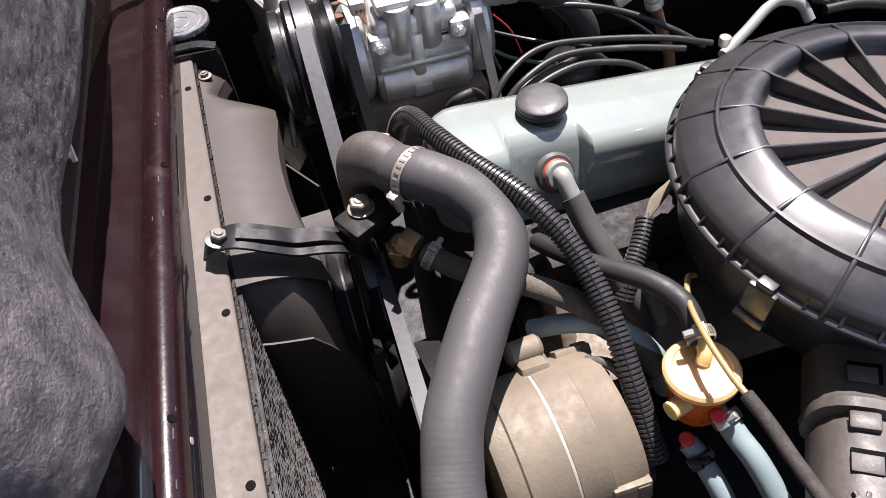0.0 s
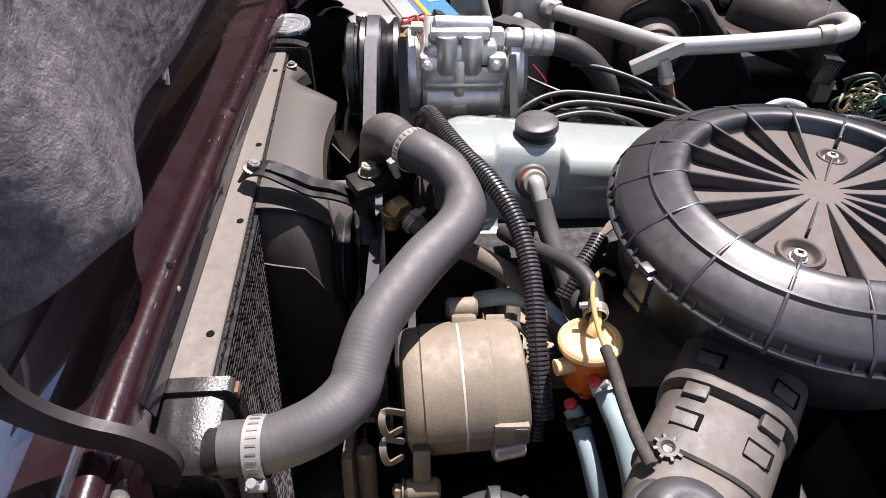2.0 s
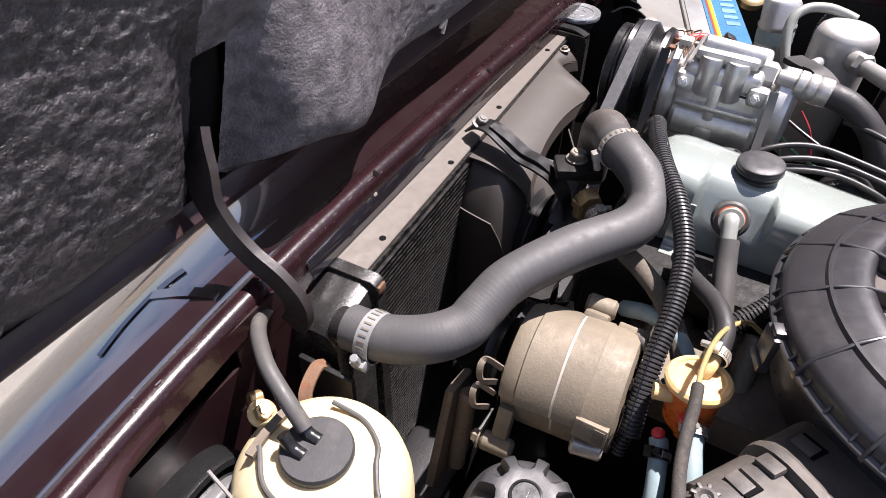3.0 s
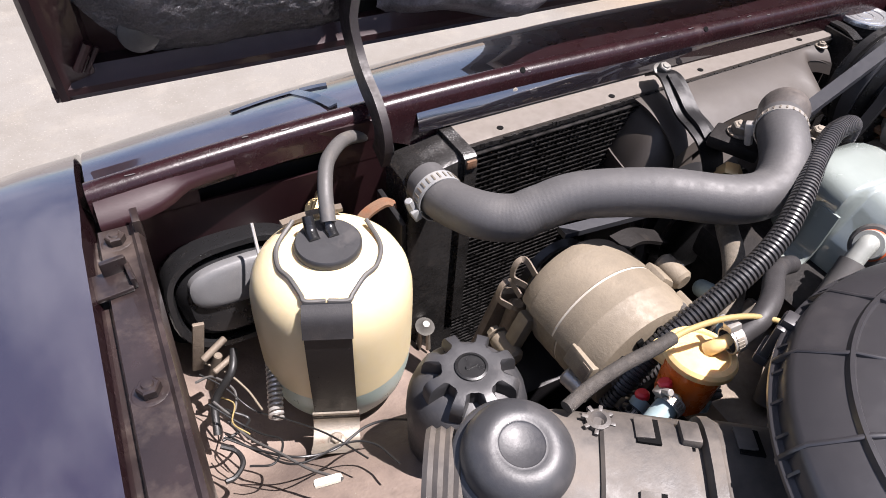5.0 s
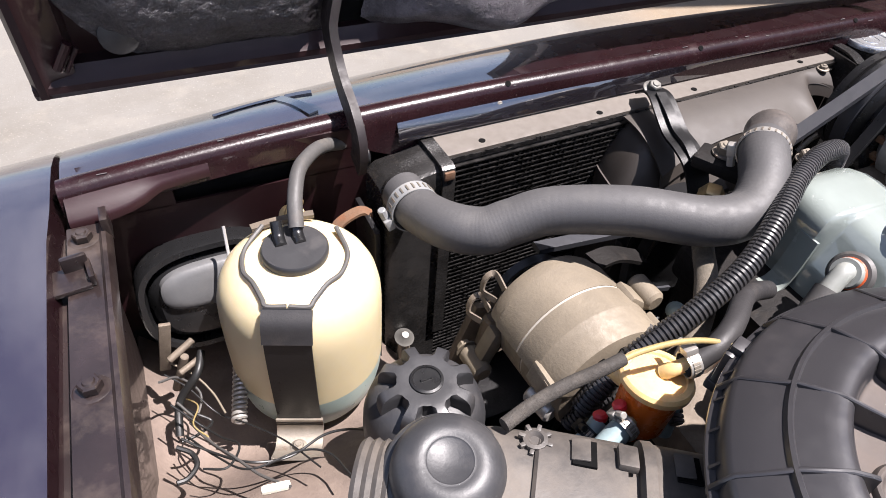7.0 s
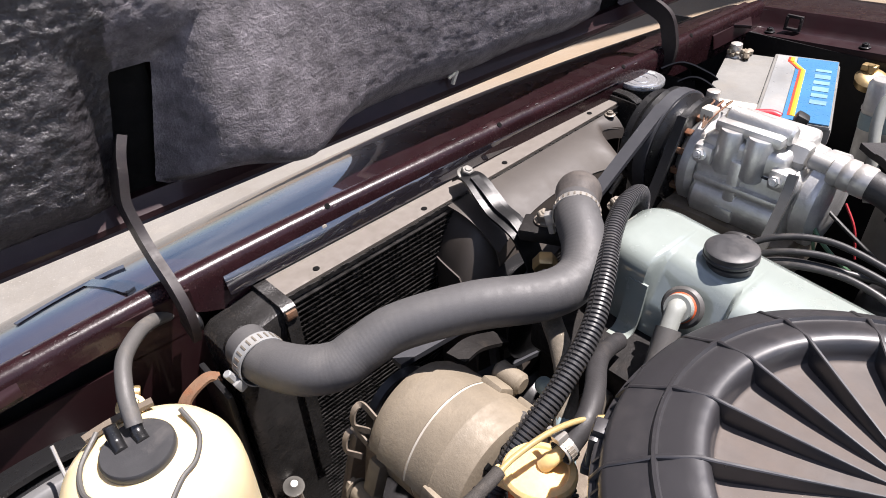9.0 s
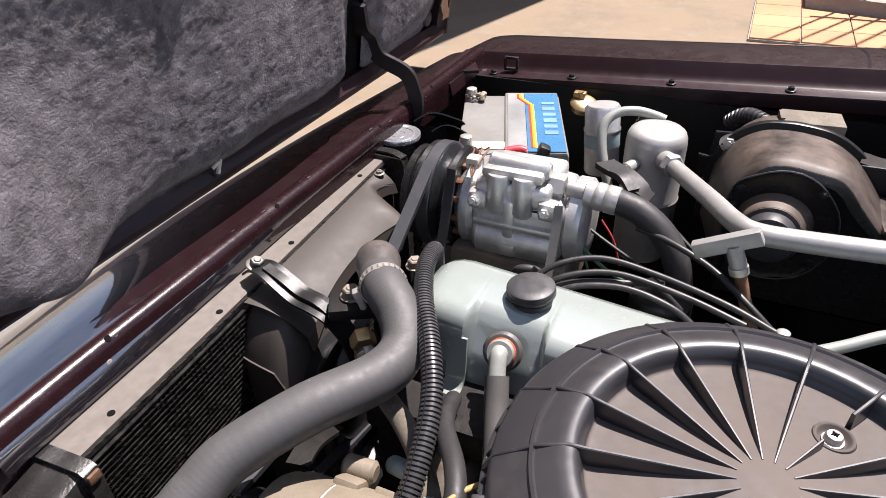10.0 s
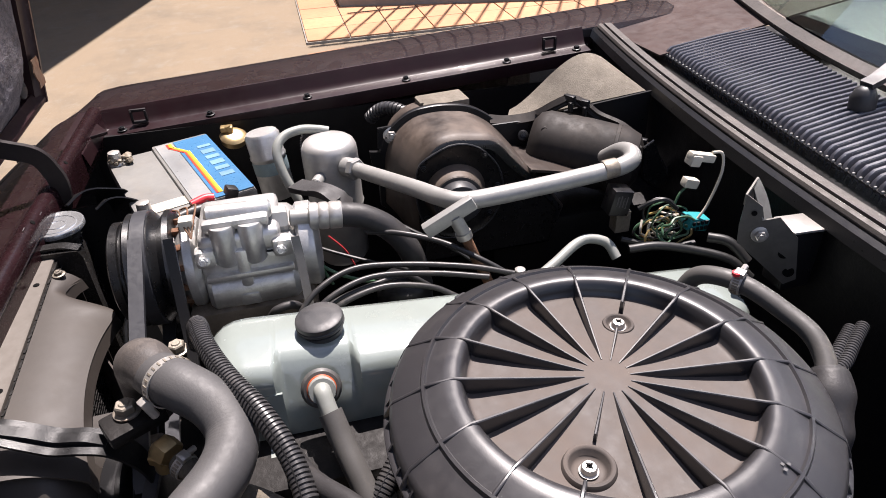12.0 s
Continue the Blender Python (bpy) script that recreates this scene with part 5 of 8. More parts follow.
b = tube(bm_new(), [F0 + Vector((-0.014, -0.006, 0.022)), F0 + Vector((-0.026, -0.010, 0.020))], 0.005, 12)
tube(b, [F0 + Vector((-0.006, 0.016, 0.034)), F0 + Vector((-0.010, 0.032, 0.034))], 0.007, 12)
part("side_spigot", b, AMBER_TOP, ff)
clamp_band(ff, p + Vector((0.018, -0.006, 0.010)), (1, -0.1, 0.2), 0.0088, 0.009, (0, 0.3, 1))
fl = thing("fuel_hose", (-0.03, -0.305, 0.79), "blue-grey fuel hose with a red-capped clamp", "hose")
b = tube(bm_new(), [F0 + Vector((-0.018, -0.007, 0.021)), F0 + Vector((-0.034, -0.011, 0.014)), (-0.030, -0.308, 0.818), (-0.058, -0.314, 0.800), (-0.085, -0.318, 0.770)], 0.0088, 18)
part("tube", b, BLUEHOSE, fl)
q = F0 + Vector((-0.022, -0.008, 0.020))
clamp_band(fl, q, (-1, -0.25, -0.3), 0.0093, 0.008, (0, 0.8, 0.8))
part("red_screw", lathe(bm_new(), [(0.005, 0), (0.0052, 0.004), (0.0035, 0.0055)], q + Vector((0, 0.009, 0.010)), (-0.2, 0.5, 1), 12), RED, fl, "red clamp screw")
fl2 = thing("fuel_hose", (-0.02, -0.283, 0.76), "second blue-grey fuel hose with a red-capped clamp", "hose")
b = tube(bm_new(), [(0.004, -0.277, 0.802), (-0.006, -0.281, 0.798), (-0.028, -0.287, 0.786), (-0.050, -0.293, 0.766), (-0.07, -0.30, 0.74)], 0.0080, 16)
part("tube", b, BLUEHOSE, fl2)
clamp_band(fl2, (-0.008, -0.2815, 0.7975), (-0.9, -0.22, -0.4), 0.0086, 0.009, (0, 0.8, 0.8), BLACK_METAL)
part("red_screw", lathe(bm_new(), [(0.0055, 0), (0.0058, 0.004), (0.004, 0.006)], (0.004, -0.276, 0.806), (0.1, 0.4, 1), 12), RED, fl2, "red clamp screw")
th2 = thing("coolant_hose", (0.10, -0.24, 0.80), "faded teal-grey rubber hose below the conduit", "hose")
b = tube(bm_new(), [(0.135, -0.205, 0.800), (0.118, -0.230, 0.822), (0.100, -0.252, 0.834), (0.082, -0.270, 0.832), (0.066, -0.284, 0.815), (0.058, -0.292, 0.78)], 0.0085, 16)
part("tube", b, BLUEHOSE, th2)
yt = thing("vent_tube", (0.0, -0.29, 0.86), "yellowed thin tube in a braided sleeve", "tube")
b = tube(bm_new(), [(0.100, -0.322, 0.868), (0.091, -0.308, 0.882), (0.068, -0.294, 0.890), (0.039, -0.287, 0.896), (0.006, -0.285, 0.899), (-0.016, -0.287, 0.900)], 0.0022, 10)
part("clear_tube", b, YELLOW, yt, "yellowed clear tube")
b = tube(bm_new(), [(-0.010, -0.286, 0.900), (-0.030, -0.288, 0.900), (-0.055, -0.289, 0.899), (-0.080, -0.292, 0.897), (-0.102, -0.297, 0.895)], 0.0046, 12)
part("sleeve", b, SLEEVE, yt)

# ---------------------------------------------------------------- alternator
AL = Vector((0.044, -0.184, 0.775))
alt = thing("alternator", AL - Vector((0, 0, 0.07)), "tan oxidised alternator with a bright joint line", "alternator")
ax = Vector((0.05, -1, 0.05)).normalized()
A0 = AL - ax * 0.053
au = (Vector((0, 0, 1)) - ax * ax.z).normalized()
aw = au.cross(ax)                          # away from the wing


def drum(rows):
    """A half of the casing; the side towards the wing is cut back below its middle."""
    secs = []
    for r, h in rows:
        ring = []
        for k in range(96):
            a = 2 * math.pi * k / 96
            g = 1.0
            low = math.degrees(a)
            if 166 < low < 316:
                g = 0.86
            ring.append(A0 + ax * h + (aw * math.cos(a) + au * math.sin(a)) * r * g)
        secs.append(ring)
    return loft(bm_new(), secs, closed=True, caps=True)


part("rear_half", drum([(0.0640, 0.0556), (0.0640, 0.0800), (0.0628, 0.0815), (0.0622, 0.1030), (0.0600, 0.1075), (0.0520, 0.1100), (0.020, 0.1105)]), TAN, alt)
part("front_half", drum([(0.026, 0.0), (0.047, 0.0005), (0.0585, 0.004), (0.0612, 0.009), (0.0618, 0.019), (0.0640, 0.0205), (0.0640, 0.0532)]), TAN, alt)
for k in range(5):
    a = 0.75 + k * 0.42
    d = aw * math.cos(a) + au * math.sin(a)
    part("vent_slot", box(bm_new(), A0 + ax * 0.1092 + d * 0.044, (0.006, 0.006, 0.014), Matrix.Rotation(-(a - math.pi / 2), 3, "Y"), 0.001), HOLE_SHADE, alt)
part("joint_line", drum([(0.060, 0.0530), (0.0634, 0.0533), (0.0634, 0.0555), (0.060, 0.0558)]), JOINT, alt, "bright laminated joint")
for a in (0.55, 2.85):
    d = Vector((math.cos(a), 0, math.sin(a)))
    part("through_bolt_lug", box(bm_new(), AL + d * 0.0615 + ax * 0.040, (0.020, 0.030, 0.010), Matrix.Rotation(-(a - math.pi / 2), 3, "Y"), 0.002), TAN, alt)
    # darker raised block imitates the shade of a recess by colour
    part("lug_recess", box(bm_new(), AL + d * 0.0645 + ax * 0.048, (0.014, 0.010, 0.006), Matrix.Rotation(-(a - math.pi / 2), 3, "Y"), 0.001), TAN_DARK, alt)
b = box(bm_new(), AL + Vector((-0.064, 0.036, -0.022)), (0.014, 0.016, 0.046), Matrix.Rotation(0.35, 3, "Y"), 0.004)
rod(b, AL + Vector((-0.076, 0.052, -0.040)), AL + Vector((-0.074, 0.020, -0.040)), 0.010, 18, 0.003)
bolt(b, AL + Vector((-0.076, 0.052, -0.040)), (0, 1, 0), 0.007, 0.007)
part("adjuster_lug", b, TAN, alt)
b = rod(bm_new(), AL + Vector((-0.056, -0.026, -0.012)), AL + Vector((-0.050, -0.054, -0.013)), 0.0095, 18, 0.002)
part("suppressor", b, STEEL, alt)
b = box(bm_new(), AL + Vector((0.048, -0.004, 0.040)), (0.030, 0.024, 0.016), Matrix.Rotation(0.7, 3, "Y"), 0.004)
rod(b, AL + Vector((0.064, 0.012, 0.042)), AL + Vector((0.066, -0.018, 0.041)), 0.0105, 18, 0.003)
part("mount_lug", b, TAN, alt)
b = bm_new()
for dz, dx in ((0.034, -0.046), (0.010, -0.058)):
    strap(b, [AL + Vector((dx, 0.050, dz)), AL + Vector((dx - 0.002, 0.066, dz + 0.006)), AL + Vector((dx - 0.010, 0.068, dz + 0.002)), AL + Vector((dx - 0.014, 0.064, dz - 0.010)), AL + Vector((dx - 0.006, 0.052, dz - 0.014))], 0.006, 0.0018, up=(-1, 0, 0.3))
part("terminal_clip", b, TAN_DARK, alt)
b = tube(bm_new(), [AL + Vector((0.036, -0.044, 0.050)), AL + Vector((0.022, -0.058, 0.058)), AL + Vector((0.000, -0.066, 0.052)), AL + Vector((-0.012, -0.070, 0.030)), AL + Vector((-0.014, -0.068, 0.0))], 0.0045, 10)
part("lead", b, GREY_WIRE, alt)
b = lathe(bm_new(), [(0.03, 0), (0.040, 0.002), (0.036, 0.008), (0.040, 0.014), (0.03, 0.016)], AL - ax * 0.078, ax, 36)
part("pulley", b, BLACK_METAL, alt)
b = strap(bm_new(), [(0.10, -0.125, 0.80), (0.13, -0.12, 0.795), (0.17, -0.118, 0.775)], 0.022, 0.004)
part("mount_bracket", b, GRIME, alt)

# ---------------------------------------------------------------- crank and pump pulleys with belts
drive = thing("belt_drive", (0.30, -0.085, 0.50), "dark pulleys with glazed belts", "belt drive")


def pulley(at, r, w, material, name="pulley"):
    return part(name, lathe(bm_new(), [(r * 0.35, -w / 2), (r * 0.94, -w / 2), (r, -w / 2 + 0.002), (r * 0.86, -0.001), (r * 0.86, 0.001), (r, w / 2 - 0.002), (r * 0.94, w / 2), (r * 0.35, w / 2)], at, (0, 1, 0), 40), material, drive)


WP = Vector((0.262, -0.060, 0.735))
CK = Vector((0.30, -0.082, 0.50))
CQ = Vector((0.505, -0.080, 0.862))
pulley(WP, 0.062, 0.022, BLACK_METAL)
pulley(WP + Vector((0, -0.030, 0)), 0.060, 0.022, BLACK_METAL)
pulley(CK, 0.075, 0.05, BLACK_METAL)


def run(p, rp, q, rq, y, width=0.0125):
    """The two strands of a belt between two pulleys."""
    a, c = Vector((p.x, y, p.z)), Vector((q.x, y, q.z))
    d = (c - a).normalized()
    nrm = Vector((d.z, 0, -d.x))
    for s in (-1, 1):
        yield strap(bm_new(), [a + nrm * s * rp, (a + nrm * s * rp).lerp(c + nrm * s * rq, 0.5), c + nrm * s * rq], width, 0.006, up=nrm * s, per=4)


for b in run(CQ, 0.0665, WP, 0.056, -0.088, 0.0155):
    part("belt", b, BELT, drive, "glazed grey V-belt")
for b in run(WP, 0.058, CK, 0.066, -0.072):
    part("belt", b, BELT, drive)
for b in run(WP, 0.054, Vector((AL.x, 0, AL.z)), 0.036, -0.098):
    part("belt", b, BELT, drive)
for dx, dz in ((-0.004, 0.028), (-0.030, 0.006), (0.022, -0.016), (-0.012, -0.026)):
    part("bolt", bolt(bm_new(), WP + Vector((dx, 0.014, dz)), (0, 1, 0), 0.006, 0.007), BRASS, drive)

# ---------------------------------------------------------------- air filter
LC = Vector((0.102, -0.4765, 0.0))
NR = 16
RIB0 = math.atan2(0.035, -0.053)
airf = thing("air_filter", LC + Vector((0, 0, 0.86)), "large round black plastic air filter with radial ribs", "air filter")
b = lathe(bm_new(), [(0.10, 0.852), (0.138, 0.855), (0.146, 0.864), (0.148, 0.895), (0.1515, 0.9252), (0.144, 0.9262)], LC, (0, 0, 1), 72)
part("bowl", b, LID, airf)
LIDP = [(0.1530, 0.9250), (0.1655, 0.9255), (0.1672, 0.9270), (0.1670, 0.9290), (0.1655, 0.9302), (0.1628, 0.9308), (0.1622, 0.9375), (0.1608, 0.9420), (0.1585, 0.9445), (0.1450, 0.9522), (0.1380, 0.9556), (0.1370, 0.9590), (0.1350, 0.9598), (0.1335, 0.9580), (0.1220, 0.9630), (0.1165, 0.9645), (0.1120, 0.9646), (0.1092, 0.9637), (0.1072, 0.9616), (0.1060, 0.9585), (0.1052, 0.9545), (0.1042, 0.9515), (0.1020, 0.9500), (0.0960, 0.9498), (0.070, 0.9512), (0.055, 0.9524), (0.040, 0.9540), (0.030, 0.9555), (0.020, 0.9572), (0.010, 0.9580), (0, 0.9580)]
WELLS = ((0, 0.0795, 0.0145), (8, 0.0680, 0.0105))


def lid_height(r):
    for (r1, z1), (r0, z0) in zip(LIDP, LIDP[1:]):
        if r0 <= r <= r1:
            return z0 + (z1 - z0) * (r - r0) / max(1e-6, r1 - r0)
    return LIDP[0][1]


def well_centre(k, rr):
    a = RIB0 + 2 * math.pi * k / NR
    return LC + Vector((rr * math.cos(a), rr * math.sin(a), 0))


inner = [(0.1070 - 0.0016 * k, lid_height(0.1070 - 0.0016 * k)) for k in range(1, 62)]
b = lathe(bm_new(), [p for p in LIDP if p[0] > 0.1065] + inner + [(0.004, 0.9580), (0, 0.9580)], LC, (0, 0, 1), 200, cap=False)
for k, rr, wr in WELLS:
    c = well_centre(k, rr)
    for v in b.verts:
        d = (v.co.xy - c.xy).length / wr
        if d < 1.06:
            v.co.z -= 0.012 * (1 - smooth01((d - 0.94) / 0.12))
for f in b.faces:
    f.material_index = 1 if (f.calc_center_median().xy - LC.xy).length < 0.1035 else 0
lid = part("lid", b, LID, airf, "black lid, dusty in the hollow")
lid.data.materials.append(LID_FLOOR)


def rib_point(a, r, z):
    return LC + Vector((r * math.cos(a), r * math.sin(a), z))


for k in range(NR):
    a = RIB0 + 2 * math.pi * k / NR
    side = Vector((-math.sin(a), math.cos(a), 0))
    tops = [(0.017, 0.9580, 0.0007), (0.05, 0.9604, 0.0010), (0.085, 0.9630, 0.0012), (0.104, 0.9645, 0.0013), (0.113, 0.9656, 0.0014), (0.134, 0.9606, 0.0014), (0.145, 0.9534, 0.0014), (0.1590, 0.9455, 0.0014), (0.1632, 0.9385, 0.0013), (0.1668, 0.9308, 0.0012)]
    runs = [tops] if k not in (0, NR // 2) else [[tops[0], tops[1], (0.0595, 0.9606, 0.0010)] if k == 0 else [tops[0], (0.0530, 0.9602, 0.001)], [(0.1000 if k == 0 else 0.0835, 0.9635, 0.0013)] + [t for t in tops if t[0] > 0.101]]
    for rr in runs:
        rr = sorted(rr)
        if len(rr) < 2:
            continue
        b = bm_new()
        secs = []
        for r, z, w in rr:
            lo = z - 0.018 if r < 0.1055 else z - 0.006
            p = rib_point(a, r, 0)
            secs.append([p + side * s * w * g + Vector((0, 0, h)) for s, g, h in ((-1, 1.5, lo), (-1, 1, z - 0.0006), (-1, 0.5, z), (1, 0.5, z), (1, 1, z - 0.0006), (1, 1.5, lo))])
        loft(b, secs, caps=True)
        part("rib", b, LID, lid)
# short gussets round the rim, between the ribs
for k in range(48):
    a = RIB0 + 2 * math.pi * (k + 0.5) / 48
    side = Vector((-math.sin(a), math.cos(a), 0))
    b = loft(bm_new(), [[rib_point(a, r, z) + side * s * 0.0009 for r, z in ((0.1624, 0.9304), (0.1623, 0.9370), (0.1636, 0.9350), (0.1660, 0.9302))] for s in (-1, 1)], closed=True, caps=True)
    part("gusset", b, LID, lid)
# screws in their wells
for k, rr, wr in WELLS:
    lo = lid_height(rr) - (0.0050 if k == 0 else 0.003)
    hi = lid_height(rr) + (0.0028 if k == 0 else 0.0022)
    b = lathe(bm_new(), [(0, lo), (wr * 0.60, lo), (wr * 0.72, lo + 0.0006), (wr * 0.82, lo + 0.25 * (hi - lo)), (wr * 0.92, lo + 0.8 * (hi - lo)), (wr * 0.98, hi - 0.0004), (wr * 1.06, hi), (wr * 1.16, hi - 0.0005), (wr * 1.26, hi - 0.0030), (wr * 1.32, hi - 0.0075)], well_centre(k, rr), (0, 0, 1), 56, cap=False)
    part("screw_well", b, LID_FLOOR, lid)
    p = well_centre(k, rr) + Vector((0, 0, lid_height(rr) - (0.0047 if k == 0 else 0.0027)))
    b = lathe(bm_new(), [(0.0066, 0.0), (0.0068, 0.0012), (0.0054, 0.0016), (0.0055, 0.0040), (0.0046, 0.0058), (0.0020, 0.0062), (0.0016, 0.0048), (0, 0.0048)], p, (0, 0, 1), 24, cap=False)
    screw = part("screw", b, STEEL, airf, "bright cross-head screw")
    for ang in (0.4, 0.4 + math.pi / 2):
        part("screw_slot", box(bm_new(), p + Vector((0, 0, 0.0060)), (0.0056, 0.0011, 0.0008), Matrix.Rotation(ang, 3, "Z")), HOLE_SHADE, screw)
# spring clips on the rim
for ang in (112, 25, -60, 200, 290):
    a = radians(ang)
    d = Vector((math.cos(a), math.sin(a), 0))
    t = Vector((-d.y, d.x, 0))
    rot = Matrix((t, d, Vector((0, 0, 1)))).transposed()
    b = box(bm_new(), LC + d * 0.1680 + Vector((0, 0, 0.914)), (0.020, 0.006, 0.034), rot, 0.002)
    box(b, LC + d * 0.1650 + Vector((0, 0, 0.9325)), (0.012, 0.010, 0.006), rot, 0.0015)
    box(b, LC + d * 0.1687 + Vector((0, 0, 0.900)), (0.022, 0.009, 0.008), rot, 0.002)
    part("rim_clip", b, LID, airf)
# small moulded mark
b = bm_new()
a = RIB0 + 1.15
for k in range(3):
    for j in range(3):
        if (k + j) % 2 == 0:
            box(b, rib_point(a + (k - 1) * 0.022, 0.124 + (j - 1) * 0.003, 0.9626), (0.0022, 0.0022, 0.0004), Matrix.Rotation(a, 3, "Z"))
part("moulded_mark", b, LID, lid)

# intake duct
duct = thing("intake_duct", (-0.07, -0.355, 0.83), "dusty black plastic intake duct with moulded pockets", "air duct")
D0, D1 = Vector((0.018, -0.418, 0.866)), Vector((-0.118, -0.322, 0.864))
dd = (D1 - D0).normalized()
dn = Vector((-dd.y, dd.x, 0))
if dn.y < 0:
    dn = -dn


def duct_ring(t, w, h, zoff=0.0):
    p = D0 + dd * t + Vector((0, 0, zoff))
    ring = []
    for k in range(24):
        a = 2 * math.pi * k / 24
        c, s = math.cos(a), math.sin(a)
        e = 0.70
        ring.append(p + dn * (w * math.copysign(abs(c) ** e, c)) + Vector((0, 0, h * math.copysign(abs(s) ** e, s))))
    return ring


def duct_top(w, h, o):
    """Height of a collar above the duct's axis, o metres off its middle."""
    return h * (1 - min(0.999, abs(o) / w) ** 2.857) ** 0.35


C1, C2 = (0.047, 0.0335), (0.0445, 0.0315)
b = loft(bm_new(), [duct_ring(t, w, h) for t, w, h in ((-0.01, 0.044, 0.029), (0.030, 0.0462, 0.0325), (0.040, 0.0470, 0.0335), (0.078, 0.0470, 0.0335), (0.080, 0.0485, 0.0350), (0.0865, 0.0480, 0.0345), (0.088, 0.0450, 0.031))], closed=True, caps=True)
s1 = part("collar", b, DUCT, duct)
b = loft(bm_new(), [duct_ring(t, w, h) for t, w, h in ((0.080, 0.0400, 0.0265), (0.0945, 0.0405, 0.027), (0.0955, 0.0445, 0.0315), (0.138, 0.0440, 0.0315), (0.146, 0.0445, 0.032), (0.148, 0.042, 0.030))], closed=True, caps=True)
s2 = part("collar", b, DUCT, duct)
b = loft(bm_new(), [duct_ring(t, w, h) for t, w, h in ((0.140, 0.0385, 0.026), (0.150, 0.041, 0.029), (0.172, 0.040, 0.030), (0.190, 0.036, 0.028))], closed=True, caps=True)
part("nozzle", b, DUCT, duct)
rotd = Matrix((dd, dn, Vector((0, 0, 1)))).transposed()
for t, o, owner, (w, h) in ((0.062, 0.023, s1, C1), (0.062, -0.030, s1, C1), (0.120, 0.022, s2, C2), (0.120, -0.026, s2, C2)):
    slope = math.atan((duct_top(w, h, o + 0.004) - duct_top(w, h, o - 0.004)) / 0.008)
    rr = rotd @ Matrix.Rotation(slope, 3, "X")
    p = D0 + dd * t + dn * o + Vector((0, 0, duct_top(w, h, o)))
    # flat black plate replaces the dark depth of the pocket
    part("pocket", box(bm_new(), p, (0.0140, 0.0190, 0.0016), rr), HOLE_SHADE, owner)
    part("pocket_ramp", box(bm_new(), p + rr @ Vector((0.0022, 0.0014, 0.0012)), (0.0110, 0.0165, 0.0016), rr @ Matrix.Rotation(0.10, 3, "Y"), 0.0006), DUCT, owner)
for o, (w, h) in ((0.0237, C2), (-0.028, C2)):
    slope = math.atan((duct_top(w, h, o + 0.004) - duct_top(w, h, o - 0.004)) / 0.008)
    b = box(bm_new(), D0 + dd * 0.0955 + dn * o + Vector((0, 0, duct_top(w, h, o) + 0.001)), (0.012, 0.017, 0.006), rotd @ Matrix.Rotation(slope, 3, "X"), 0.002)
    part("latch", b, DUCT, s2)
# toothed clip
CL = Vector((-0.089, -0.312, 0.893))
b = lathe(bm_new(), [(0.0075, 0), (0.0075, 0.004), (0.005, 0.0045), (0.003, 0.002)], CL + Vector((0, 0, -0.002)), (0, 0.1, 1), 14)
clip = part("toothed_clip", b, DUCT, duct)
for k in range(8):
    a = k * math.pi / 4
    part("tooth", box(bm_new(), CL + Vector((math.cos(a) * 0.0082, math.sin(a) * 0.0082, 0.000)), (0.0042, 0.0026, 0.004), Matrix.Rotation(a, 3, "Z"), 0.0005), DUCT, clip)
# vacuum capsule
DC = Vector((-0.143, -0.308, 0.884))
b = lathe(bm_new(), [(0.0, -0.02), (0.028, -0.012), (0.036, -0.004), (0.038, 0.001), (0.036, 0.004), (0.0335, 0.005), (0.0325, 0.012), (0.029, 0.019), (0.022, 0.0235), (0.0165, 0.0242), (0.0150, 0.0236), (0.0135, 0.0236), (0.0125, 0.0228), (0, 0.0226)], DC, (-0.05, -0.12, 1), 48, cap=False)
part("vacuum_capsule", b, DUSTY_BLACK, duct, "smooth black domed capsule")
# corrugated end
b = lathe(bm_new(), [(0.034, 0), (0.036, 0.003), (0.034, 0.006), (0.036, 0.009), (0.034, 0.012), (0.036, 0.015), (0.034, 0.018), (0.036, 0.021), (0.034, 0.024), (0.037, 0.028)], Vector((-0.190, -0.286, 0.852)), (0.86, -0.50, 0.06), 40)
part("corrugated_sleeve", b, DUCT, duct)

# ---------------------------------------------------------------- steering fluid reservoir
RSV = Vector((-0.108, -0.203, 0.0))
res = thing("fluid_reservoir", RSV + Vector((0, 0, 0.74)), "black fluid reservoir with an eight-lobed cap", "reservoir")
b = lathe(bm_new(), [(0.038, 0.70), (0.047, 0.72), (0.0495, 0.765), (0.0488, 0.780), (0.0455, 0.792), (0.039, 0.801), (0.030, 0.806), (0.018, 0.808)], RSV, (0, 0, 1), 44)
part("body", b, DUSTY_BLACK, res)
secs = []
for z, sc, lobe in ((0.796, 1.02, 0.40), (0.810, 1.0, 0.40), (0.8140, 0.97, 0.40), (0.8165, 0.92, 0.38), (0.8180, 0.86, 0.34), (0.8200, 0.66, 0.10), (0.8205, 0.52, 0.0), (0.8200, 0.40, 0.0)):
    ring = []
    for k in range(96):
        a = 2 * math.pi * k / 96
        w = 0.5 + 0.5 * math.cos(8 * a)
        r = 0.0385 * sc * (1 - lobe * (1 - smooth01((w - 0.30) / 0.45)))
        ring.append(RSV + Vector((r * math.cos(a), r * math.sin(a), z)))
    secs.append(ring)
b = loft(bm_new(), secs, closed=True, caps=True)
rc = part("cap", b, DUSTY_BLACK, res, "scalloped black cap")
b = lathe(bm_new(), [(0.013, 0.8195), (0.013, 0.8215), (0.011, 0.822), (0.0105, 0.821), (0, 0.821)], RSV, (0, 0, 1), 28, cap=False)
part("centre_disc", b, GLOSS_BLACK, rc)
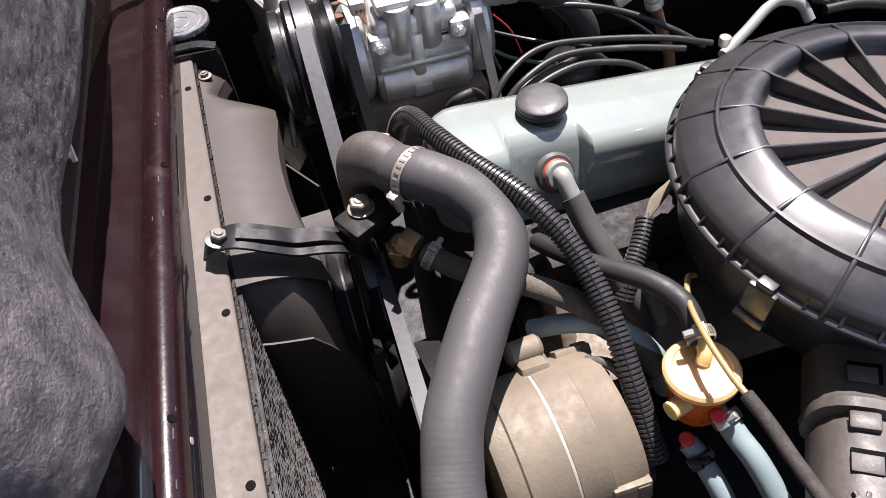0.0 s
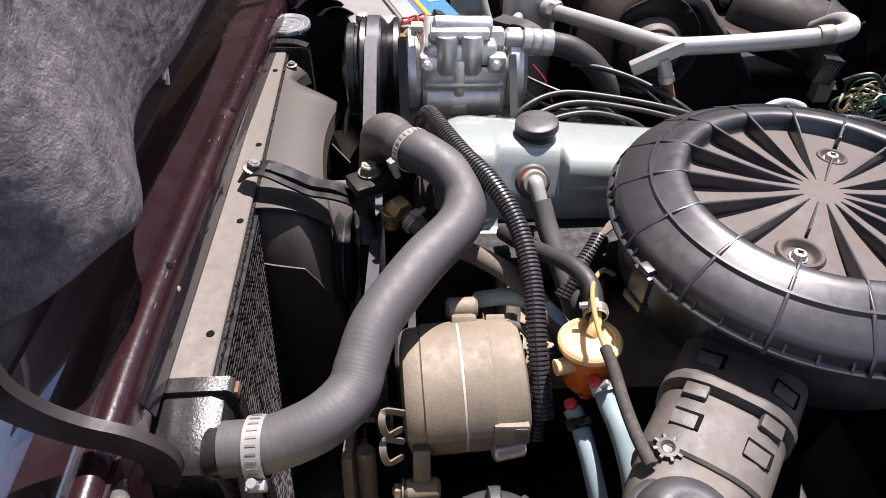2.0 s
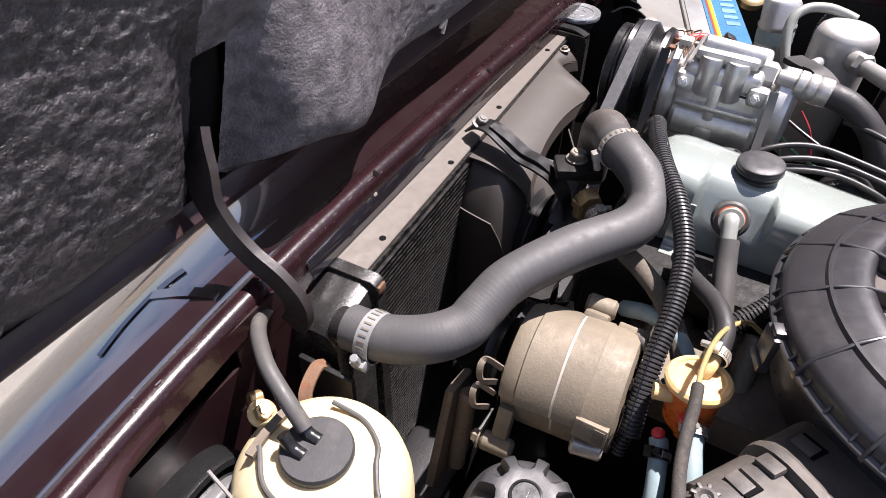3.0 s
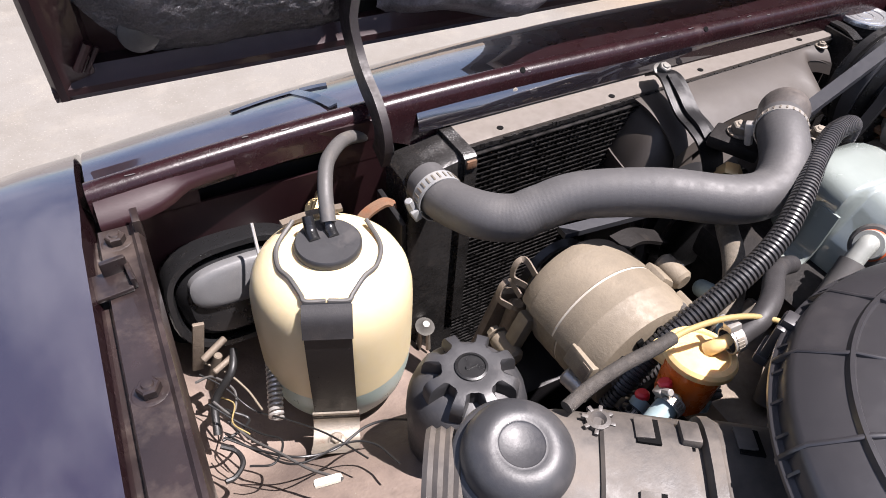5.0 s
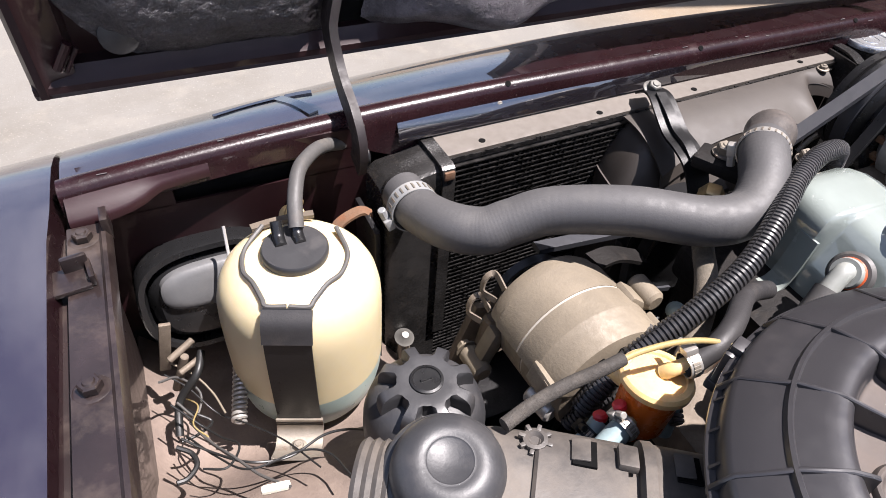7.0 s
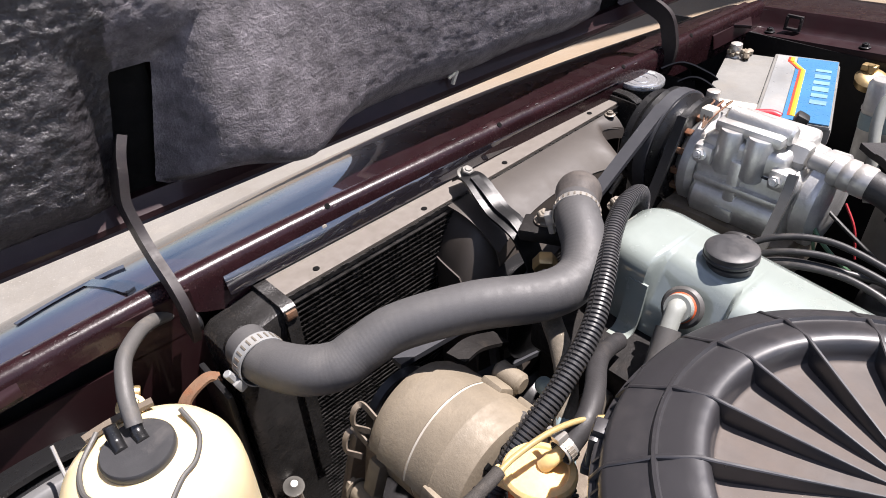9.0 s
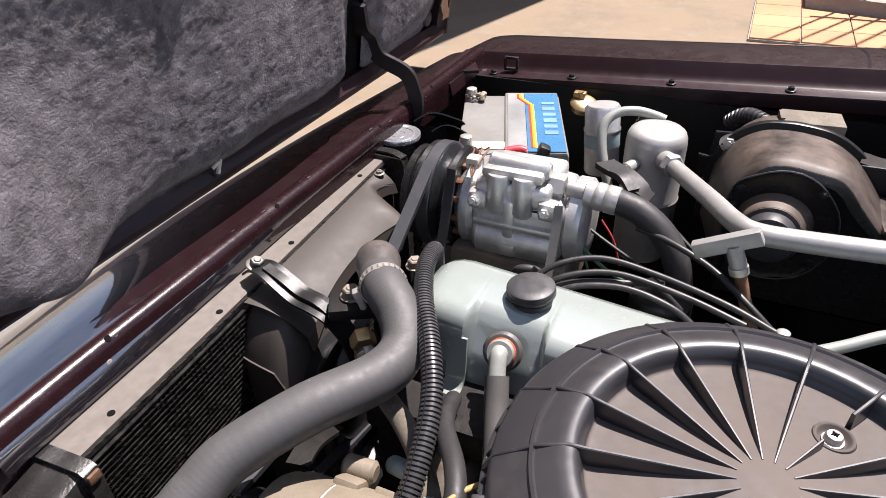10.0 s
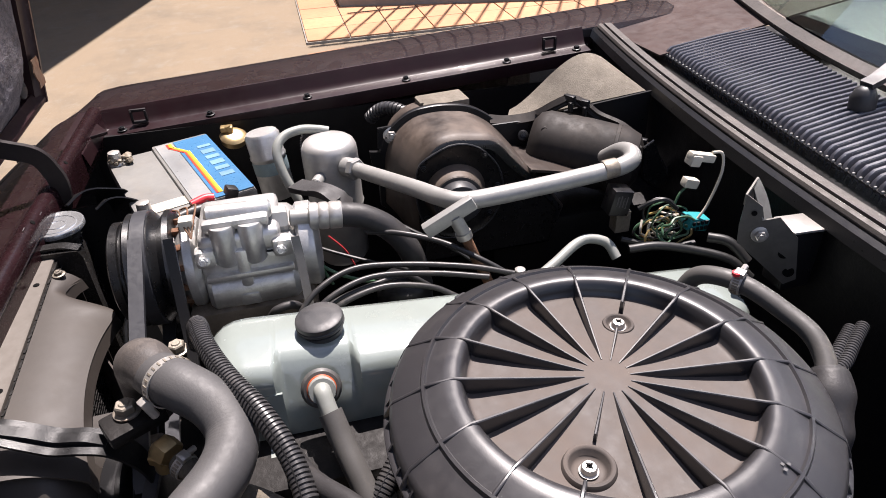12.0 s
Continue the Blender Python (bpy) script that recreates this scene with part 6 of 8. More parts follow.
part("moulded_arrow", box(bm_new(), RSV + Vector((0, 0, 0.8215)), (0.010, 0.002, 0.0015)), GLOSS_BLACK, rc)
# small cap on the radiator's drain stay
sm = thing("bleed_screw", (-0.046, -0.010, 0.59), "small steel thumb screw below the radiator", "screw")
b = lathe(bm_new(), [(0.006, -0.004), (0.011, 0.001), (0.012, 0.004), (0.008, 0.006), (0.004, 0.011)], (-0.046, -0.010, 0.617), (0.1, -0.3, 1), 24)
part("head", b, ZINC, sm)
b = rod(bm_new(), (-0.051, -0.008, 0.575), (-0.049, -0.009, 0.617), 0.003, 8)
rod(b, (-0.040, -0.012, 0.575), (-0.042, -0.011, 0.617), 0.003, 8)
part("leg", b, OLD_STEEL, sm)
br = thing("radiator_bracket", (-0.10, 0.0, 0.70), "rusty folded bracket beside the radiator", "bracket")
b = strap(bm_new(), [(-0.118, -0.004, 0.790), (-0.112, 0.004, 0.806), (-0.088, 0.010, 0.812), (-0.076, 0.008, 0.806)], 0.012, 0.003)
strap(b, [(-0.118, -0.004, 0.790), (-0.116, -0.006, 0.765), (-0.106, -0.008, 0.745)], 0.012, 0.003, up=(-1, 0, 0))
part("strip", b, RUSTY, br)
b = box(bm_new(), (-0.082, 0.004, 0.66), (0.006, 0.06, 0.30), None, 0.002)
box(b, (-0.10, 0.018, 0.60), (0.06, 0.004, 0.26), None, 0.002)
for k in range(5):
    box(b, (-0.095, 0.012, 0.53 + 0.05 * k), (0.03, 0.012, 0.008), None, 0.002)
part("side_plate", b, BLACK_METAL, br, "black slotted side plate")
# front lower engine brackets under the hose
lb = thing("engine_bracket", (0.0, -0.10, 0.6), "grey-brown engine bracket and coolant pipe", "bracket")
b = box(bm_new(), (0.006, -0.078, 0.655), (0.05, 0.012, 0.14), Matrix.Rotation(0.3, 3, "Y"), 0.006)
rod(b, (0.000, -0.092, 0.60), (0.018, -0.094, 0.72), 0.010, 14, 0.003)
tube(b, [(0.035, -0.090, 0.70), (0.050, -0.088, 0.68), (0.044, -0.086, 0.655), (0.028, -0.088, 0.650)], 0.004, 8)
part("casting", b, TAN_DARK, lb)

# ---------------------------------------------------------------- washer bottle
BC = Vector((-0.167, -0.056, 0.0))
bottle = thing("coolant_bottle", BC + Vector((0, 0, 0.660)), "cream plastic coolant bottle, a quarter full of blue fluid", "bottle")
mid = [(0.0725, 0.784), (0.0717, 0.799), (0.0688, 0.8125), (0.0632, 0.8235), (0.0548, 0.8320), (0.0440, 0.8385), (0.0330, 0.8410), (0.0270, 0.8415), (0.0270, 0.844), (0.0, 0.844)]
b = lathe(bm_new(), [(0.0718, 0.718), (0.0725, 0.76)] + mid, BC, (0, 0, 1), 64, cap=False)
part("shell", b, CREAM_TOP, bottle)
b = lathe(bm_new(), [(0.0, 0.660), (0.048, 0.660), (0.059, 0.666), (0.0665, 0.680), (0.0705, 0.700), (0.0718, 0.718)], BC, (0, 0, 1), 64, cap=False)
part("fluid_level", b, FLUID, bottle, "blue-green fluid showing through")
b = lathe(bm_new(), [(0.0280, 0.841), (0.0285, 0.843), (0.0285, 0.8475), (0.0270, 0.8495), (0, 0.8500)], BC, (0, 0, 1), 44, cap=False)
bcap = part("cap", b, DUSTY_BLACK, bottle, "flat black cap with two spigots")
n1, n2 = BC + Vector((0.006, 0.012, 0.848)), BC + Vector((-0.010, 0.014, 0.848))
b = bm_new()
tube(b, [n1 + Vector((0.0, -0.010, 0.001)), n1 + Vector((0, 0.0, 0.004)), n1 + Vector((0.002, 0.010, 0.014))], 0.0052, 12)
tube(b, [n2 + Vector((-0.0, -0.010, 0.001)), n2 + Vector((0, 0.0, 0.004)), n2 + Vector((0.001, 0.008, 0.014))], 0.0052, 12)
part("spigot", b, GLOSS_BLACK, bcap)
b = strap(bm_new(), [BC + Vector((dx, 0.040 + 0.004 * math.cos(dx * 40), 0.843)) for dx in (-0.028, -0.01, 0.01, 0.028)], 0.007, 0.004)
part("rear_hook", b, TAN_DARK, bottle, "brown hook plate")
# hold-down: wire loop and strap
sd = Vector((-0.38, -0.925, 0)).normalized()
st2 = Vector((sd.y, -sd.x, 0))
top = BC + sd * 0.054
b = bm_new()
for s in (-1, 1):
    tube(b, [top + st2 * s * 0.001 + Vector((0, 0, 0.834)), top + st2 * s * 0.017 + Vector((0, 0, 0.834)), top + st2 * s * 0.021 - sd * 0.006 + Vector((0, 0, 0.836)),
             BC + sd * 0.034 + st2 * s * 0.030 + Vector((0, 0, 0.8400)), BC + sd * 0.020 + st2 * s * 0.0405 + Vector((0, 0, 0.8395)), BC - sd * 0.004 + st2 * s * 0.0435 + Vector((0, 0, 0.8400)), BC - sd * 0.030 + st2 * s * 0.032 + Vector((0, 0, 0.845))], 0.0021, 8)
wire = part("wire_loop", b, GREY_WIRE, bottle, "sprung wire loop")
sp = [BC + sd * r + Vector((0, 0, z)) for r, z in ((0.0560, 0.834), (0.0660, 0.826), (0.0725, 0.811), (0.0747, 0.78), (0.0747, 0.735), (0.0738, 0.710), (0.0725, 0.682))]
part("strap", strap(bm_new(), sp, 0.0385, 0.0022, up=sd, per=6), BLACK_METAL, bottle, "black steel strap")
b = strap(bm_new(), [p + sd * 0.0015 for p in sp[:3]], 0.0405, 0.003, up=sd, per=6)
part("strap_buckle", b, RUBBER, bottle)
b = strap(bm_new(), [BC + sd * r + Vector((0, 0, z)) for r, z in ((0.0755, 0.705), (0.0775, 0.690), (0.093, 0.684), (0.110, 0.696))], 0.042, 0.003, up=(0, 0, 1))
bolt(b, BC + sd * 0.093 + Vector((0, 0, 0.6855)), (0, 0, 1), 0.005, 0.004)
part("foot_plate", b, OLD_STEEL, bottle, "dusty steel foot plate")
oh = thing("overflow_hose", BC + Vector((0, 0.03, 0.885)), "grey rubber overflow hose", "hose")
b = tube(bm_new(), [n1 + Vector((0.000, 0.002, 0.008)), (-0.156, -0.024, 0.871), (-0.146, 0.000, 0.880), (-0.134, 0.018, 0.880), (-0.115, 0.040, 0.874), (-0.093, 0.056, 0.863), (-0.07, 0.064, 0.852), (-0.04, 0.066, 0.845)], 0.0067, 16)
part("tube", b, GREY_WIRE, oh)
b = bolt(bm_new(), (-0.153, 0.014, 0.822), (0.0, -0.5, 1), 0.008, 0.008)
rod(b, (-0.150, 0.030, 0.826), (-0.140, 0.026, 0.822), 0.006, 10, 0.001)
part("panel_bolt", b, BRASS, oh, "yellow-zinc bolt")

# ---------------------------------------------------------------- headlamp shell
HL = Vector((-0.236, 0.012, 0.752))
lampo = thing("headlamp", HL, "grey headlamp shell in a black rim with a wire clip", "headlamp")
ha = Vector((0.05, -1, 0.35)).normalized()
hx = Vector((1, 0.05, 0)).normalized()
hz = hx.cross(ha)


def oval(wx, wz, off, tilt=0.0, n=40):
    ring = []
    for k in range(n):
        a = 2 * math.pi * k / n
        c, s = math.cos(a), math.sin(a)
        e = 0.72
        ring.append(HL + ha * off + hx * wx * math.copysign(abs(c) ** e, c) - hz * wz * math.copysign(abs(s) ** e, s))
    return ring


b = loft(bm_new(), [oval(w, h, o) for w, h, o in ((0.070, 0.054, -0.04), (0.070, 0.054, 0.002), (0.068, 0.052, 0.006), (0.063, 0.047, 0.006), (0.060, 0.044, -0.012))], closed=True)
part("rim", b, GLOSS_BLACK, lampo)
b = loft(bm_new(), [oval(w, h, o) for w, h, o in ((0.061, 0.045, -0.012), (0.057, 0.041, 0.000), (0.050, 0.035, 0.008), (0.03, 0.02, 0.011), (0.01, 0.008, 0.011))], closed=True, caps=True)
part("bowl", b, GLOSS_BLACK, lampo)
b = loft(bm_new(), [[p - hz * 0.016 for p in oval(w, h, o)] for w, h, o in ((0.048, 0.022, 0.004), (0.047, 0.0215, 0.0125), (0.044, 0.0195, 0.015), (0.034, 0.0145, 0.0165), (0.01, 0.005, 0.017))], closed=True, caps=True)
part("shell", b, LAMP_GREY, lampo)
b = tube(bm_new(), [HL + ha * 0.030 - hz * -0.05 + hx * 0.01, HL + ha * 0.050 + hx * 0.008, HL + ha * 0.052 + hx * 0.014 - hz * 0.03, HL + ha * 0.03 + hx * 0.02 - hz * 0.075], 0.0016, 8)
tube(b, [HL + ha * 0.030 - hz * -0.05 + hx * 0.012, HL + ha * 0.054 + hx * 0.014, HL + ha * 0.050 + hx * 0.022 - hz * 0.02], 0.0014, 8)
part("wire_clip", b, STEEL, lampo, "bright spring wire")
# horn bracket and spring by the wing
hb = thing("cable_bracket", (-0.288, -0.05, 0.70), "dusty brass and steel cable bracket", "bracket")
b = box(bm_new(), (-0.290, -0.040, 0.752), (0.010, 0.004, 0.06), Matrix.Rotation(0.2, 3, "Y"), 0.001)
rod(b, (-0.290, -0.050, 0.744), (-0.266, -0.040, 0.752), 0.0034, 10, 0.001)
rod(b, (-0.284, -0.060, 0.735), (-0.262, -0.050, 0.738), 0.0030, 10, 0.001)
rod(b, (-0.292, -0.048, 0.700), (-0.276, -0.050, 0.745), 0.0040, 10, 0.001)
part("stem", b, TAN_DARK, hb)
b = tube(bm_new(), [(-0.262, -0.046, 0.740), (-0.270, -0.066, 0.735), (-0.290, -0.075, 0.715), (-0.297, -0.10, 0.70)], 0.0036, 10)
part("cable", b, BLACK_WIRE, hb)
spring = thing("coil_spring", (-0.262, -0.075, 0.69), "steel coil spring over a cable", "spring")
b = bm_new()
s0, s1 = Vector((-0.246, -0.110, 0.706)), Vector((-0.230, -0.052, 0.722))
sdv = (s1 - s0)
line = []
su = sdv.normalized().orthogonal().normalized()
sv = sdv.normalized().cross(su)
for k in range(14 * 12 + 1):
    a = 2 * math.pi * k / 12
    line.append(s0 + sdv * (k / (14 * 12)) + (su * math.cos(a) + sv * math.sin(a)) * 0.0058)
tube(b, line, 0.0017, 6, 1)
part("coil", b, STEEL, spring)
# loose wires on the shelf
wires = [([(-0.292, -0.13, 0.74), (-0.270, -0.15, 0.735), (-0.245, -0.175, 0.745), (-0.215, -0.178, 0.738), (-0.185, -0.172, 0.742), (-0.165, -0.178, 0.748), (-0.150, -0.20, 0.77)], BLACK_WIRE, 0.0016),
         ([(-0.285, -0.10, 0.715), (-0.272, -0.13, 0.722), (-0.255, -0.165, 0.742), (-0.240, -0.195, 0.756), (-0.222, -0.220, 0.770)], GREY_WIRE, 0.0017),
         ([(-0.290, -0.115, 0.72), (-0.268, -0.155, 0.735), (-0.246, -0.185, 0.752), (-0.206, -0.182, 0.748), (-0.186, -0.195, 0.752), (-0.178, -0.225, 0.765)], BLACK_WIRE, 0.0013),
         ([(-0.292, -0.07, 0.70), (-0.280, -0.09, 0.712), (-0.268, -0.10, 0.706), (-0.280, -0.115, 0.716), (-0.294, -0.12, 0.72)], BLACK_WIRE, 0.0018),
         ([(-0.288, -0.06, 0.70), (-0.276, -0.085, 0.715), (-0.282, -0.11, 0.725), (-0.272, -0.13, 0.73)], YELLOW, 0.0010)]
wires += [([(-0.296, -0.090, 0.735), (-0.276, -0.108, 0.716), (-0.262, -0.130, 0.722), (-0.250, -0.150, 0.734), (-0.262, -0.172, 0.744), (-0.280, -0.165, 0.742)], BLACK_WIRE, 0.0014),
          ([(-0.296, -0.060, 0.740), (-0.280, -0.070, 0.724), (-0.262, -0.092, 0.705), (-0.240, -0.120, 0.716), (-0.215, -0.160, 0.735), (-0.196, -0.205, 0.754)], BLACK_WIRE, 0.0011),
          ([(-0.300, -0.075, 0.750), (-0.286, -0.060, 0.730), (-0.272, -0.070, 0.712), (-0.280, -0.090, 0.708), (-0.292, -0.080, 0.722)], GREY_WIRE, 0.0016),
          ([(-0.290, -0.045, 0.735), (-0.275, -0.055, 0.725), (-0.262, -0.075, 0.716), (-0.255, -0.100, 0.712)], TAN, 0.0014)]
for pts, m, r in wires:
    w = thing("loose_wire", pts[2], "thin loose wire lying on the dusty shelf", "wire", group="loose wires on the shelf")
    part("strand", tube(bm_new(), pts, r * 0.72, 8, 6), m, w)
wp = thing("wire_joint", (-0.232, -0.216, 0.764), "white taped wire joint", "wire joint")
b = box(bm_new(), (-0.232, -0.216, 0.768), (0.022, 0.007, 0.006), Matrix.Rotation(-0.15, 3, "Z"), 0.003)
part("tape", b, WHITE, wp)
ring = thing("cable_loop", (-0.296, -0.155, 0.735), "black cable loop against the wing", "cable")
b = tube(bm_new(), [(-0.296, -0.140, 0.745), (-0.286, -0.148, 0.742), (-0.284, -0.160, 0.742), (-0.292, -0.170, 0.744), (-0.300, -0.172, 0.746)], 0.0022, 8)
part("cable", b, BLACK_WIRE, ring)

# ---------------------------------------------------------------- battery
BY = radians(19.5)
BMID = Vector((0.772, -0.094, 0.0))
bx, by = Vector((math.cos(BY), math.sin(BY), 0)), Vector((-math.sin(BY), math.cos(BY), 0))
BR = Matrix.Rotation(BY, 3, "Z")
BT = 0.856


def bat(u, v, z):
    return BMID + bx * u + by * v + Vector((0, 0, z))


battery = thing("battery", bat(0, 0, 0.67), "grey car battery with a blue striped label on top", "battery")
part("case", box(bm_new(), bat(0, 0, 0.755), (0.232, 0.160, 0.168), BR, 0.006), BATTERY, battery, "worn grey case")
b = box(bm_new(), bat(0, 0, BT - 0.013), (0.240, 0.166, 0.026), BR, 0.005)
part("cover", b, BATTERY, battery, "translucent grey cover")
part("raised_strip", box(bm_new(), bat(-0.004, -0.034, BT + 0.002), (0.246, 0.092, 0.008), BR, 0.004), BATTERY, battery)
LZ = BT + 0.0063
part("blue_label", box(bm_new(), bat(-0.008, -0.050, LZ + 0.0006), (0.234, 0.056, 0.0012), BR), BLUE_LABEL, battery, "blue label with pale lettering")
part("silver_label", box(bm_new(), bat(-0.008, -0.007, LZ + 0.0006), (0.234, 0.028, 0.0012), BR), WHITE_LABEL, battery)
for o, m in ((-0.0225, STRIPE_R), (-0.0255, STRIPE_O), (-0.0285, STRIPE_Y)):
    b = box(bm_new(), bat(-0.028, o - 0.006, LZ + 0.0016), (0.170, 0.003, 0.0008), BR)
    box(b, bat(0.072, o + 0.004, LZ + 0.0016), (0.034, 0.003, 0.0008), BR @ Matrix.Rotation(0.5, 3, "Z"))
    box(b, bat(0.094, o + 0.012, LZ + 0.0016), (0.020, 0.003, 0.0008), BR)
    part("stripe", b, m, battery)
for k, (u, w) in enumerate(((0.078, 0.012), (0.054, 0.016), (0.030, 0.016), (0.006, 0.016), (-0.018, 0.016), (-0.042, 0.014))):
    b = box(bm_new(), bat(u - 0.016, -0.060, LZ + 0.0016), (w * (1.0 if k % 2 else 0.8), 0.021, 0.0008), BR)
    part("print_shape", b, PALE_BLUE, battery)
part("white_sticker", box(bm_new(), bat(-0.092, 0.045, BT + 0.0008), (0.026, 0.066, 0.0012), BR), WHITE, battery, "white sticker")
for u, v in ((-0.10, 0.070), (0.10, 0.070)):
    b = lathe(bm_new(), [(0.012, 0), (0.010, 0.004), (0.009, 0.020), (0.007, 0.021), (0, 0.021)], bat(u, v, BT), (0, 0, 1), 24, cap=False)
    post = part("terminal_post", b, STEEL, battery)
b = bm_new()
for k in range(22):
    r = random.uniform(0.003, 0.007)
    lathe(b, [(0, 0), (r, r * 0.5), (r * 0.8, r * 1.3), (0, r * 1.7)], bat(0.100 + random.uniform(-0.016, 0.016), 0.066 + random.uniform(-0.016, 0.014), BT + random.uniform(-0.001, 0.010)), (random.uniform(-0.5, 0.5), random.uniform(-0.5, 0.5), 1), 8, cap=False)
part("corroded_clamp", b, TAN, battery, "crusty corroded terminal clamp")
cab = thing("battery_cable", bat(-0.12, -0.03, BT), "black battery cable with a red-taped end", "cable")
b = tube(bm_new(), [bat(-0.150, 0.090, BT - 0.04), bat(-0.142, 0.060, BT - 0.006), bat(-0.134, 0.030, BT - 0.001), bat(-0.130, 0.0, BT - 0.002), bat(-0.132, -0.030, BT - 0.008)], 0.0085, 14)
part("cable", b, BLACK_WIRE, cab)
b = tube(bm_new(), [bat(-0.122, 0.012, BT + 0.006), bat(-0.119, -0.008, BT + 0.008), bat(-0.121, -0.020, BT + 0.006)], 0.0062, 12)
part("red_tape", b, RED, cab, "red tape")
b = box(bm_new(), bat(-0.122, -0.044, BT + 0.006), (0.020, 0.017, 0.020), BR @ Matrix.Rotation(0.4, 3, "X"), 0.004)
part("cable_cap", b, BLACK_WIRE, cab)
tray = thing("battery_tray", bat(0, 0, 0.55), "black painted battery tray under the battery", "tray")
part("tray", box(bm_new(), bat(0, 0, 0.600), (0.26, 0.19, 0.14), BR, 0.01), BAY_BLACK, tray)
# dark covers between the radiator cap and the battery
gd = thing("air_deflector", (0.70, 0.03, 0.70), "black plastic air deflector flaps", "deflector")
b = strap(bm_new(), [(0.705, 0.052, 0.862), (0.722, 0.030, 0.872), (0.735, 0.005, 0.860), (0.740, -0.008, 0.835)], 0.050, 0.002, up=(0.3, 0.4, 1))
part("flap", b, BLACK_METAL, gd)
b = strap(bm_new(), [(0.690, 0.010, 0.858), (0.700, -0.008, 0.866), (0.706, -0.026, 0.846), (0.708, -0.04, 0.80)], 0.045, 0.002, up=(0.3, 0.4, 1))
part("flap", b, BLACK_METAL, gd)
part("panel", box(bm_new(), (0.72, 0.03, 0.74), (0.004, 0.10, 0.22), Matrix.Rotation(0.2, 3, "Z")), BLACK_METAL, gd)

# horn on the far inner wing
horn = thing("horn", (0.955, -0.165, 0.80), "small brass-yellow horn by the wing", "horn")
b = lathe(bm_new(), [(0.010, 0), (0.022, 0.004), (0.024, 0.016), (0.020, 0.020), (0.012, 0.022)], (0.955, -0.168, 0.818), (-0.3, -0.1, 1), 28)
part("disc", b, BRASS, horn)
b = box(bm_new(), (0.958, -0.160, 0.846), (0.016, 0.022, 0.010), None, 0.003)
rod(b, (0.955, -0.165, 0.835), (0.955, -0.162, 0.852), 0.006, 10)
part("bracket", b, BRASS, horn)

# ---------------------------------------------------------------- compressor
comp = thing("compressor", (0.50, -0.20, 0.78), "cast aluminium air-conditioning compressor with grooved pulley", "compressor")
CA = Vector((0.505, 0, 0.862))
cy = Vector((0, 1, 0))
part("front_head", lathe(bm_new(), [(0.030, -0.152), (0.050, -0.150), (0.056, -0.144), (0.056, -0.134), (0.050, -0.128), (0.045, -0.124)], Vector((CA.x, 0, CA.z)), cy, 40), ALU, comp)
part("body", box(bm_new(), (0.505, -0.206, 0.862), (0.104, 0.118, 0.082), None, 0.020, 3), ALU, comp)
part("gasket", box(bm_new(), (0.500, -0.200, 0.8915), (0.0965, 0.0945, 0.0022), None, 0.0008, 1), BLACK_METAL, comp, "dark gasket line")
part("top_deck", box(bm_new(), (0.500, -0.200, 0.905), (0.094, 0.092, 0.030), None, 0.009, 3), ALU, comp)
for y in (-0.183, -0.214):
    part("cylinder_port", lathe(bm_new(), [(0.010, 0), (0.0140, 0.005), (0.0145, 0.046), (0.013, 0.050)], (0.4575, y, 0.880), (0.06, 0, 1), 26), ALU, comp)
b = box(bm_new(), (0.474, -0.199, 0.930), (0.036, 0.074, 0.013), None, 0.005)
rod(b, (0.478, -0.166, 0.936), (0.478, -0.240, 0.934), 0.011, 18, 0.003)
part("manifold_block", b, ALU, comp)
b = box(bm_new(), (0.452, -0.199, 0.866), (0.010, 0.014, 0.070), None, 0.004)
box(b, (0.449, -0.199, 0.836), (0.014, 0.022, 0.016), None, 0.003)
part("centre_rib", b, ALU, comp)
for y in (-0.160, -0.246):
    part("flange_lug", box(bm_new(), (0.455, y, 0.896), (0.020, 0.024, 0.024), None, 0.007), ALU, comp)
    part("bolt", bolt(bm_new(), (0.446, y + 0.002, 0.897), (-1, 0, 0.3), 0.006, 0.006, 1.3), ALU, comp)
part("flange_seam", box(bm_new(), (0.450, -0.205, 0.868), (0.010, 0.100, 0.008), None, 0.003), ALU, comp)
part("lower_barrel", rod(bm_new(), (0.470, -0.152, 0.840), (0.470, -0.258, 0.840), 0.026, 30, 0.006), ALU, comp)
b = lathe(bm_new(), [(0.048, 0), (0.053, 0.004), (0.053, 0.020), (0.046, 0.026), (0.02, 0.028)], Vector((CA.x, -0.262, CA.z)), -cy, 40)
part("rear_head", b, ALU, comp)
# clutch and pulley
pl = [(0.020, -0.125), (0.060, -0.124), (0.066, -0.122), (0.067, -0.116), (0.058, -0.108), (0.067, -0.100), (0.067, -0.096), (0.058, -0.088), (0.067, -0.080), (0.068, -0.074), (0.064, -0.071), (0.056, -0.070), (0.056, -0.066), (0.060, -0.065), (0.060, -0.056), (0.054, -0.053), (0.030, -0.052), (0.022, -0.046), (0, -0.046)]
part("clutch_pulley", lathe(bm_new(), pl, Vector((CA.x, 0, CA.z)), cy, 56, cap=False), GLOSS_BLACK, comp, "black grooved clutch pulley")
b = lathe(bm_new(), [(0.0660, -0.0985), (0.0695, -0.0978), (0.0695, -0.0822), (0.0660, -0.0815)], Vector((CA.x, 0, CA.z)), cy, 56, cap=False)
part("belt_wrap", b, BELT, comp, "glazed belt round the pulley")
for k in range(14):
    a = k * 0.45
    part("coil_stud", box(bm_new(), Vector((CA.x + 0.052 * math.cos(a), -0.130, CA.z + 0.052 * math.sin(a))), (0.007, 0.012, 0.007), Matrix.Rotation(-a, 3, "Y"), 0.001), RUSTY, comp)
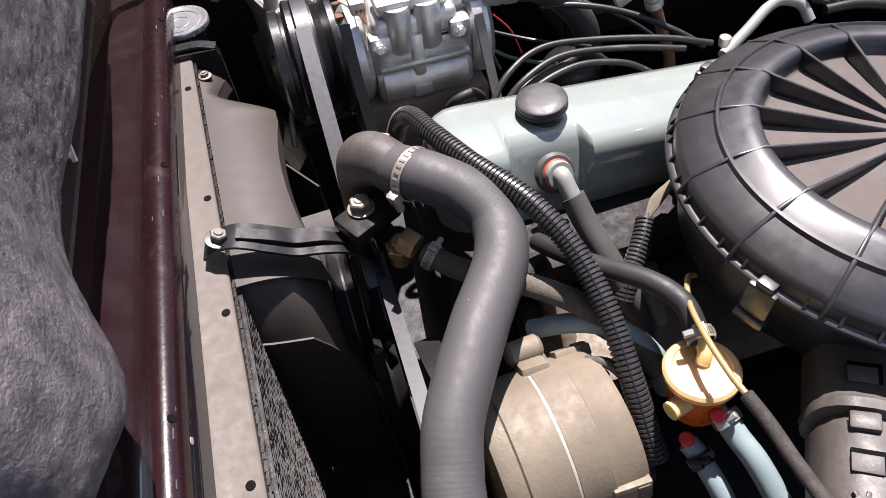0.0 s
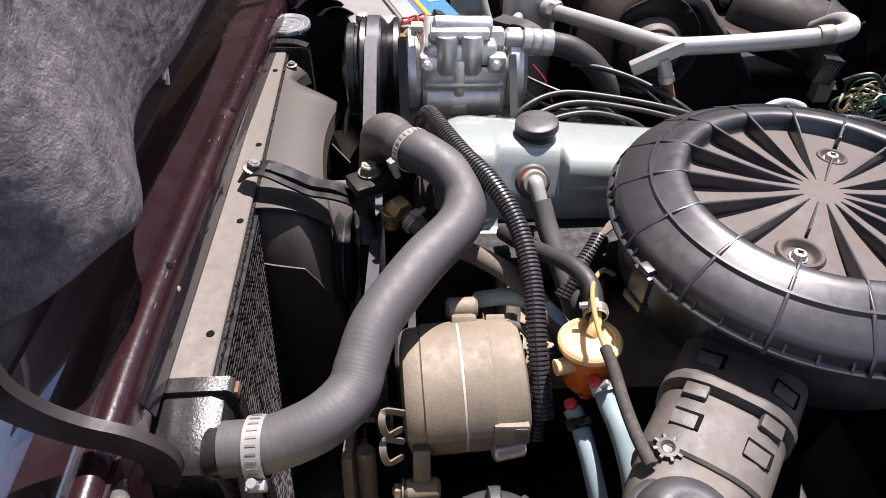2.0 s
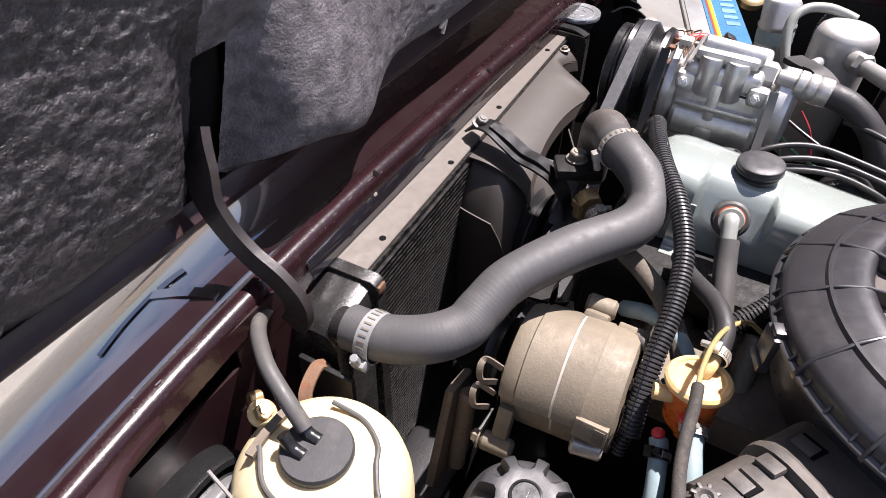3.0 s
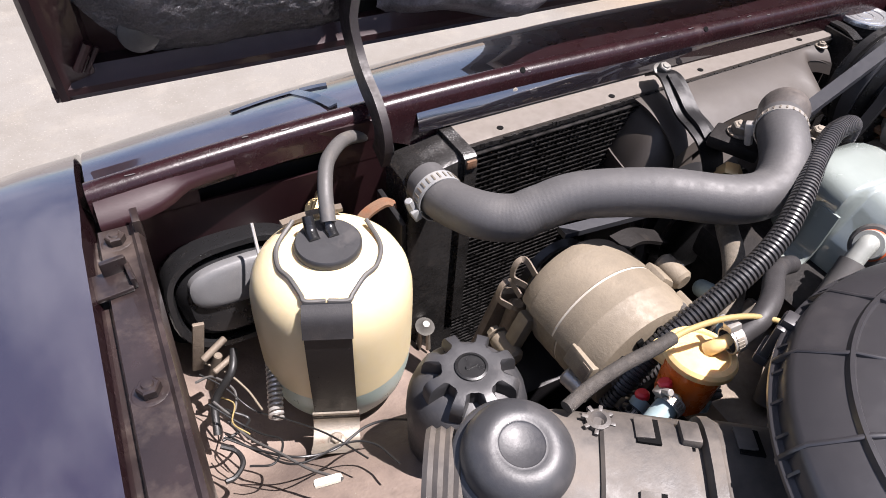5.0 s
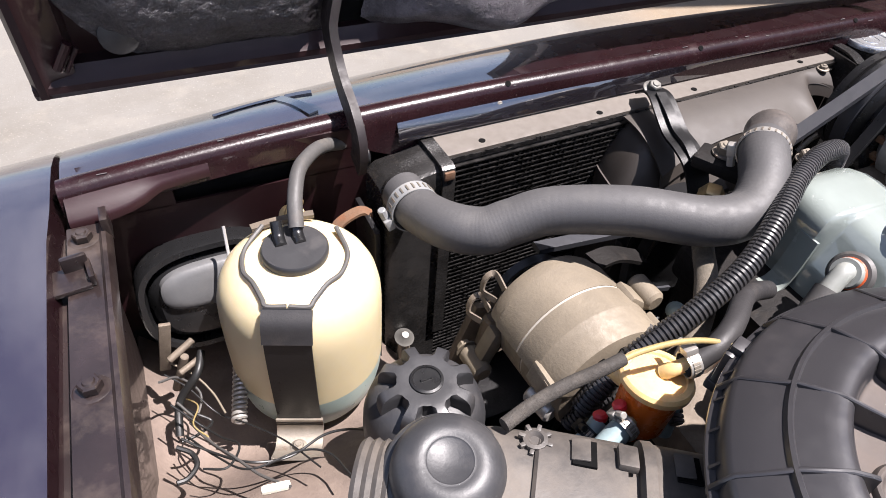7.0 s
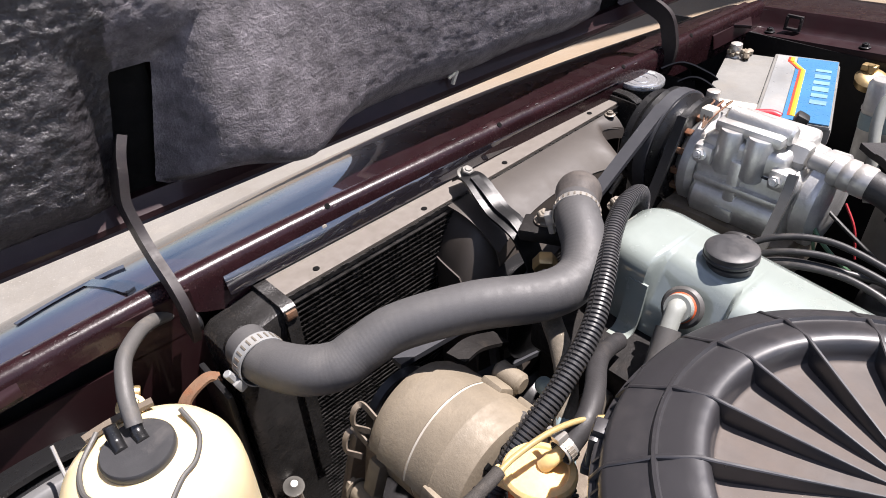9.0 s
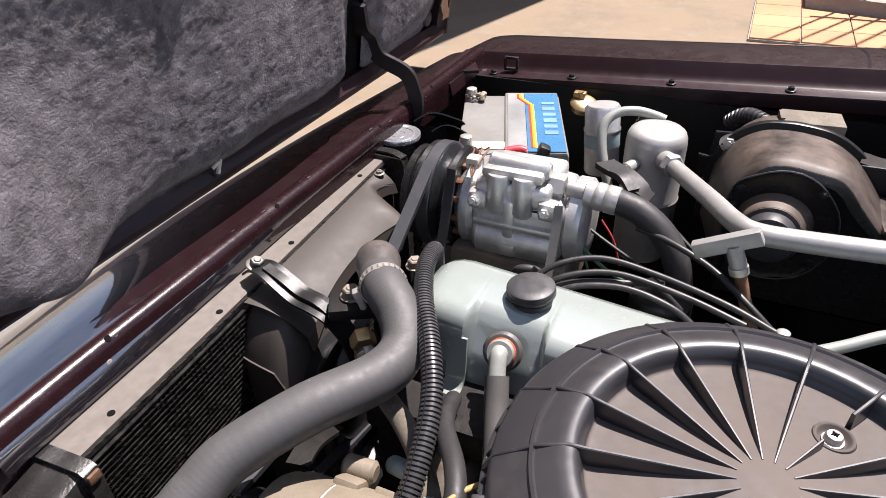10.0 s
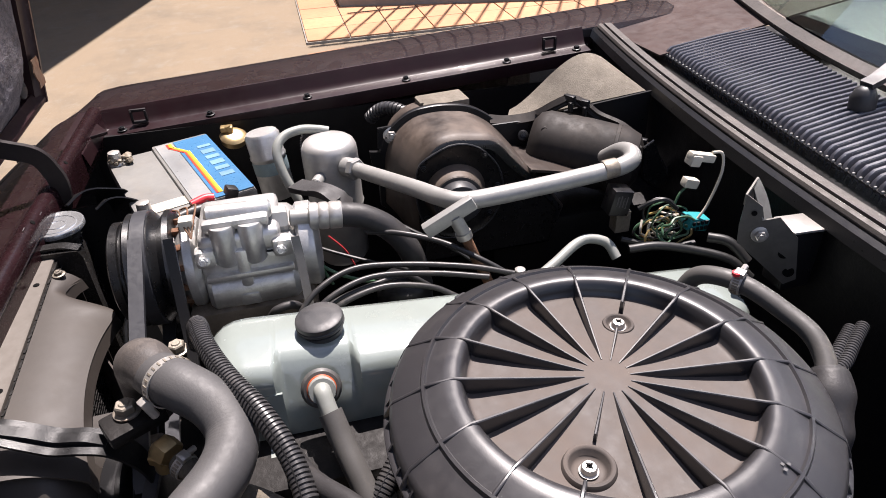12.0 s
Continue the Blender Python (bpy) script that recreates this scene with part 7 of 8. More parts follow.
for k in range(3):
    b = tube(bm_new(), [(0.52, -0.126 - 0.008 * k, 0.926), (0.50, -0.136 - 0.010 * k, 0.934 + 0.003 * k), (0.472, -0.142 - 0.006 * k, 0.934), (0.455, -0.150, 0.922)], 0.0011, 6)
    part("thin_wire", b, RUSTY, comp)
part("plug", box(bm_new(), (0.474, -0.146, 0.932), (0.016, 0.016, 0.014), None, 0.003), WHITE, comp, "dusty white plug")
# stay bars either side
for pts in ([(0.450, -0.128, 0.930), (0.428, -0.128, 0.880), (0.398, -0.130, 0.830), (0.370, -0.132, 0.800)], [(0.436, -0.262, 0.916), (0.424, -0.264, 0.890), (0.392, -0.266, 0.842), (0.376, -0.268, 0.828), (0.355, -0.268, 0.826)]):
    part("stay_bar", strap(bm_new(), pts, 0.011 if pts[0][1] > -0.2 else 0.0095, 0.005, up=(-0.8, 0, 0.45), per=6), BLACK_METAL if pts[0][1] > -0.2 else ZINC, comp, "flat steel stay")
part("saddle_bracket", box(bm_new(), (0.50, -0.20, 0.79), (0.12, 0.15, 0.07), None, 0.008), TAN_DARK, comp)
b = tube(bm_new(), [(0.418, -0.218, 0.822), (0.410, -0.228, 0.838), (0.412, -0.246, 0.840), (0.420, -0.258, 0.825)], 0.005, 10)
part("loop_hose", b, RUBBER, comp)
# suction hose with its crimped end
sh = thing("suction_hose", (0.46, -0.33, 0.88), "thick black hose with a crimped aluminium fitting", "hose")
S0 = Vector((0.486, -0.246, 0.912))
b = bm_new()
hexnut(b, S0 + Vector((0, 0.012, 0)), (0, -1, -0.03), 0.0165, 0.022)
rod(b, S0 + Vector((0, -0.012, 0)), S0 + Vector((-0.002, -0.036, -0.001)), 0.010, 18, 0.002)
part("union_nut", b, ALU_PIPE, sh)
b = lathe(bm_new(), [(0.012, 0), (0.0165, 0.002), (0.0165, 0.010), (0.0150, 0.012), (0.0165, 0.014), (0.0165, 0.022), (0.0150, 0.024), (0.0165, 0.026), (0.0165, 0.038), (0.015, 0.040)], S0 + Vector((-0.002, -0.034, -0.001)), (-0.06, -1, -0.06), 24)
part("crimp", b, STEEL, sh)
b = tube(bm_new(), [S0 + Vector((-0.004, -0.070, -0.003)), S0 + Vector((-0.008, -0.100, -0.010)), S0 + Vector((-0.016, -0.130, -0.030)), S0 + Vector((-0.026, -0.150, -0.060)), S0 + Vector((-0.03, -0.160, -0.11))], 0.0150, 24)
part("tube", b, RUBBER, sh)

# ---------------------------------------------------------------- receiver drier, pipes
DR = Vector((0.735, -0.326, -0.014))
drier = thing("receiver_drier", DR + Vector((0, 0, 0.72)), "silver receiver drier can", "canister")
b = lathe(bm_new(), [(0.037, 0.70), (0.043, 0.71), (0.043, 0.800), (0.0445, 0.803), (0.043, 0.806), (0.043, 0.890), (0.0420, 0.899), (0.0390, 0.906), (0.0340, 0.9100), (0.026, 0.9120), (0.012, 0.913), (0, 0.913)], DR, (0, 0, 1), 44, cap=False)
part("can", b, CAN, drier)
b = rod(bm_new(), DR + Vector((-0.040, 0.020, 0.868)), DR + Vector((-0.062, 0.030, 0.868)), 0.009, 16, 0.002)
rod(b, DR + Vector((-0.040, -0.018, 0.880)), DR + Vector((-0.058, -0.030, 0.884)), 0.015, 18, 0.003)
hexnut(b, DR + Vector((-0.055, -0.028, 0.883)), (-0.75, -0.5, 0.15), 0.0165, 0.012)
part("port", b, ALU_PIPE, drier)
part("port_cap", lathe(bm_new(), [(0.0085, 0), (0.0085, 0.008), (0.006, 0.009)], DR + Vector((-0.062, 0.030, 0.868)), (-0.9, 0.4, 0), 14), BLACK_WIRE, drier)
pipe = thing("refrigerant_pipe", (0.46, -0.55, 0.90), "bare aluminium refrigerant pipe along the heater box", "pipe")
pp = [DR + Vector((-0.064, -0.034, 0.884)), Vector((0.600, -0.390, 0.886)), Vector((0.530, -0.419, 0.902)), Vector((0.474, -0.442, 0.914)), Vector((0.452, -0.462, 0.918)), Vector((0.448, -0.500, 0.920)), Vector((0.448, -0.580, 0.925)), Vector((0.448, -0.645, 0.931)), Vector((0.450, -0.668, 0.934)), Vector((0.458, -0.683, 0.936)), Vector((0.475, -0.690, 0.936)), Vector((0.500, -0.690, 0.928)), Vector((0.54, -0.69, 0.90))]
part("tube", tube(bm_new(), pp, 0.0112, 20, 8), ALU_PIPE, pipe)
part("joint", lathe(bm_new(), [(0.0116, 0), (0.0124, 0.002), (0.0124, 0.016), (0.0116, 0.018)], (0.448, -0.640, 0.932), (0, -1, 0.10), 22), OLD_STEEL, pipe)
flag = thing("pipe_tag", (0.425, -0.43, 0.92), "aluminium tee tag on a rusty dipstick tube", "pipe tag")
FT0, FT1 = Vector((0.424, -0.412, 0.903)), Vector((0.424, -0.464, 0.930))
rotf = Matrix(((FT1 - FT0).normalized(), Vector((1, 0, 0)).cross((FT1 - FT0).normalized()), Vector((1, 0, 0)))).transposed()
part("tag", box(bm_new(), (FT0 + FT1) / 2, ((FT1 - FT0).length + 0.008, 0.017, 0.012), rotf, 0.002), ALU_PIPE, flag)
q = FT0.lerp(FT1, 0.62)
b = tube(bm_new(), [q + Vector((0, 0, -0.004)), q + Vector((-0.002, -0.010, -0.028))], 0.0085, 14, 4)
part("stem", b, ALU_PIPE, flag)
part("clamp", lathe(bm_new(), [(0.0098, 0), (0.0098, 0.008)], q + Vector((-0.002, -0.009, -0.026)), (-0.05, -0.3, -1), 18), STEEL, flag)
b = tube(bm_new(), [q + Vector((-0.002, -0.010, -0.028)), q + Vector((-0.006, -0.022, -0.060)), q + Vector((-0.010, -0.038, -0.100)), q + Vector((-0.012, -0.05, -0.16))], 0.0065, 12)
part("dip_tube", b, RUSTY, flag, "rust-brown tube")

can2 = thing("ignition_coil", (0.835, -0.232, 0.78), "silver ignition coil can with a grey pipe round it", "canister")
KA = Vector((0.10, 0.10, 1)).normalized()
part("can", lathe(bm_new(), [(0.026, 0), (0.0285, 0.004), (0.0285, 0.070), (0.030, 0.072), (0.030, 0.076), (0.0285, 0.078), (0.0285, 0.110), (0.025, 0.115), (0, 0.116)], Vector((0.828, -0.236, 0.766)), KA, 36), ALU, can2)
part("dark_band", lathe(bm_new(), [(0.0288, 0.046), (0.0291, 0.048), (0.0291, 0.066), (0.0288, 0.068)], Vector((0.828, -0.236, 0.766)), KA, 36, cap=False), BLUEHOSE, can2)
gp = thing("bypass_pipe", (0.78, -0.26, 0.80), "bent grey pipe beside the drier", "pipe")
b = tube(bm_new(), [(0.690, -0.282, 0.775), (0.700, -0.270, 0.812), (0.720, -0.252, 0.858), (0.738, -0.248, 0.888), (0.755, -0.262, 0.902), (0.765, -0.288, 0.905), (0.770, -0.312, 0.900), (0.770, -0.33, 0.895)], 0.0072, 16)
part("tube", b, PALE_FITTING, gp)
cw = thing("wiring_conduit", (0.79, -0.31, 0.85), "short corrugated conduit behind the drier", "conduit")
conduit(cw, [(0.780, -0.292, 0.830), (0.790, -0.292, 0.870), (0.798, -0.305, 0.898)], 0.0085)
cw2 = thing("drain_hose", (0.93, -0.45, 0.85), "black corrugated air hose along the inner wing", "hose")
part("sleeve", ribbed(bm_new(), [(0.940, -0.415, 0.836), (0.930, -0.432, 0.854), (0.915, -0.450, 0.862), (0.895, -0.475, 0.858), (0.865, -0.50, 0.842)], 0.0125, 0.007, 0.002), CONDUIT, cw2)
rag = thing("rubber_boot", (0.640, -0.30, 0.84), "crumpled black rubber boot behind the compressor", "rubber boot")
b = strap(bm_new(), [(0.665, -0.268, 0.862), (0.648, -0.284, 0.864), (0.630, -0.304, 0.866), (0.615, -0.326, 0.858), (0.612, -0.340, 0.846)], 0.030, 0.008, per=6)
strap(b, [(0.63, -0.29, 0.87), (0.615, -0.305, 0.872), (0.60, -0.32, 0.862)], 0.018, 0.006, per=6)
part("boot", b, RUBBER, rag)

# ---------------------------------------------------------------- heater and blower housing
blower = thing("heater_blower", (0.70, -0.53, 0.66), "dusty brown-black heater blower housing", "blower housing")
FRONT = [(-0.430, 0.780), (-0.429, 0.840), (-0.435, 0.877), (-0.449, 0.911), (-0.466, 0.928), (-0.491, 0.9335), (-0.520, 0.930), (-0.547, 0.925), (-0.565, 0.912), (-0.582, 0.891), (-0.613, 0.856), (-0.636, 0.830), (-0.665, 0.790)]
BACK = [(-0.404, 0.780), (-0.407, 0.840), (-0.413, 0.872), (-0.428, 0.899), (-0.457, 0.919), (-0.490, 0.9240), (-0.518, 0.922), (-0.541, 0.917), (-0.564, 0.905), (-0.588, 0.885), (-0.618, 0.848), (-0.641, 0.818), (-0.675, 0.775)]
VMID = Vector((0.0, -0.505, 0.840))


def volute(t, x, grow=0.0):
    """The scroll's outline at depth t from front to back, grown outwards."""
    line = curve_points([Vector((x, a[0] * (1 - t) + c[0] * t, a[1] * (1 - t) + c[1] * t)) for a, c in zip(FRONT, BACK)], 4)
    ring = []
    for p in line:
        out = Vector((0, p.y - VMID.y, p.z - VMID.z)).normalized()
        ring.append(p + out * grow)
    return ring + [Vector((x, -0.640, 0.735)), Vector((x, -0.440, 0.735))]


b = loft(bm_new(), [volute(1.0, 0.722), volute(0.75, 0.695), volute(0.5, 0.665), volute(0.25, 0.635), volute(0.06, 0.614), volute(0.03, 0.607, -0.0022), volute(0.0, 0.602, -0.007)], closed=True)
part("scroll_band", b, HEATER, blower, "dusty brown rounded scroll")
# front face turned away from the sun; its shade is put into the black
b = loft(bm_new(), [volute(0.0, 0.6025, -0.0062), volute(0.0, 0.600, -0.011), volute(0.0, 0.599, -0.018), volute(0.0, 0.6015, -0.022)], closed=True, caps=True)
part("scroll_face", b, GLOSS_BLACK, blower, "black front of the scroll, darkened for the shade on it")
b = loft(bm_new(), [volute(1.0, 0.732, 0.0), volute(1.0, 0.732, 0.0085), volute(1.0, 0.730, 0.0095), volute(1.0, 0.724, 0.0095), volute(1.0, 0.722, 0.0085), volute(1.0, 0.721, 0.0)], closed=True)
part("seam_flange", b, BLACK_METAL, blower, "black flanged seam of the scroll")
part("rear_drum", loft(bm_new(), [volute(1.0, 0.730, -0.002), volute(1.0, 0.80, -0.012), volute(1.0, 0.86, -0.040)], closed=True, caps=True), HEATER, blower)
# motor plate on the front, with its raised rim
PLATE = [(-0.431, 0.860), (-0.434, 0.885), (-0.440, 0.901), (-0.459, 0.913), (-0.482, 0.9225), (-0.505, 0.9225), (-0.525, 0.914), (-0.541, 0.899), (-0.553, 0.882), (-0.561, 0.855), (-0.556, 0.815), (-0.530, 0.782), (-0.490, 0.772), (-0.452, 0.785), (-0.436, 0.820)]
b = loft(bm_new(), [[Vector((x, -0.495 + (y + 0.495) * k, 0.850 + (z - 0.850) * k)) for y, z in PLATE] for x, k in ((0.602, 1.0), (0.597, 1.0), (0.5955, 0.985), (0.5965, 0.955), (0.598, 0.90))], closed=True, caps=True)
part("face_plate", b, GLOSS_BLACK, blower, "many-sided black motor plate")
part("plate_rim", tube(bm_new(), [Vector((0.5962, y, z)) for y, z in PLATE + PLATE[:1]], 0.0013, 6, 2), DUSTY_BLACK, blower)
hax = Vector((-0.99, 0.06, 0.10)).normalized()
MC = Vector((0.598, -0.488, 0.850))
part("motor", lathe(bm_new(), [(0.046, 0.000), (0.043, 0.004), (0.039, 0.018), (0.0375, 0.030), (0.035, 0.034)], MC, hax, 40, cap=False), HEATER, blower, "grey-brown motor can")
part("motor_cap", lathe(bm_new(), [(0.036, 0.033), (0.0305, 0.034), (0.0300, 0.043), (0.027, 0.050), (0.012, 0.054), (0, 0.055)], MC, hax, 36, cap=False), DUSTY_BLACK, blower, "dusty motor end cap")
for y, z in ((-0.444, 0.893), (-0.441, 0.868), (-0.533, 0.902), (-0.552, 0.850), (-0.540, 0.806), (-0.446, 0.812)):
    part("bolt", bolt(bm_new(), (0.597, y, z), (-1, 0, 0.05), 0.0034, 0.003), BLACK_METAL, blower)
# ear of the seam with its bolt, and a second tab below it
b = plate(bm_new(), [(-0.020, -0.020), (0.016, -0.022), (0.026, 0.002), (0.018, 0.016), (-0.018, 0.014)], 0.005, Matrix(((0, 0, -1, 0.729), (-1, 0, 0, -0.420), (0, 1, 0, 0.893), (0, 0, 0, 1))), 0.001)
plate(b, [(-0.018, 0.004), (0.010, 0.0), (-0.006, -0.030), (-0.016, -0.020)], 0.005, Matrix(((0, 0, -1, 0.727), (-1, 0, 0, -0.404), (0, 1, 0, 0.868), (0, 0, 0, 1))), 0.001)
ear = part("corner_ear", b, BLACK_METAL, blower)
part("bolt", bolt(bm_new(), (0.7235, -0.4225, 0.894), (-1, 0.1, 0.15), 0.0085, 0.007), STEEL, ear, "bright bolt head")
b = box(bm_new(), (0.790, -0.520, 0.906), (0.050, 0.078, 0.026), Matrix.Rotation(0.10, 3, "Z"), 0.003)
box(b, (0.785, -0.481, 0.904), (0.030, 0.006, 0.034), Matrix.Rotation(0.10, 3, "Z"), 0.001)
part("top_box", b, SHEET_GREY, blower, "dusty flat box on the housing")
b = sheet(bm_new(), lambda u, v: Vector((0.595 + 0.115 * v, -0.604 - 0.120 * u, 0.868 - 0.036 * u - 0.010 * v + 0.004 * math.sin(3.1 * u))), lin(0, 1, 10), lin(0, 1, 6), 0.004)
part("sloping_duct", b, HEATER, blower, "dusty sloping duct")
# near-black instead of brown, for the shade behind the blower
b = box(bm_new(), (0.74, -0.70, 0.69), (0.26, 0.30, 0.16), None, 0.02)
part("heater_box", b, BAY_BLACK, blower)
# evaporator case
EV = thing("evaporator_case", (0.66, -0.72, 0.84), "dark dusty evaporator case with a flanged seam", "evaporator case")
e0, e1 = Vector((0.700, -0.650, 0.862)), Vector((0.612, -0.790, 0.838))
part("half_cylinder", lathe(bm_new(), [(0.0, -0.010), (0.034, -0.008), (0.046, 0.000), (0.052, 0.014), (0.0535, 0.08), (0.0525, 0.138), (0.046, 0.156), (0.026, 0.166), (0, 0.168)], e0, e1 - e0, 40, cap=False), EVAP, EV)
en = (e1 - e0).normalized()
part("end_ring", lathe(bm_new(), [(0.050, 0.000), (0.0545, 0.001), (0.0545, 0.006), (0.050, 0.007)], e0 + en * 0.118, en, 40, cap=False), EVAP, EV)
SEAM = [(0.724, -0.580, 0.898), (0.722, -0.610, 0.893), (0.716, -0.652, 0.897), (0.707, -0.683, 0.914), (0.702, -0.703, 0.922), (0.696, -0.724, 0.914), (0.684, -0.744, 0.897), (0.656, -0.772, 0.886), (0.636, -0.797, 0.864), (0.624, -0.818, 0.842), (0.616, -0.848, 0.795)]
b = strap(bm_new(), SEAM, 0.016, 0.005, up=(-0.6, -0.35, 0.72), per=6)
strap(b, [Vector(p) + Vector((-0.004, -0.002, 0.0055)) for p in SEAM[2:]], 0.008, 0.004, up=(-0.6, -0.35, 0.72), per=6)
part("flange_seam", b, EVAP, EV, "dusty double lip of the seam")
for p, a in ((SEAM[4], 0.5), (SEAM[5], 0.7), (SEAM[8], 0.9)):
    b = box(bm_new(), Vector(p) + Vector((-0.004, 0, 0.003)), (0.020, 0.010, 0.014), Matrix.Rotation(a, 3, "Z"), 0.003)
    box(b, Vector(p) + Vector((-0.014, 0.002, -0.006)), (0.006, 0.008, 0.016), Matrix.Rotation(a, 3, "Z"), 0.002)
    part("flange_clip", b, BLACK_METAL, EV)
b = plate(bm_new(), [(0, 0), (0.016, 0.010), (0.030, -0.020), (0.048, -0.060), (0.030, -0.075), (0.004, -0.050)], 0.004, Matrix(((0, 0, -1, 0.606), (-1, 0, 0, -0.786), (0, 1, 0, 0.872), (0, 0, 0, 1))), 0.001)
part("end_flap", b, GLOSS_BLACK, EV)
b = bm_new()
bolt(b, (0.704, -0.6455, 0.845), (-0.8, 0.2, 0.5), 0.008, 0.010)
bolt(b, (0.704, -0.6300, 0.872), (-0.8, 0.2, 0.5), 0.0055, 0.008)
part("bolt", b, BLACK_METAL, EV)
part("boss", rod(bm_new(), (0.668, -0.652, 0.892), (0.660, -0.648, 0.896), 0.006, 14, 0.001), EVAP, EV)
part("back_plate", box(bm_new(), (0.716, -0.630, 0.858), (0.006, 0.100, 0.070), None, 0.003), BLACK_METAL, EV)
# grey fibre board leaning behind
fb = thing("fibre_board", (0.82, -0.72, 0.90), "grey fibre insulation board on the bulkhead corner", "board")
b = sheet(bm_new(), lambda u, v: Vector((0.735 - 0.03 * u, -0.612 - 0.225 * u, 0.886 + 0.034 * u)).lerp(Vector((0.757 + 0.05 * u, -0.625 - 0.18 * u, 0.896 + 0.078 * math.sin(min(1, u * 1.1) * 1.57) ** 1.5 - 0.026 * u ** 4)), v), lin(0, 1, 16), lin(0, 1, 8), 0.006)
part("board", b, SHEET_GREY, fb)
b = sheet(bm_new(), lambda u, v: Vector((0.712 - 0.008 * u, -0.70 - 0.145 * u, 0.902 - 0.10 * v + 0.018 * u)), lin(0, 1, 8), lin(0, 1, 6), 0.004)
part("folded_edge", b, BLACK_METAL, fb, "black rubber flap edge")

# ---------------------------------------------------------------- wiring at the bulkhead
relay = thing("relay", (0.424, -0.660, 0.86), "dark cube relay with a tan connector", "relay")
part("case", box(bm_new(), (0.430, -0.654, 0.898), (0.024, 0.026, 0.034), Matrix.Rotation(0.2, 3, "X"), 0.002), BLACK_METAL, relay)
for k in range(4):
    part("print_mark", box(bm_new(), (0.4178, -0.660 + 0.004 * k, 0.899 + 0.0012 * k), (0.0008, 0.0012, 0.016 - 0.003 * (k % 2)), Matrix.Rotation(0.2, 3, "X")), SEAL_GREY, relay)
part("socket", box(bm_new(), (0.430, -0.661, 0.869), (0.018, 0.020, 0.030), None, 0.002), BRAID, relay)
bundle = thing("wire_bundle", (0.42, -0.72, 0.84), "tangle of green, tan and black wires", "wires")
rnd = random.Random(4)
for k in range(20):
    c = Vector((0.42 + rnd.uniform(-0.02, 0.02), -0.722 + rnd.uniform(-0.012, 0.012), 0.852 + rnd.uniform(-0.012, 0.012)))
    r1, r2 = rnd.uniform(0.014, 0.034), rnd.uniform(0.008, 0.022)
    ph, ar = rnd.uniform(0, 6), rnd.uniform(2.5, 5.5)
    pts = [c + Vector((rnd.uniform(-0.004, 0.004), r1 * math.cos(ph + ar * t), r2 * math.sin(ph + ar * t))) for t in lin(0, 1, 9)]
    part("strand", tube(bm_new(), pts, rnd.uniform(0.0010, 0.0018), 6, 4), (GREEN_WIRE, YELLOW, GREEN_WIRE, BLACK_WIRE, WHITE)[k % 5], bundle)
for pts, m, r in (([(0.43, -0.685, 0.880), (0.425, -0.70, 0.890), (0.42, -0.715, 0.893), (0.415, -0.73, 0.880)], BLACK_WIRE, 0.003), ([(0.42, -0.66, 0.845), (0.41, -0.69, 0.838), (0.40, -0.72, 0.835), (0.395, -0.75, 0.838)], BLACK_WIRE, 0.004)):
    part("strand", tube(bm_new(), pts, r, 8, 6), m, bundle)
tp = thing("wire_connector", (0.42, -0.762, 0.85), "teal multi-pin connector among loose wires", "connector")
b = box(bm_new(), (0.420, -0.762, 0.853), (0.022, 0.030, 0.018), Matrix.Rotation(0.2, 3, "X"), 0.003)
part("shell", b, TEAL, tp)
b = bm_new()
for k in range(8):
    box(b, (0.409, -0.772 + 0.006 * (k % 4), 0.849 + 0.008 * (k // 4)), (0.004, 0.0038, 0.0045))
part("pin_row", b, BLACK_WIRE, tp)
wplug = thing("wire_connector", (0.42, -0.757, 0.94), "yellowed white plug on a loose lead", "connector")
b = box(bm_new(), (0.420, -0.754, 0.946), (0.012, 0.034, 0.010), Matrix.Rotation(0.25, 3, "X"), 0.002)
box(b, (0.420, -0.744, 0.944), (0.016, 0.014, 0.014), Matrix.Rotation(0.25, 3, "X"), 0.002)
part("plug", b, WHITE, wplug)
part("lead", tube(bm_new(), [(0.420, -0.768, 0.950), (0.419, -0.782, 0.946), (0.416, -0.784, 0.920), (0.414, -0.772, 0.880), (0.412, -0.76, 0.862)], 0.0018, 8), WHITE, wplug)
wp2 = thing("wire_connector", (0.43, -0.748, 0.90), "small tan plug on a green lead", "connector")
part("plug", box(bm_new(), (0.430, -0.752, 0.906), (0.012, 0.020, 0.012), Matrix.Rotation(0.3, 3, "X"), 0.002), WHITE, wp2)
part("lead", tube(bm_new(), [(0.43, -0.748, 0.901), (0.428, -0.738, 0.892), (0.424, -0.730, 0.875)], 0.0016, 8), GREEN_WIRE, wp2)
for pts, m, r in (([(0.390, -0.655, 0.850), (0.384, -0.690, 0.852), (0.372, -0.730, 0.846), (0.350, -0.770, 0.838), (0.33, -0.79, 0.82)], BLACK_WIRE, 0.0055), ([(0.36, -0.74, 0.87), (0.345, -0.76, 0.868), (0.325, -0.775, 0.85)], BLACK_WIRE, 0.006)):
    hh = thing("loose_cable", pts[1], "black cable at the bulkhead", "cable", group="cables at the bulkhead")
    part("strand", tube(bm_new(), pts, r, 10, 6), m, hh)
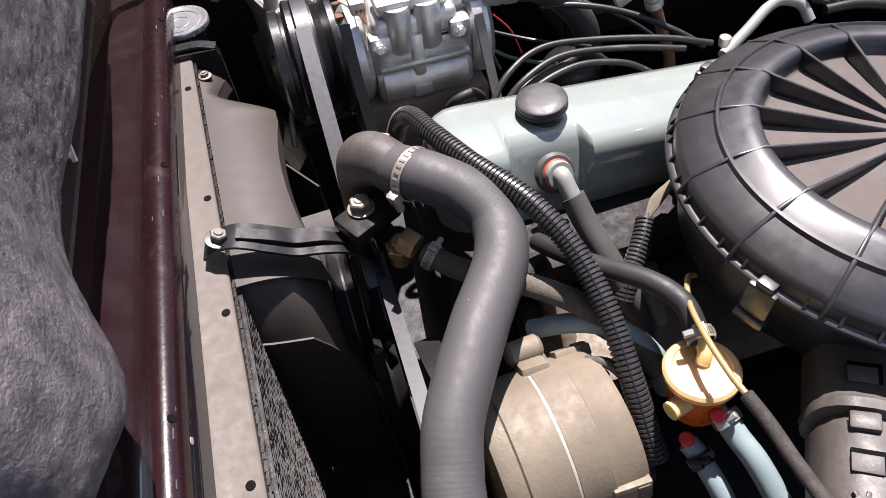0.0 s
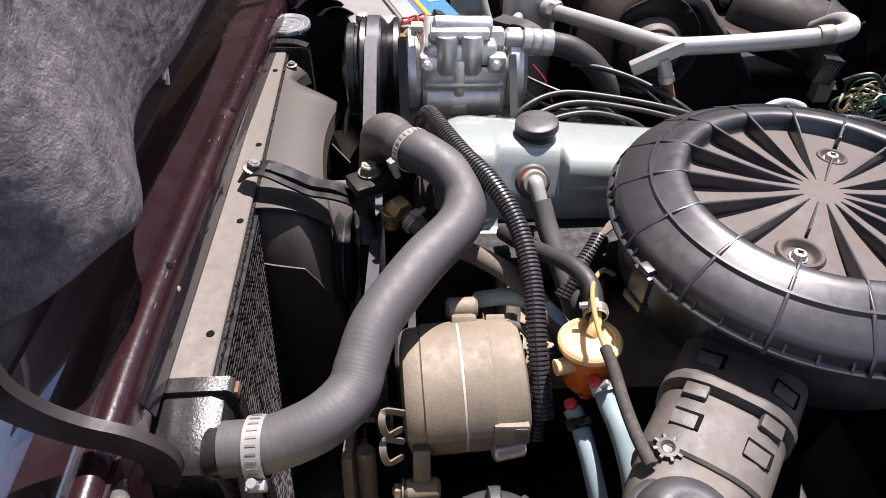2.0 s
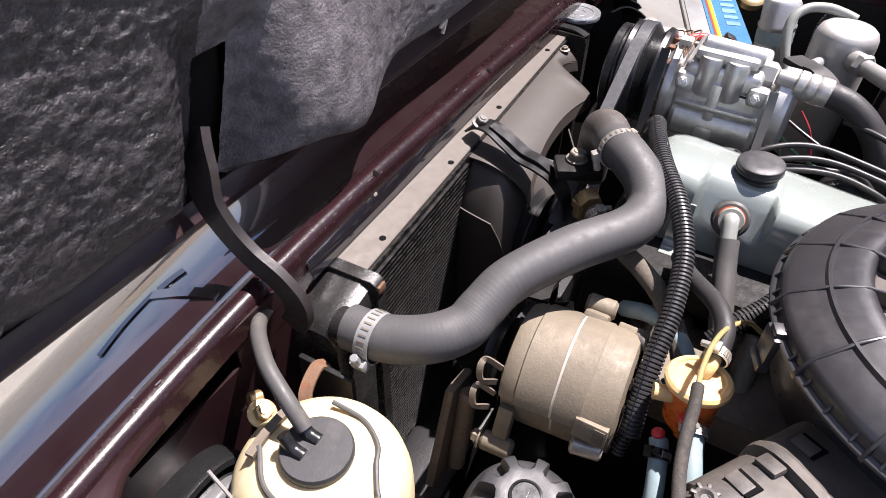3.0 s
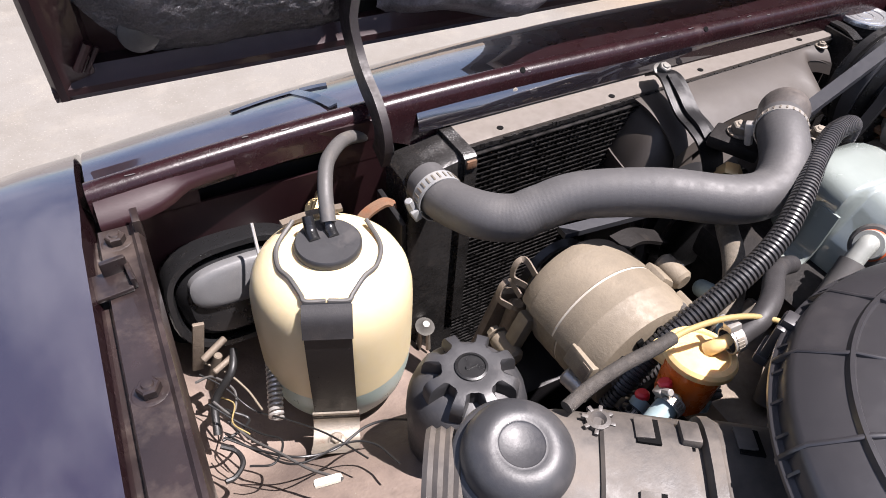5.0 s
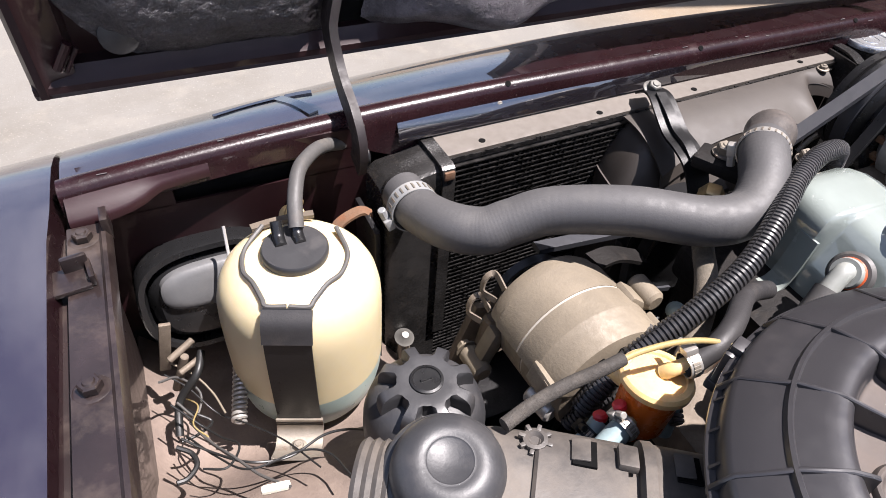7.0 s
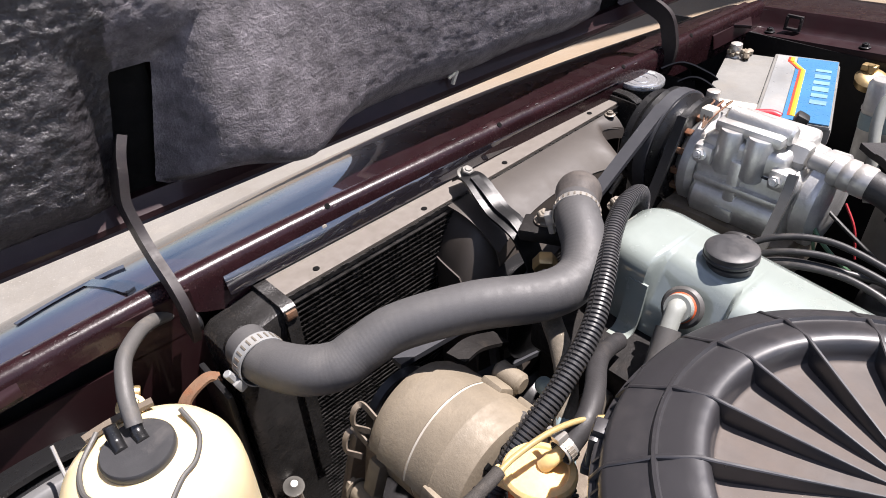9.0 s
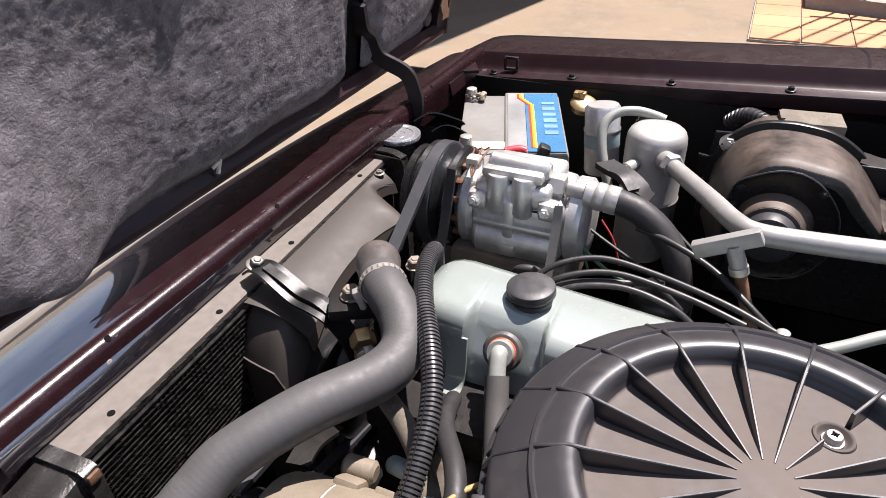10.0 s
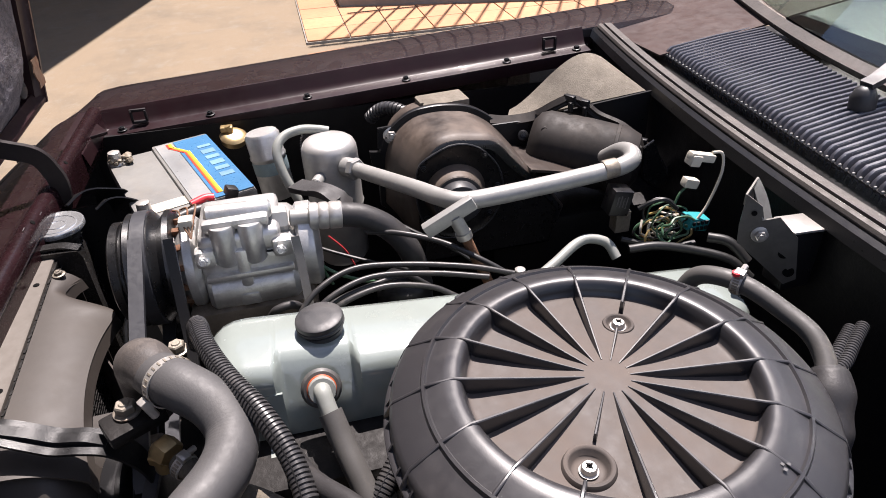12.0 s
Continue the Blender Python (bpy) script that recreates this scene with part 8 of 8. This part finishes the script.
# silver control bracket
sb = thing("mounting_bracket", (0.30, -0.78, 0.83), "galvanised folded mounting bracket", "bracket")
b = bm_new()
b.faces.new([b.verts.new(p) for p in ((0.306, -0.735, 0.957), (0.298, -0.751, 0.944), (0.295, -0.755, 0.928), (0.288, -0.768, 0.933), (0.275, -0.786, 0.911), (0.276, -0.801, 0.853), (0.280, -0.789, 0.846), (0.303, -0.734, 0.899), (0.305, -0.733, 0.920))])
thicken(b, 0.0022)
part("face", b, ZINC, sb, "dull zinc folded plate")
b = sheet(bm_new(), lambda u, v: Vector((0.306 + 0.024 * u, -0.735 - 0.030 * u, 0.957 + 0.004 * u - (0.012 + 0.030 * u) * v)), lin(0, 1, 6), lin(0, 1, 4), 0.002)
sheet(b, lambda u, v: Vector((0.330 - 0.034 * v, -0.765 - 0.003 * math.sin(3 * v), 0.961 - 0.034 * v)).lerp(Vector((0.318 - 0.024 * v, -0.752, 0.955 - 0.026 * v)), u), lin(0, 1, 3), lin(0, 1, 6), 0.002)
part("folded_lip", b, ZINC, sb)
b = box(bm_new(), (0.296, -0.806, 0.914), (0.036, 0.046, 0.003), Matrix.Rotation(0.05, 3, "X"), 0.001)
part("shelf", b, STEEL, sb, "bright folded shelf")
part("box", box(bm_new(), (0.300, -0.810, 0.872), (0.034, 0.040, 0.078), None, 0.004), BLACK_METAL, sb, "black box under the shelf")
for y, z, r in ((-0.781, 0.889, 0.0070), (-0.790, 0.864, 0.0062), (-0.743, 0.937, 0.0030)):
    x = 0.305 - 0.43 * (-0.735 - y) - 0.0028
    part("hole", lathe(bm_new(), [(r, 0), (r * 0.98, 0.0012), (0, 0.0013)], (x, y, z), (-0.92, 0.38, 0.1), 16, cap=False), HOLE_SHADE, sb)
part("bolt", bolt(bm_new(), (0.2945, -0.753, 0.911), (-0.92, 0.38, 0.1), 0.006, 0.005), STEEL, sb)
# heater return hose at the rear of the engine
rh = thing("heater_hose", (0.15, -0.67, 0.90), "grey rubber heater hose with a red-marked clamp", "hose")
b = tube(bm_new(), [(0.246, -0.632, 0.895), (0.238, -0.640, 0.918), (0.220, -0.652, 0.928), (0.196, -0.668, 0.928), (0.165, -0.684, 0.920), (0.138, -0.692, 0.914), (0.115, -0.690, 0.904), (0.095, -0.680, 0.892)], 0.0090, 18)
part("tube", b, GREY_WIRE, rh)
clamp_band(rh, (0.205, -0.662, 0.9285), (-0.82, -0.52, 0.0), 0.0095, 0.009, (0, 0.2, 1))
part("red_mark", lathe(bm_new(), [(0.004, 0), (0.004, 0.003)], (0.204, -0.656, 0.940), (0, 0, 1), 10), RED, rh)
b = tube(bm_new(), [(0.108, -0.687, 0.902), (0.098, -0.683, 0.895), (0.080, -0.673, 0.878), (0.066, -0.664, 0.860), (0.060, -0.660, 0.846)], 0.0185, 28, 8, radii=lambda t: 0.72 + 0.30 * smooth01(t / 0.25) + 0.05 * math.sin(t * 23))
part("rubber_sleeve", b, RUBBER, rh, "cracked black rubber sleeve")
b = tube(bm_new(), [(0.100, -0.690, 0.90), (0.090, -0.690, 0.903), (0.080, -0.686, 0.90)], 0.003, 8)
part("crack_patch", b, WHITE_LABEL, rh)
# pair of ribbed cables past the sleeve
for dy in (0.0, 0.014):
    rc2 = thing("ribbed_cable", (0.13, -0.72, 0.87), "black ribbed cable at the rear of the bay", "cable", group="ribbed cables")
    part("sleeve", ribbed(bm_new(), [(0.115, -0.690 - dy, 0.885), (0.128, -0.715 - dy, 0.880), (0.150, -0.745 - dy, 0.876), (0.175, -0.78 - dy, 0.870)], 0.0065), CONDUIT, rc2)
# plain pipe beside the filter
ap = thing("vacuum_pipe", (0.40, -0.60, 0.85), "bright bent vacuum pipe beside the air filter", "pipe")
b = tube(bm_new(), [(0.372, -0.520, 0.838), (0.392, -0.560, 0.848), (0.408, -0.592, 0.858), (0.412, -0.612, 0.860), (0.404, -0.632, 0.855), (0.39, -0.64, 0.84)], 0.0062, 14)
part("tube", b, PALE_FITTING, ap)
b = lathe(bm_new(), [(0.005, 0), (0.006, 0.003), (0.006, 0.010), (0.003, 0.012)], (0.352, -0.500, 0.868), (0, 0, 1), 12)
part("nipple", b, STEEL, ap)

# spark plug leads behind the valve cover
leads = [[(0.362, -0.245, 0.848), (0.385, -0.275, 0.872), (0.405, -0.320, 0.880), (0.402, -0.380, 0.876), (0.385, -0.450, 0.870), (0.370, -0.50, 0.86)],
         [(0.360, -0.255, 0.846), (0.376, -0.290, 0.868), (0.392, -0.340, 0.874), (0.386, -0.410, 0.868), (0.372, -0.47, 0.86)],
         [(0.358, -0.270, 0.842), (0.368, -0.300, 0.862), (0.378, -0.350, 0.868), (0.374, -0.400, 0.860), (0.366, -0.43, 0.845)],
         [(0.365, -0.262, 0.842), (0.380, -0.295, 0.858), (0.396, -0.350, 0.862), (0.410, -0.380, 0.855), (0.412, -0.41, 0.83)],
         [(0.470, -0.345, 0.886), (0.450, -0.385, 0.888), (0.428, -0.430, 0.880), (0.398, -0.468, 0.868), (0.38, -0.50, 0.85)]]
for pts in leads:
    ld = thing("spark_lead", pts[2], "black rubber spark plug lead behind the valve cover", "cable", group="spark plug leads")
    part("lead", tube(bm_new(), pts, 0.0034, 12, 8), LEAD, ld)
for pts, m in (([(0.505, -0.262, 0.868), (0.492, -0.300, 0.852), (0.470, -0.345, 0.842), (0.440, -0.370, 0.850), (0.418, -0.385, 0.856)], BLACK_WIRE), ([(0.478, -0.268, 0.862), (0.462, -0.300, 0.840), (0.442, -0.330, 0.836), (0.420, -0.345, 0.846)], GREEN_WIRE), ([(0.520, -0.330, 0.874), (0.500, -0.372, 0.882), (0.470, -0.408, 0.872), (0.448, -0.450, 0.852), (0.43, -0.48, 0.83)], BLACK_WIRE)):
    lw = thing("engine_wire", pts[2], "thin wire behind the valve cover", "wire", group="wires behind the valve cover")
    part("strand", tube(bm_new(), pts, 0.0022, 8, 6), m, lw)
dist = thing("distributor", (0.47, -0.37, 0.74), "dark distributor body with coloured wires", "distributor")
b = lathe(bm_new(), [(0.03, 0.70), (0.036, 0.72), (0.036, 0.80), (0.030, 0.81), (0.012, 0.82)], (0.465, -0.385, 0), (0, 0, 1), 28)
part("cap", b, BLACK_METAL, dist)
b = tube(bm_new(), [(0.50, -0.300, 0.87), (0.492, -0.318, 0.850), (0.486, -0.33, 0.82)], 0.0012, 8)
part("red_wire", b, CABLE_RED, dist)
b = tube(bm_new(), [(0.48, -0.276, 0.87), (0.470, -0.286, 0.845), (0.466, -0.296, 0.82)], 0.0018, 8)
part("green_wire", b, GREEN_WIRE, dist)

# ---------------------------------------------------------------- terracotta tiles, last
TW = 0.30
joint = 0.008
bm_t = box(bm_new(), (0, 0, 0), (TW - joint, TW - joint, 0.012), None, 0.002, 1)
tile_mesh = finish(bm_t, "tile", TILE, 0)
for i in range(10):
    for j in range(16):
        t = new("tile", tile_mesh)
        t.parent = pavement
        t.location = (0.006 + TW * (i + 0.5), -0.006 - TW * (j + 0.5), 0.020 + 0.002 * random.random())
        t.rotation_euler = (0, 0, 0)
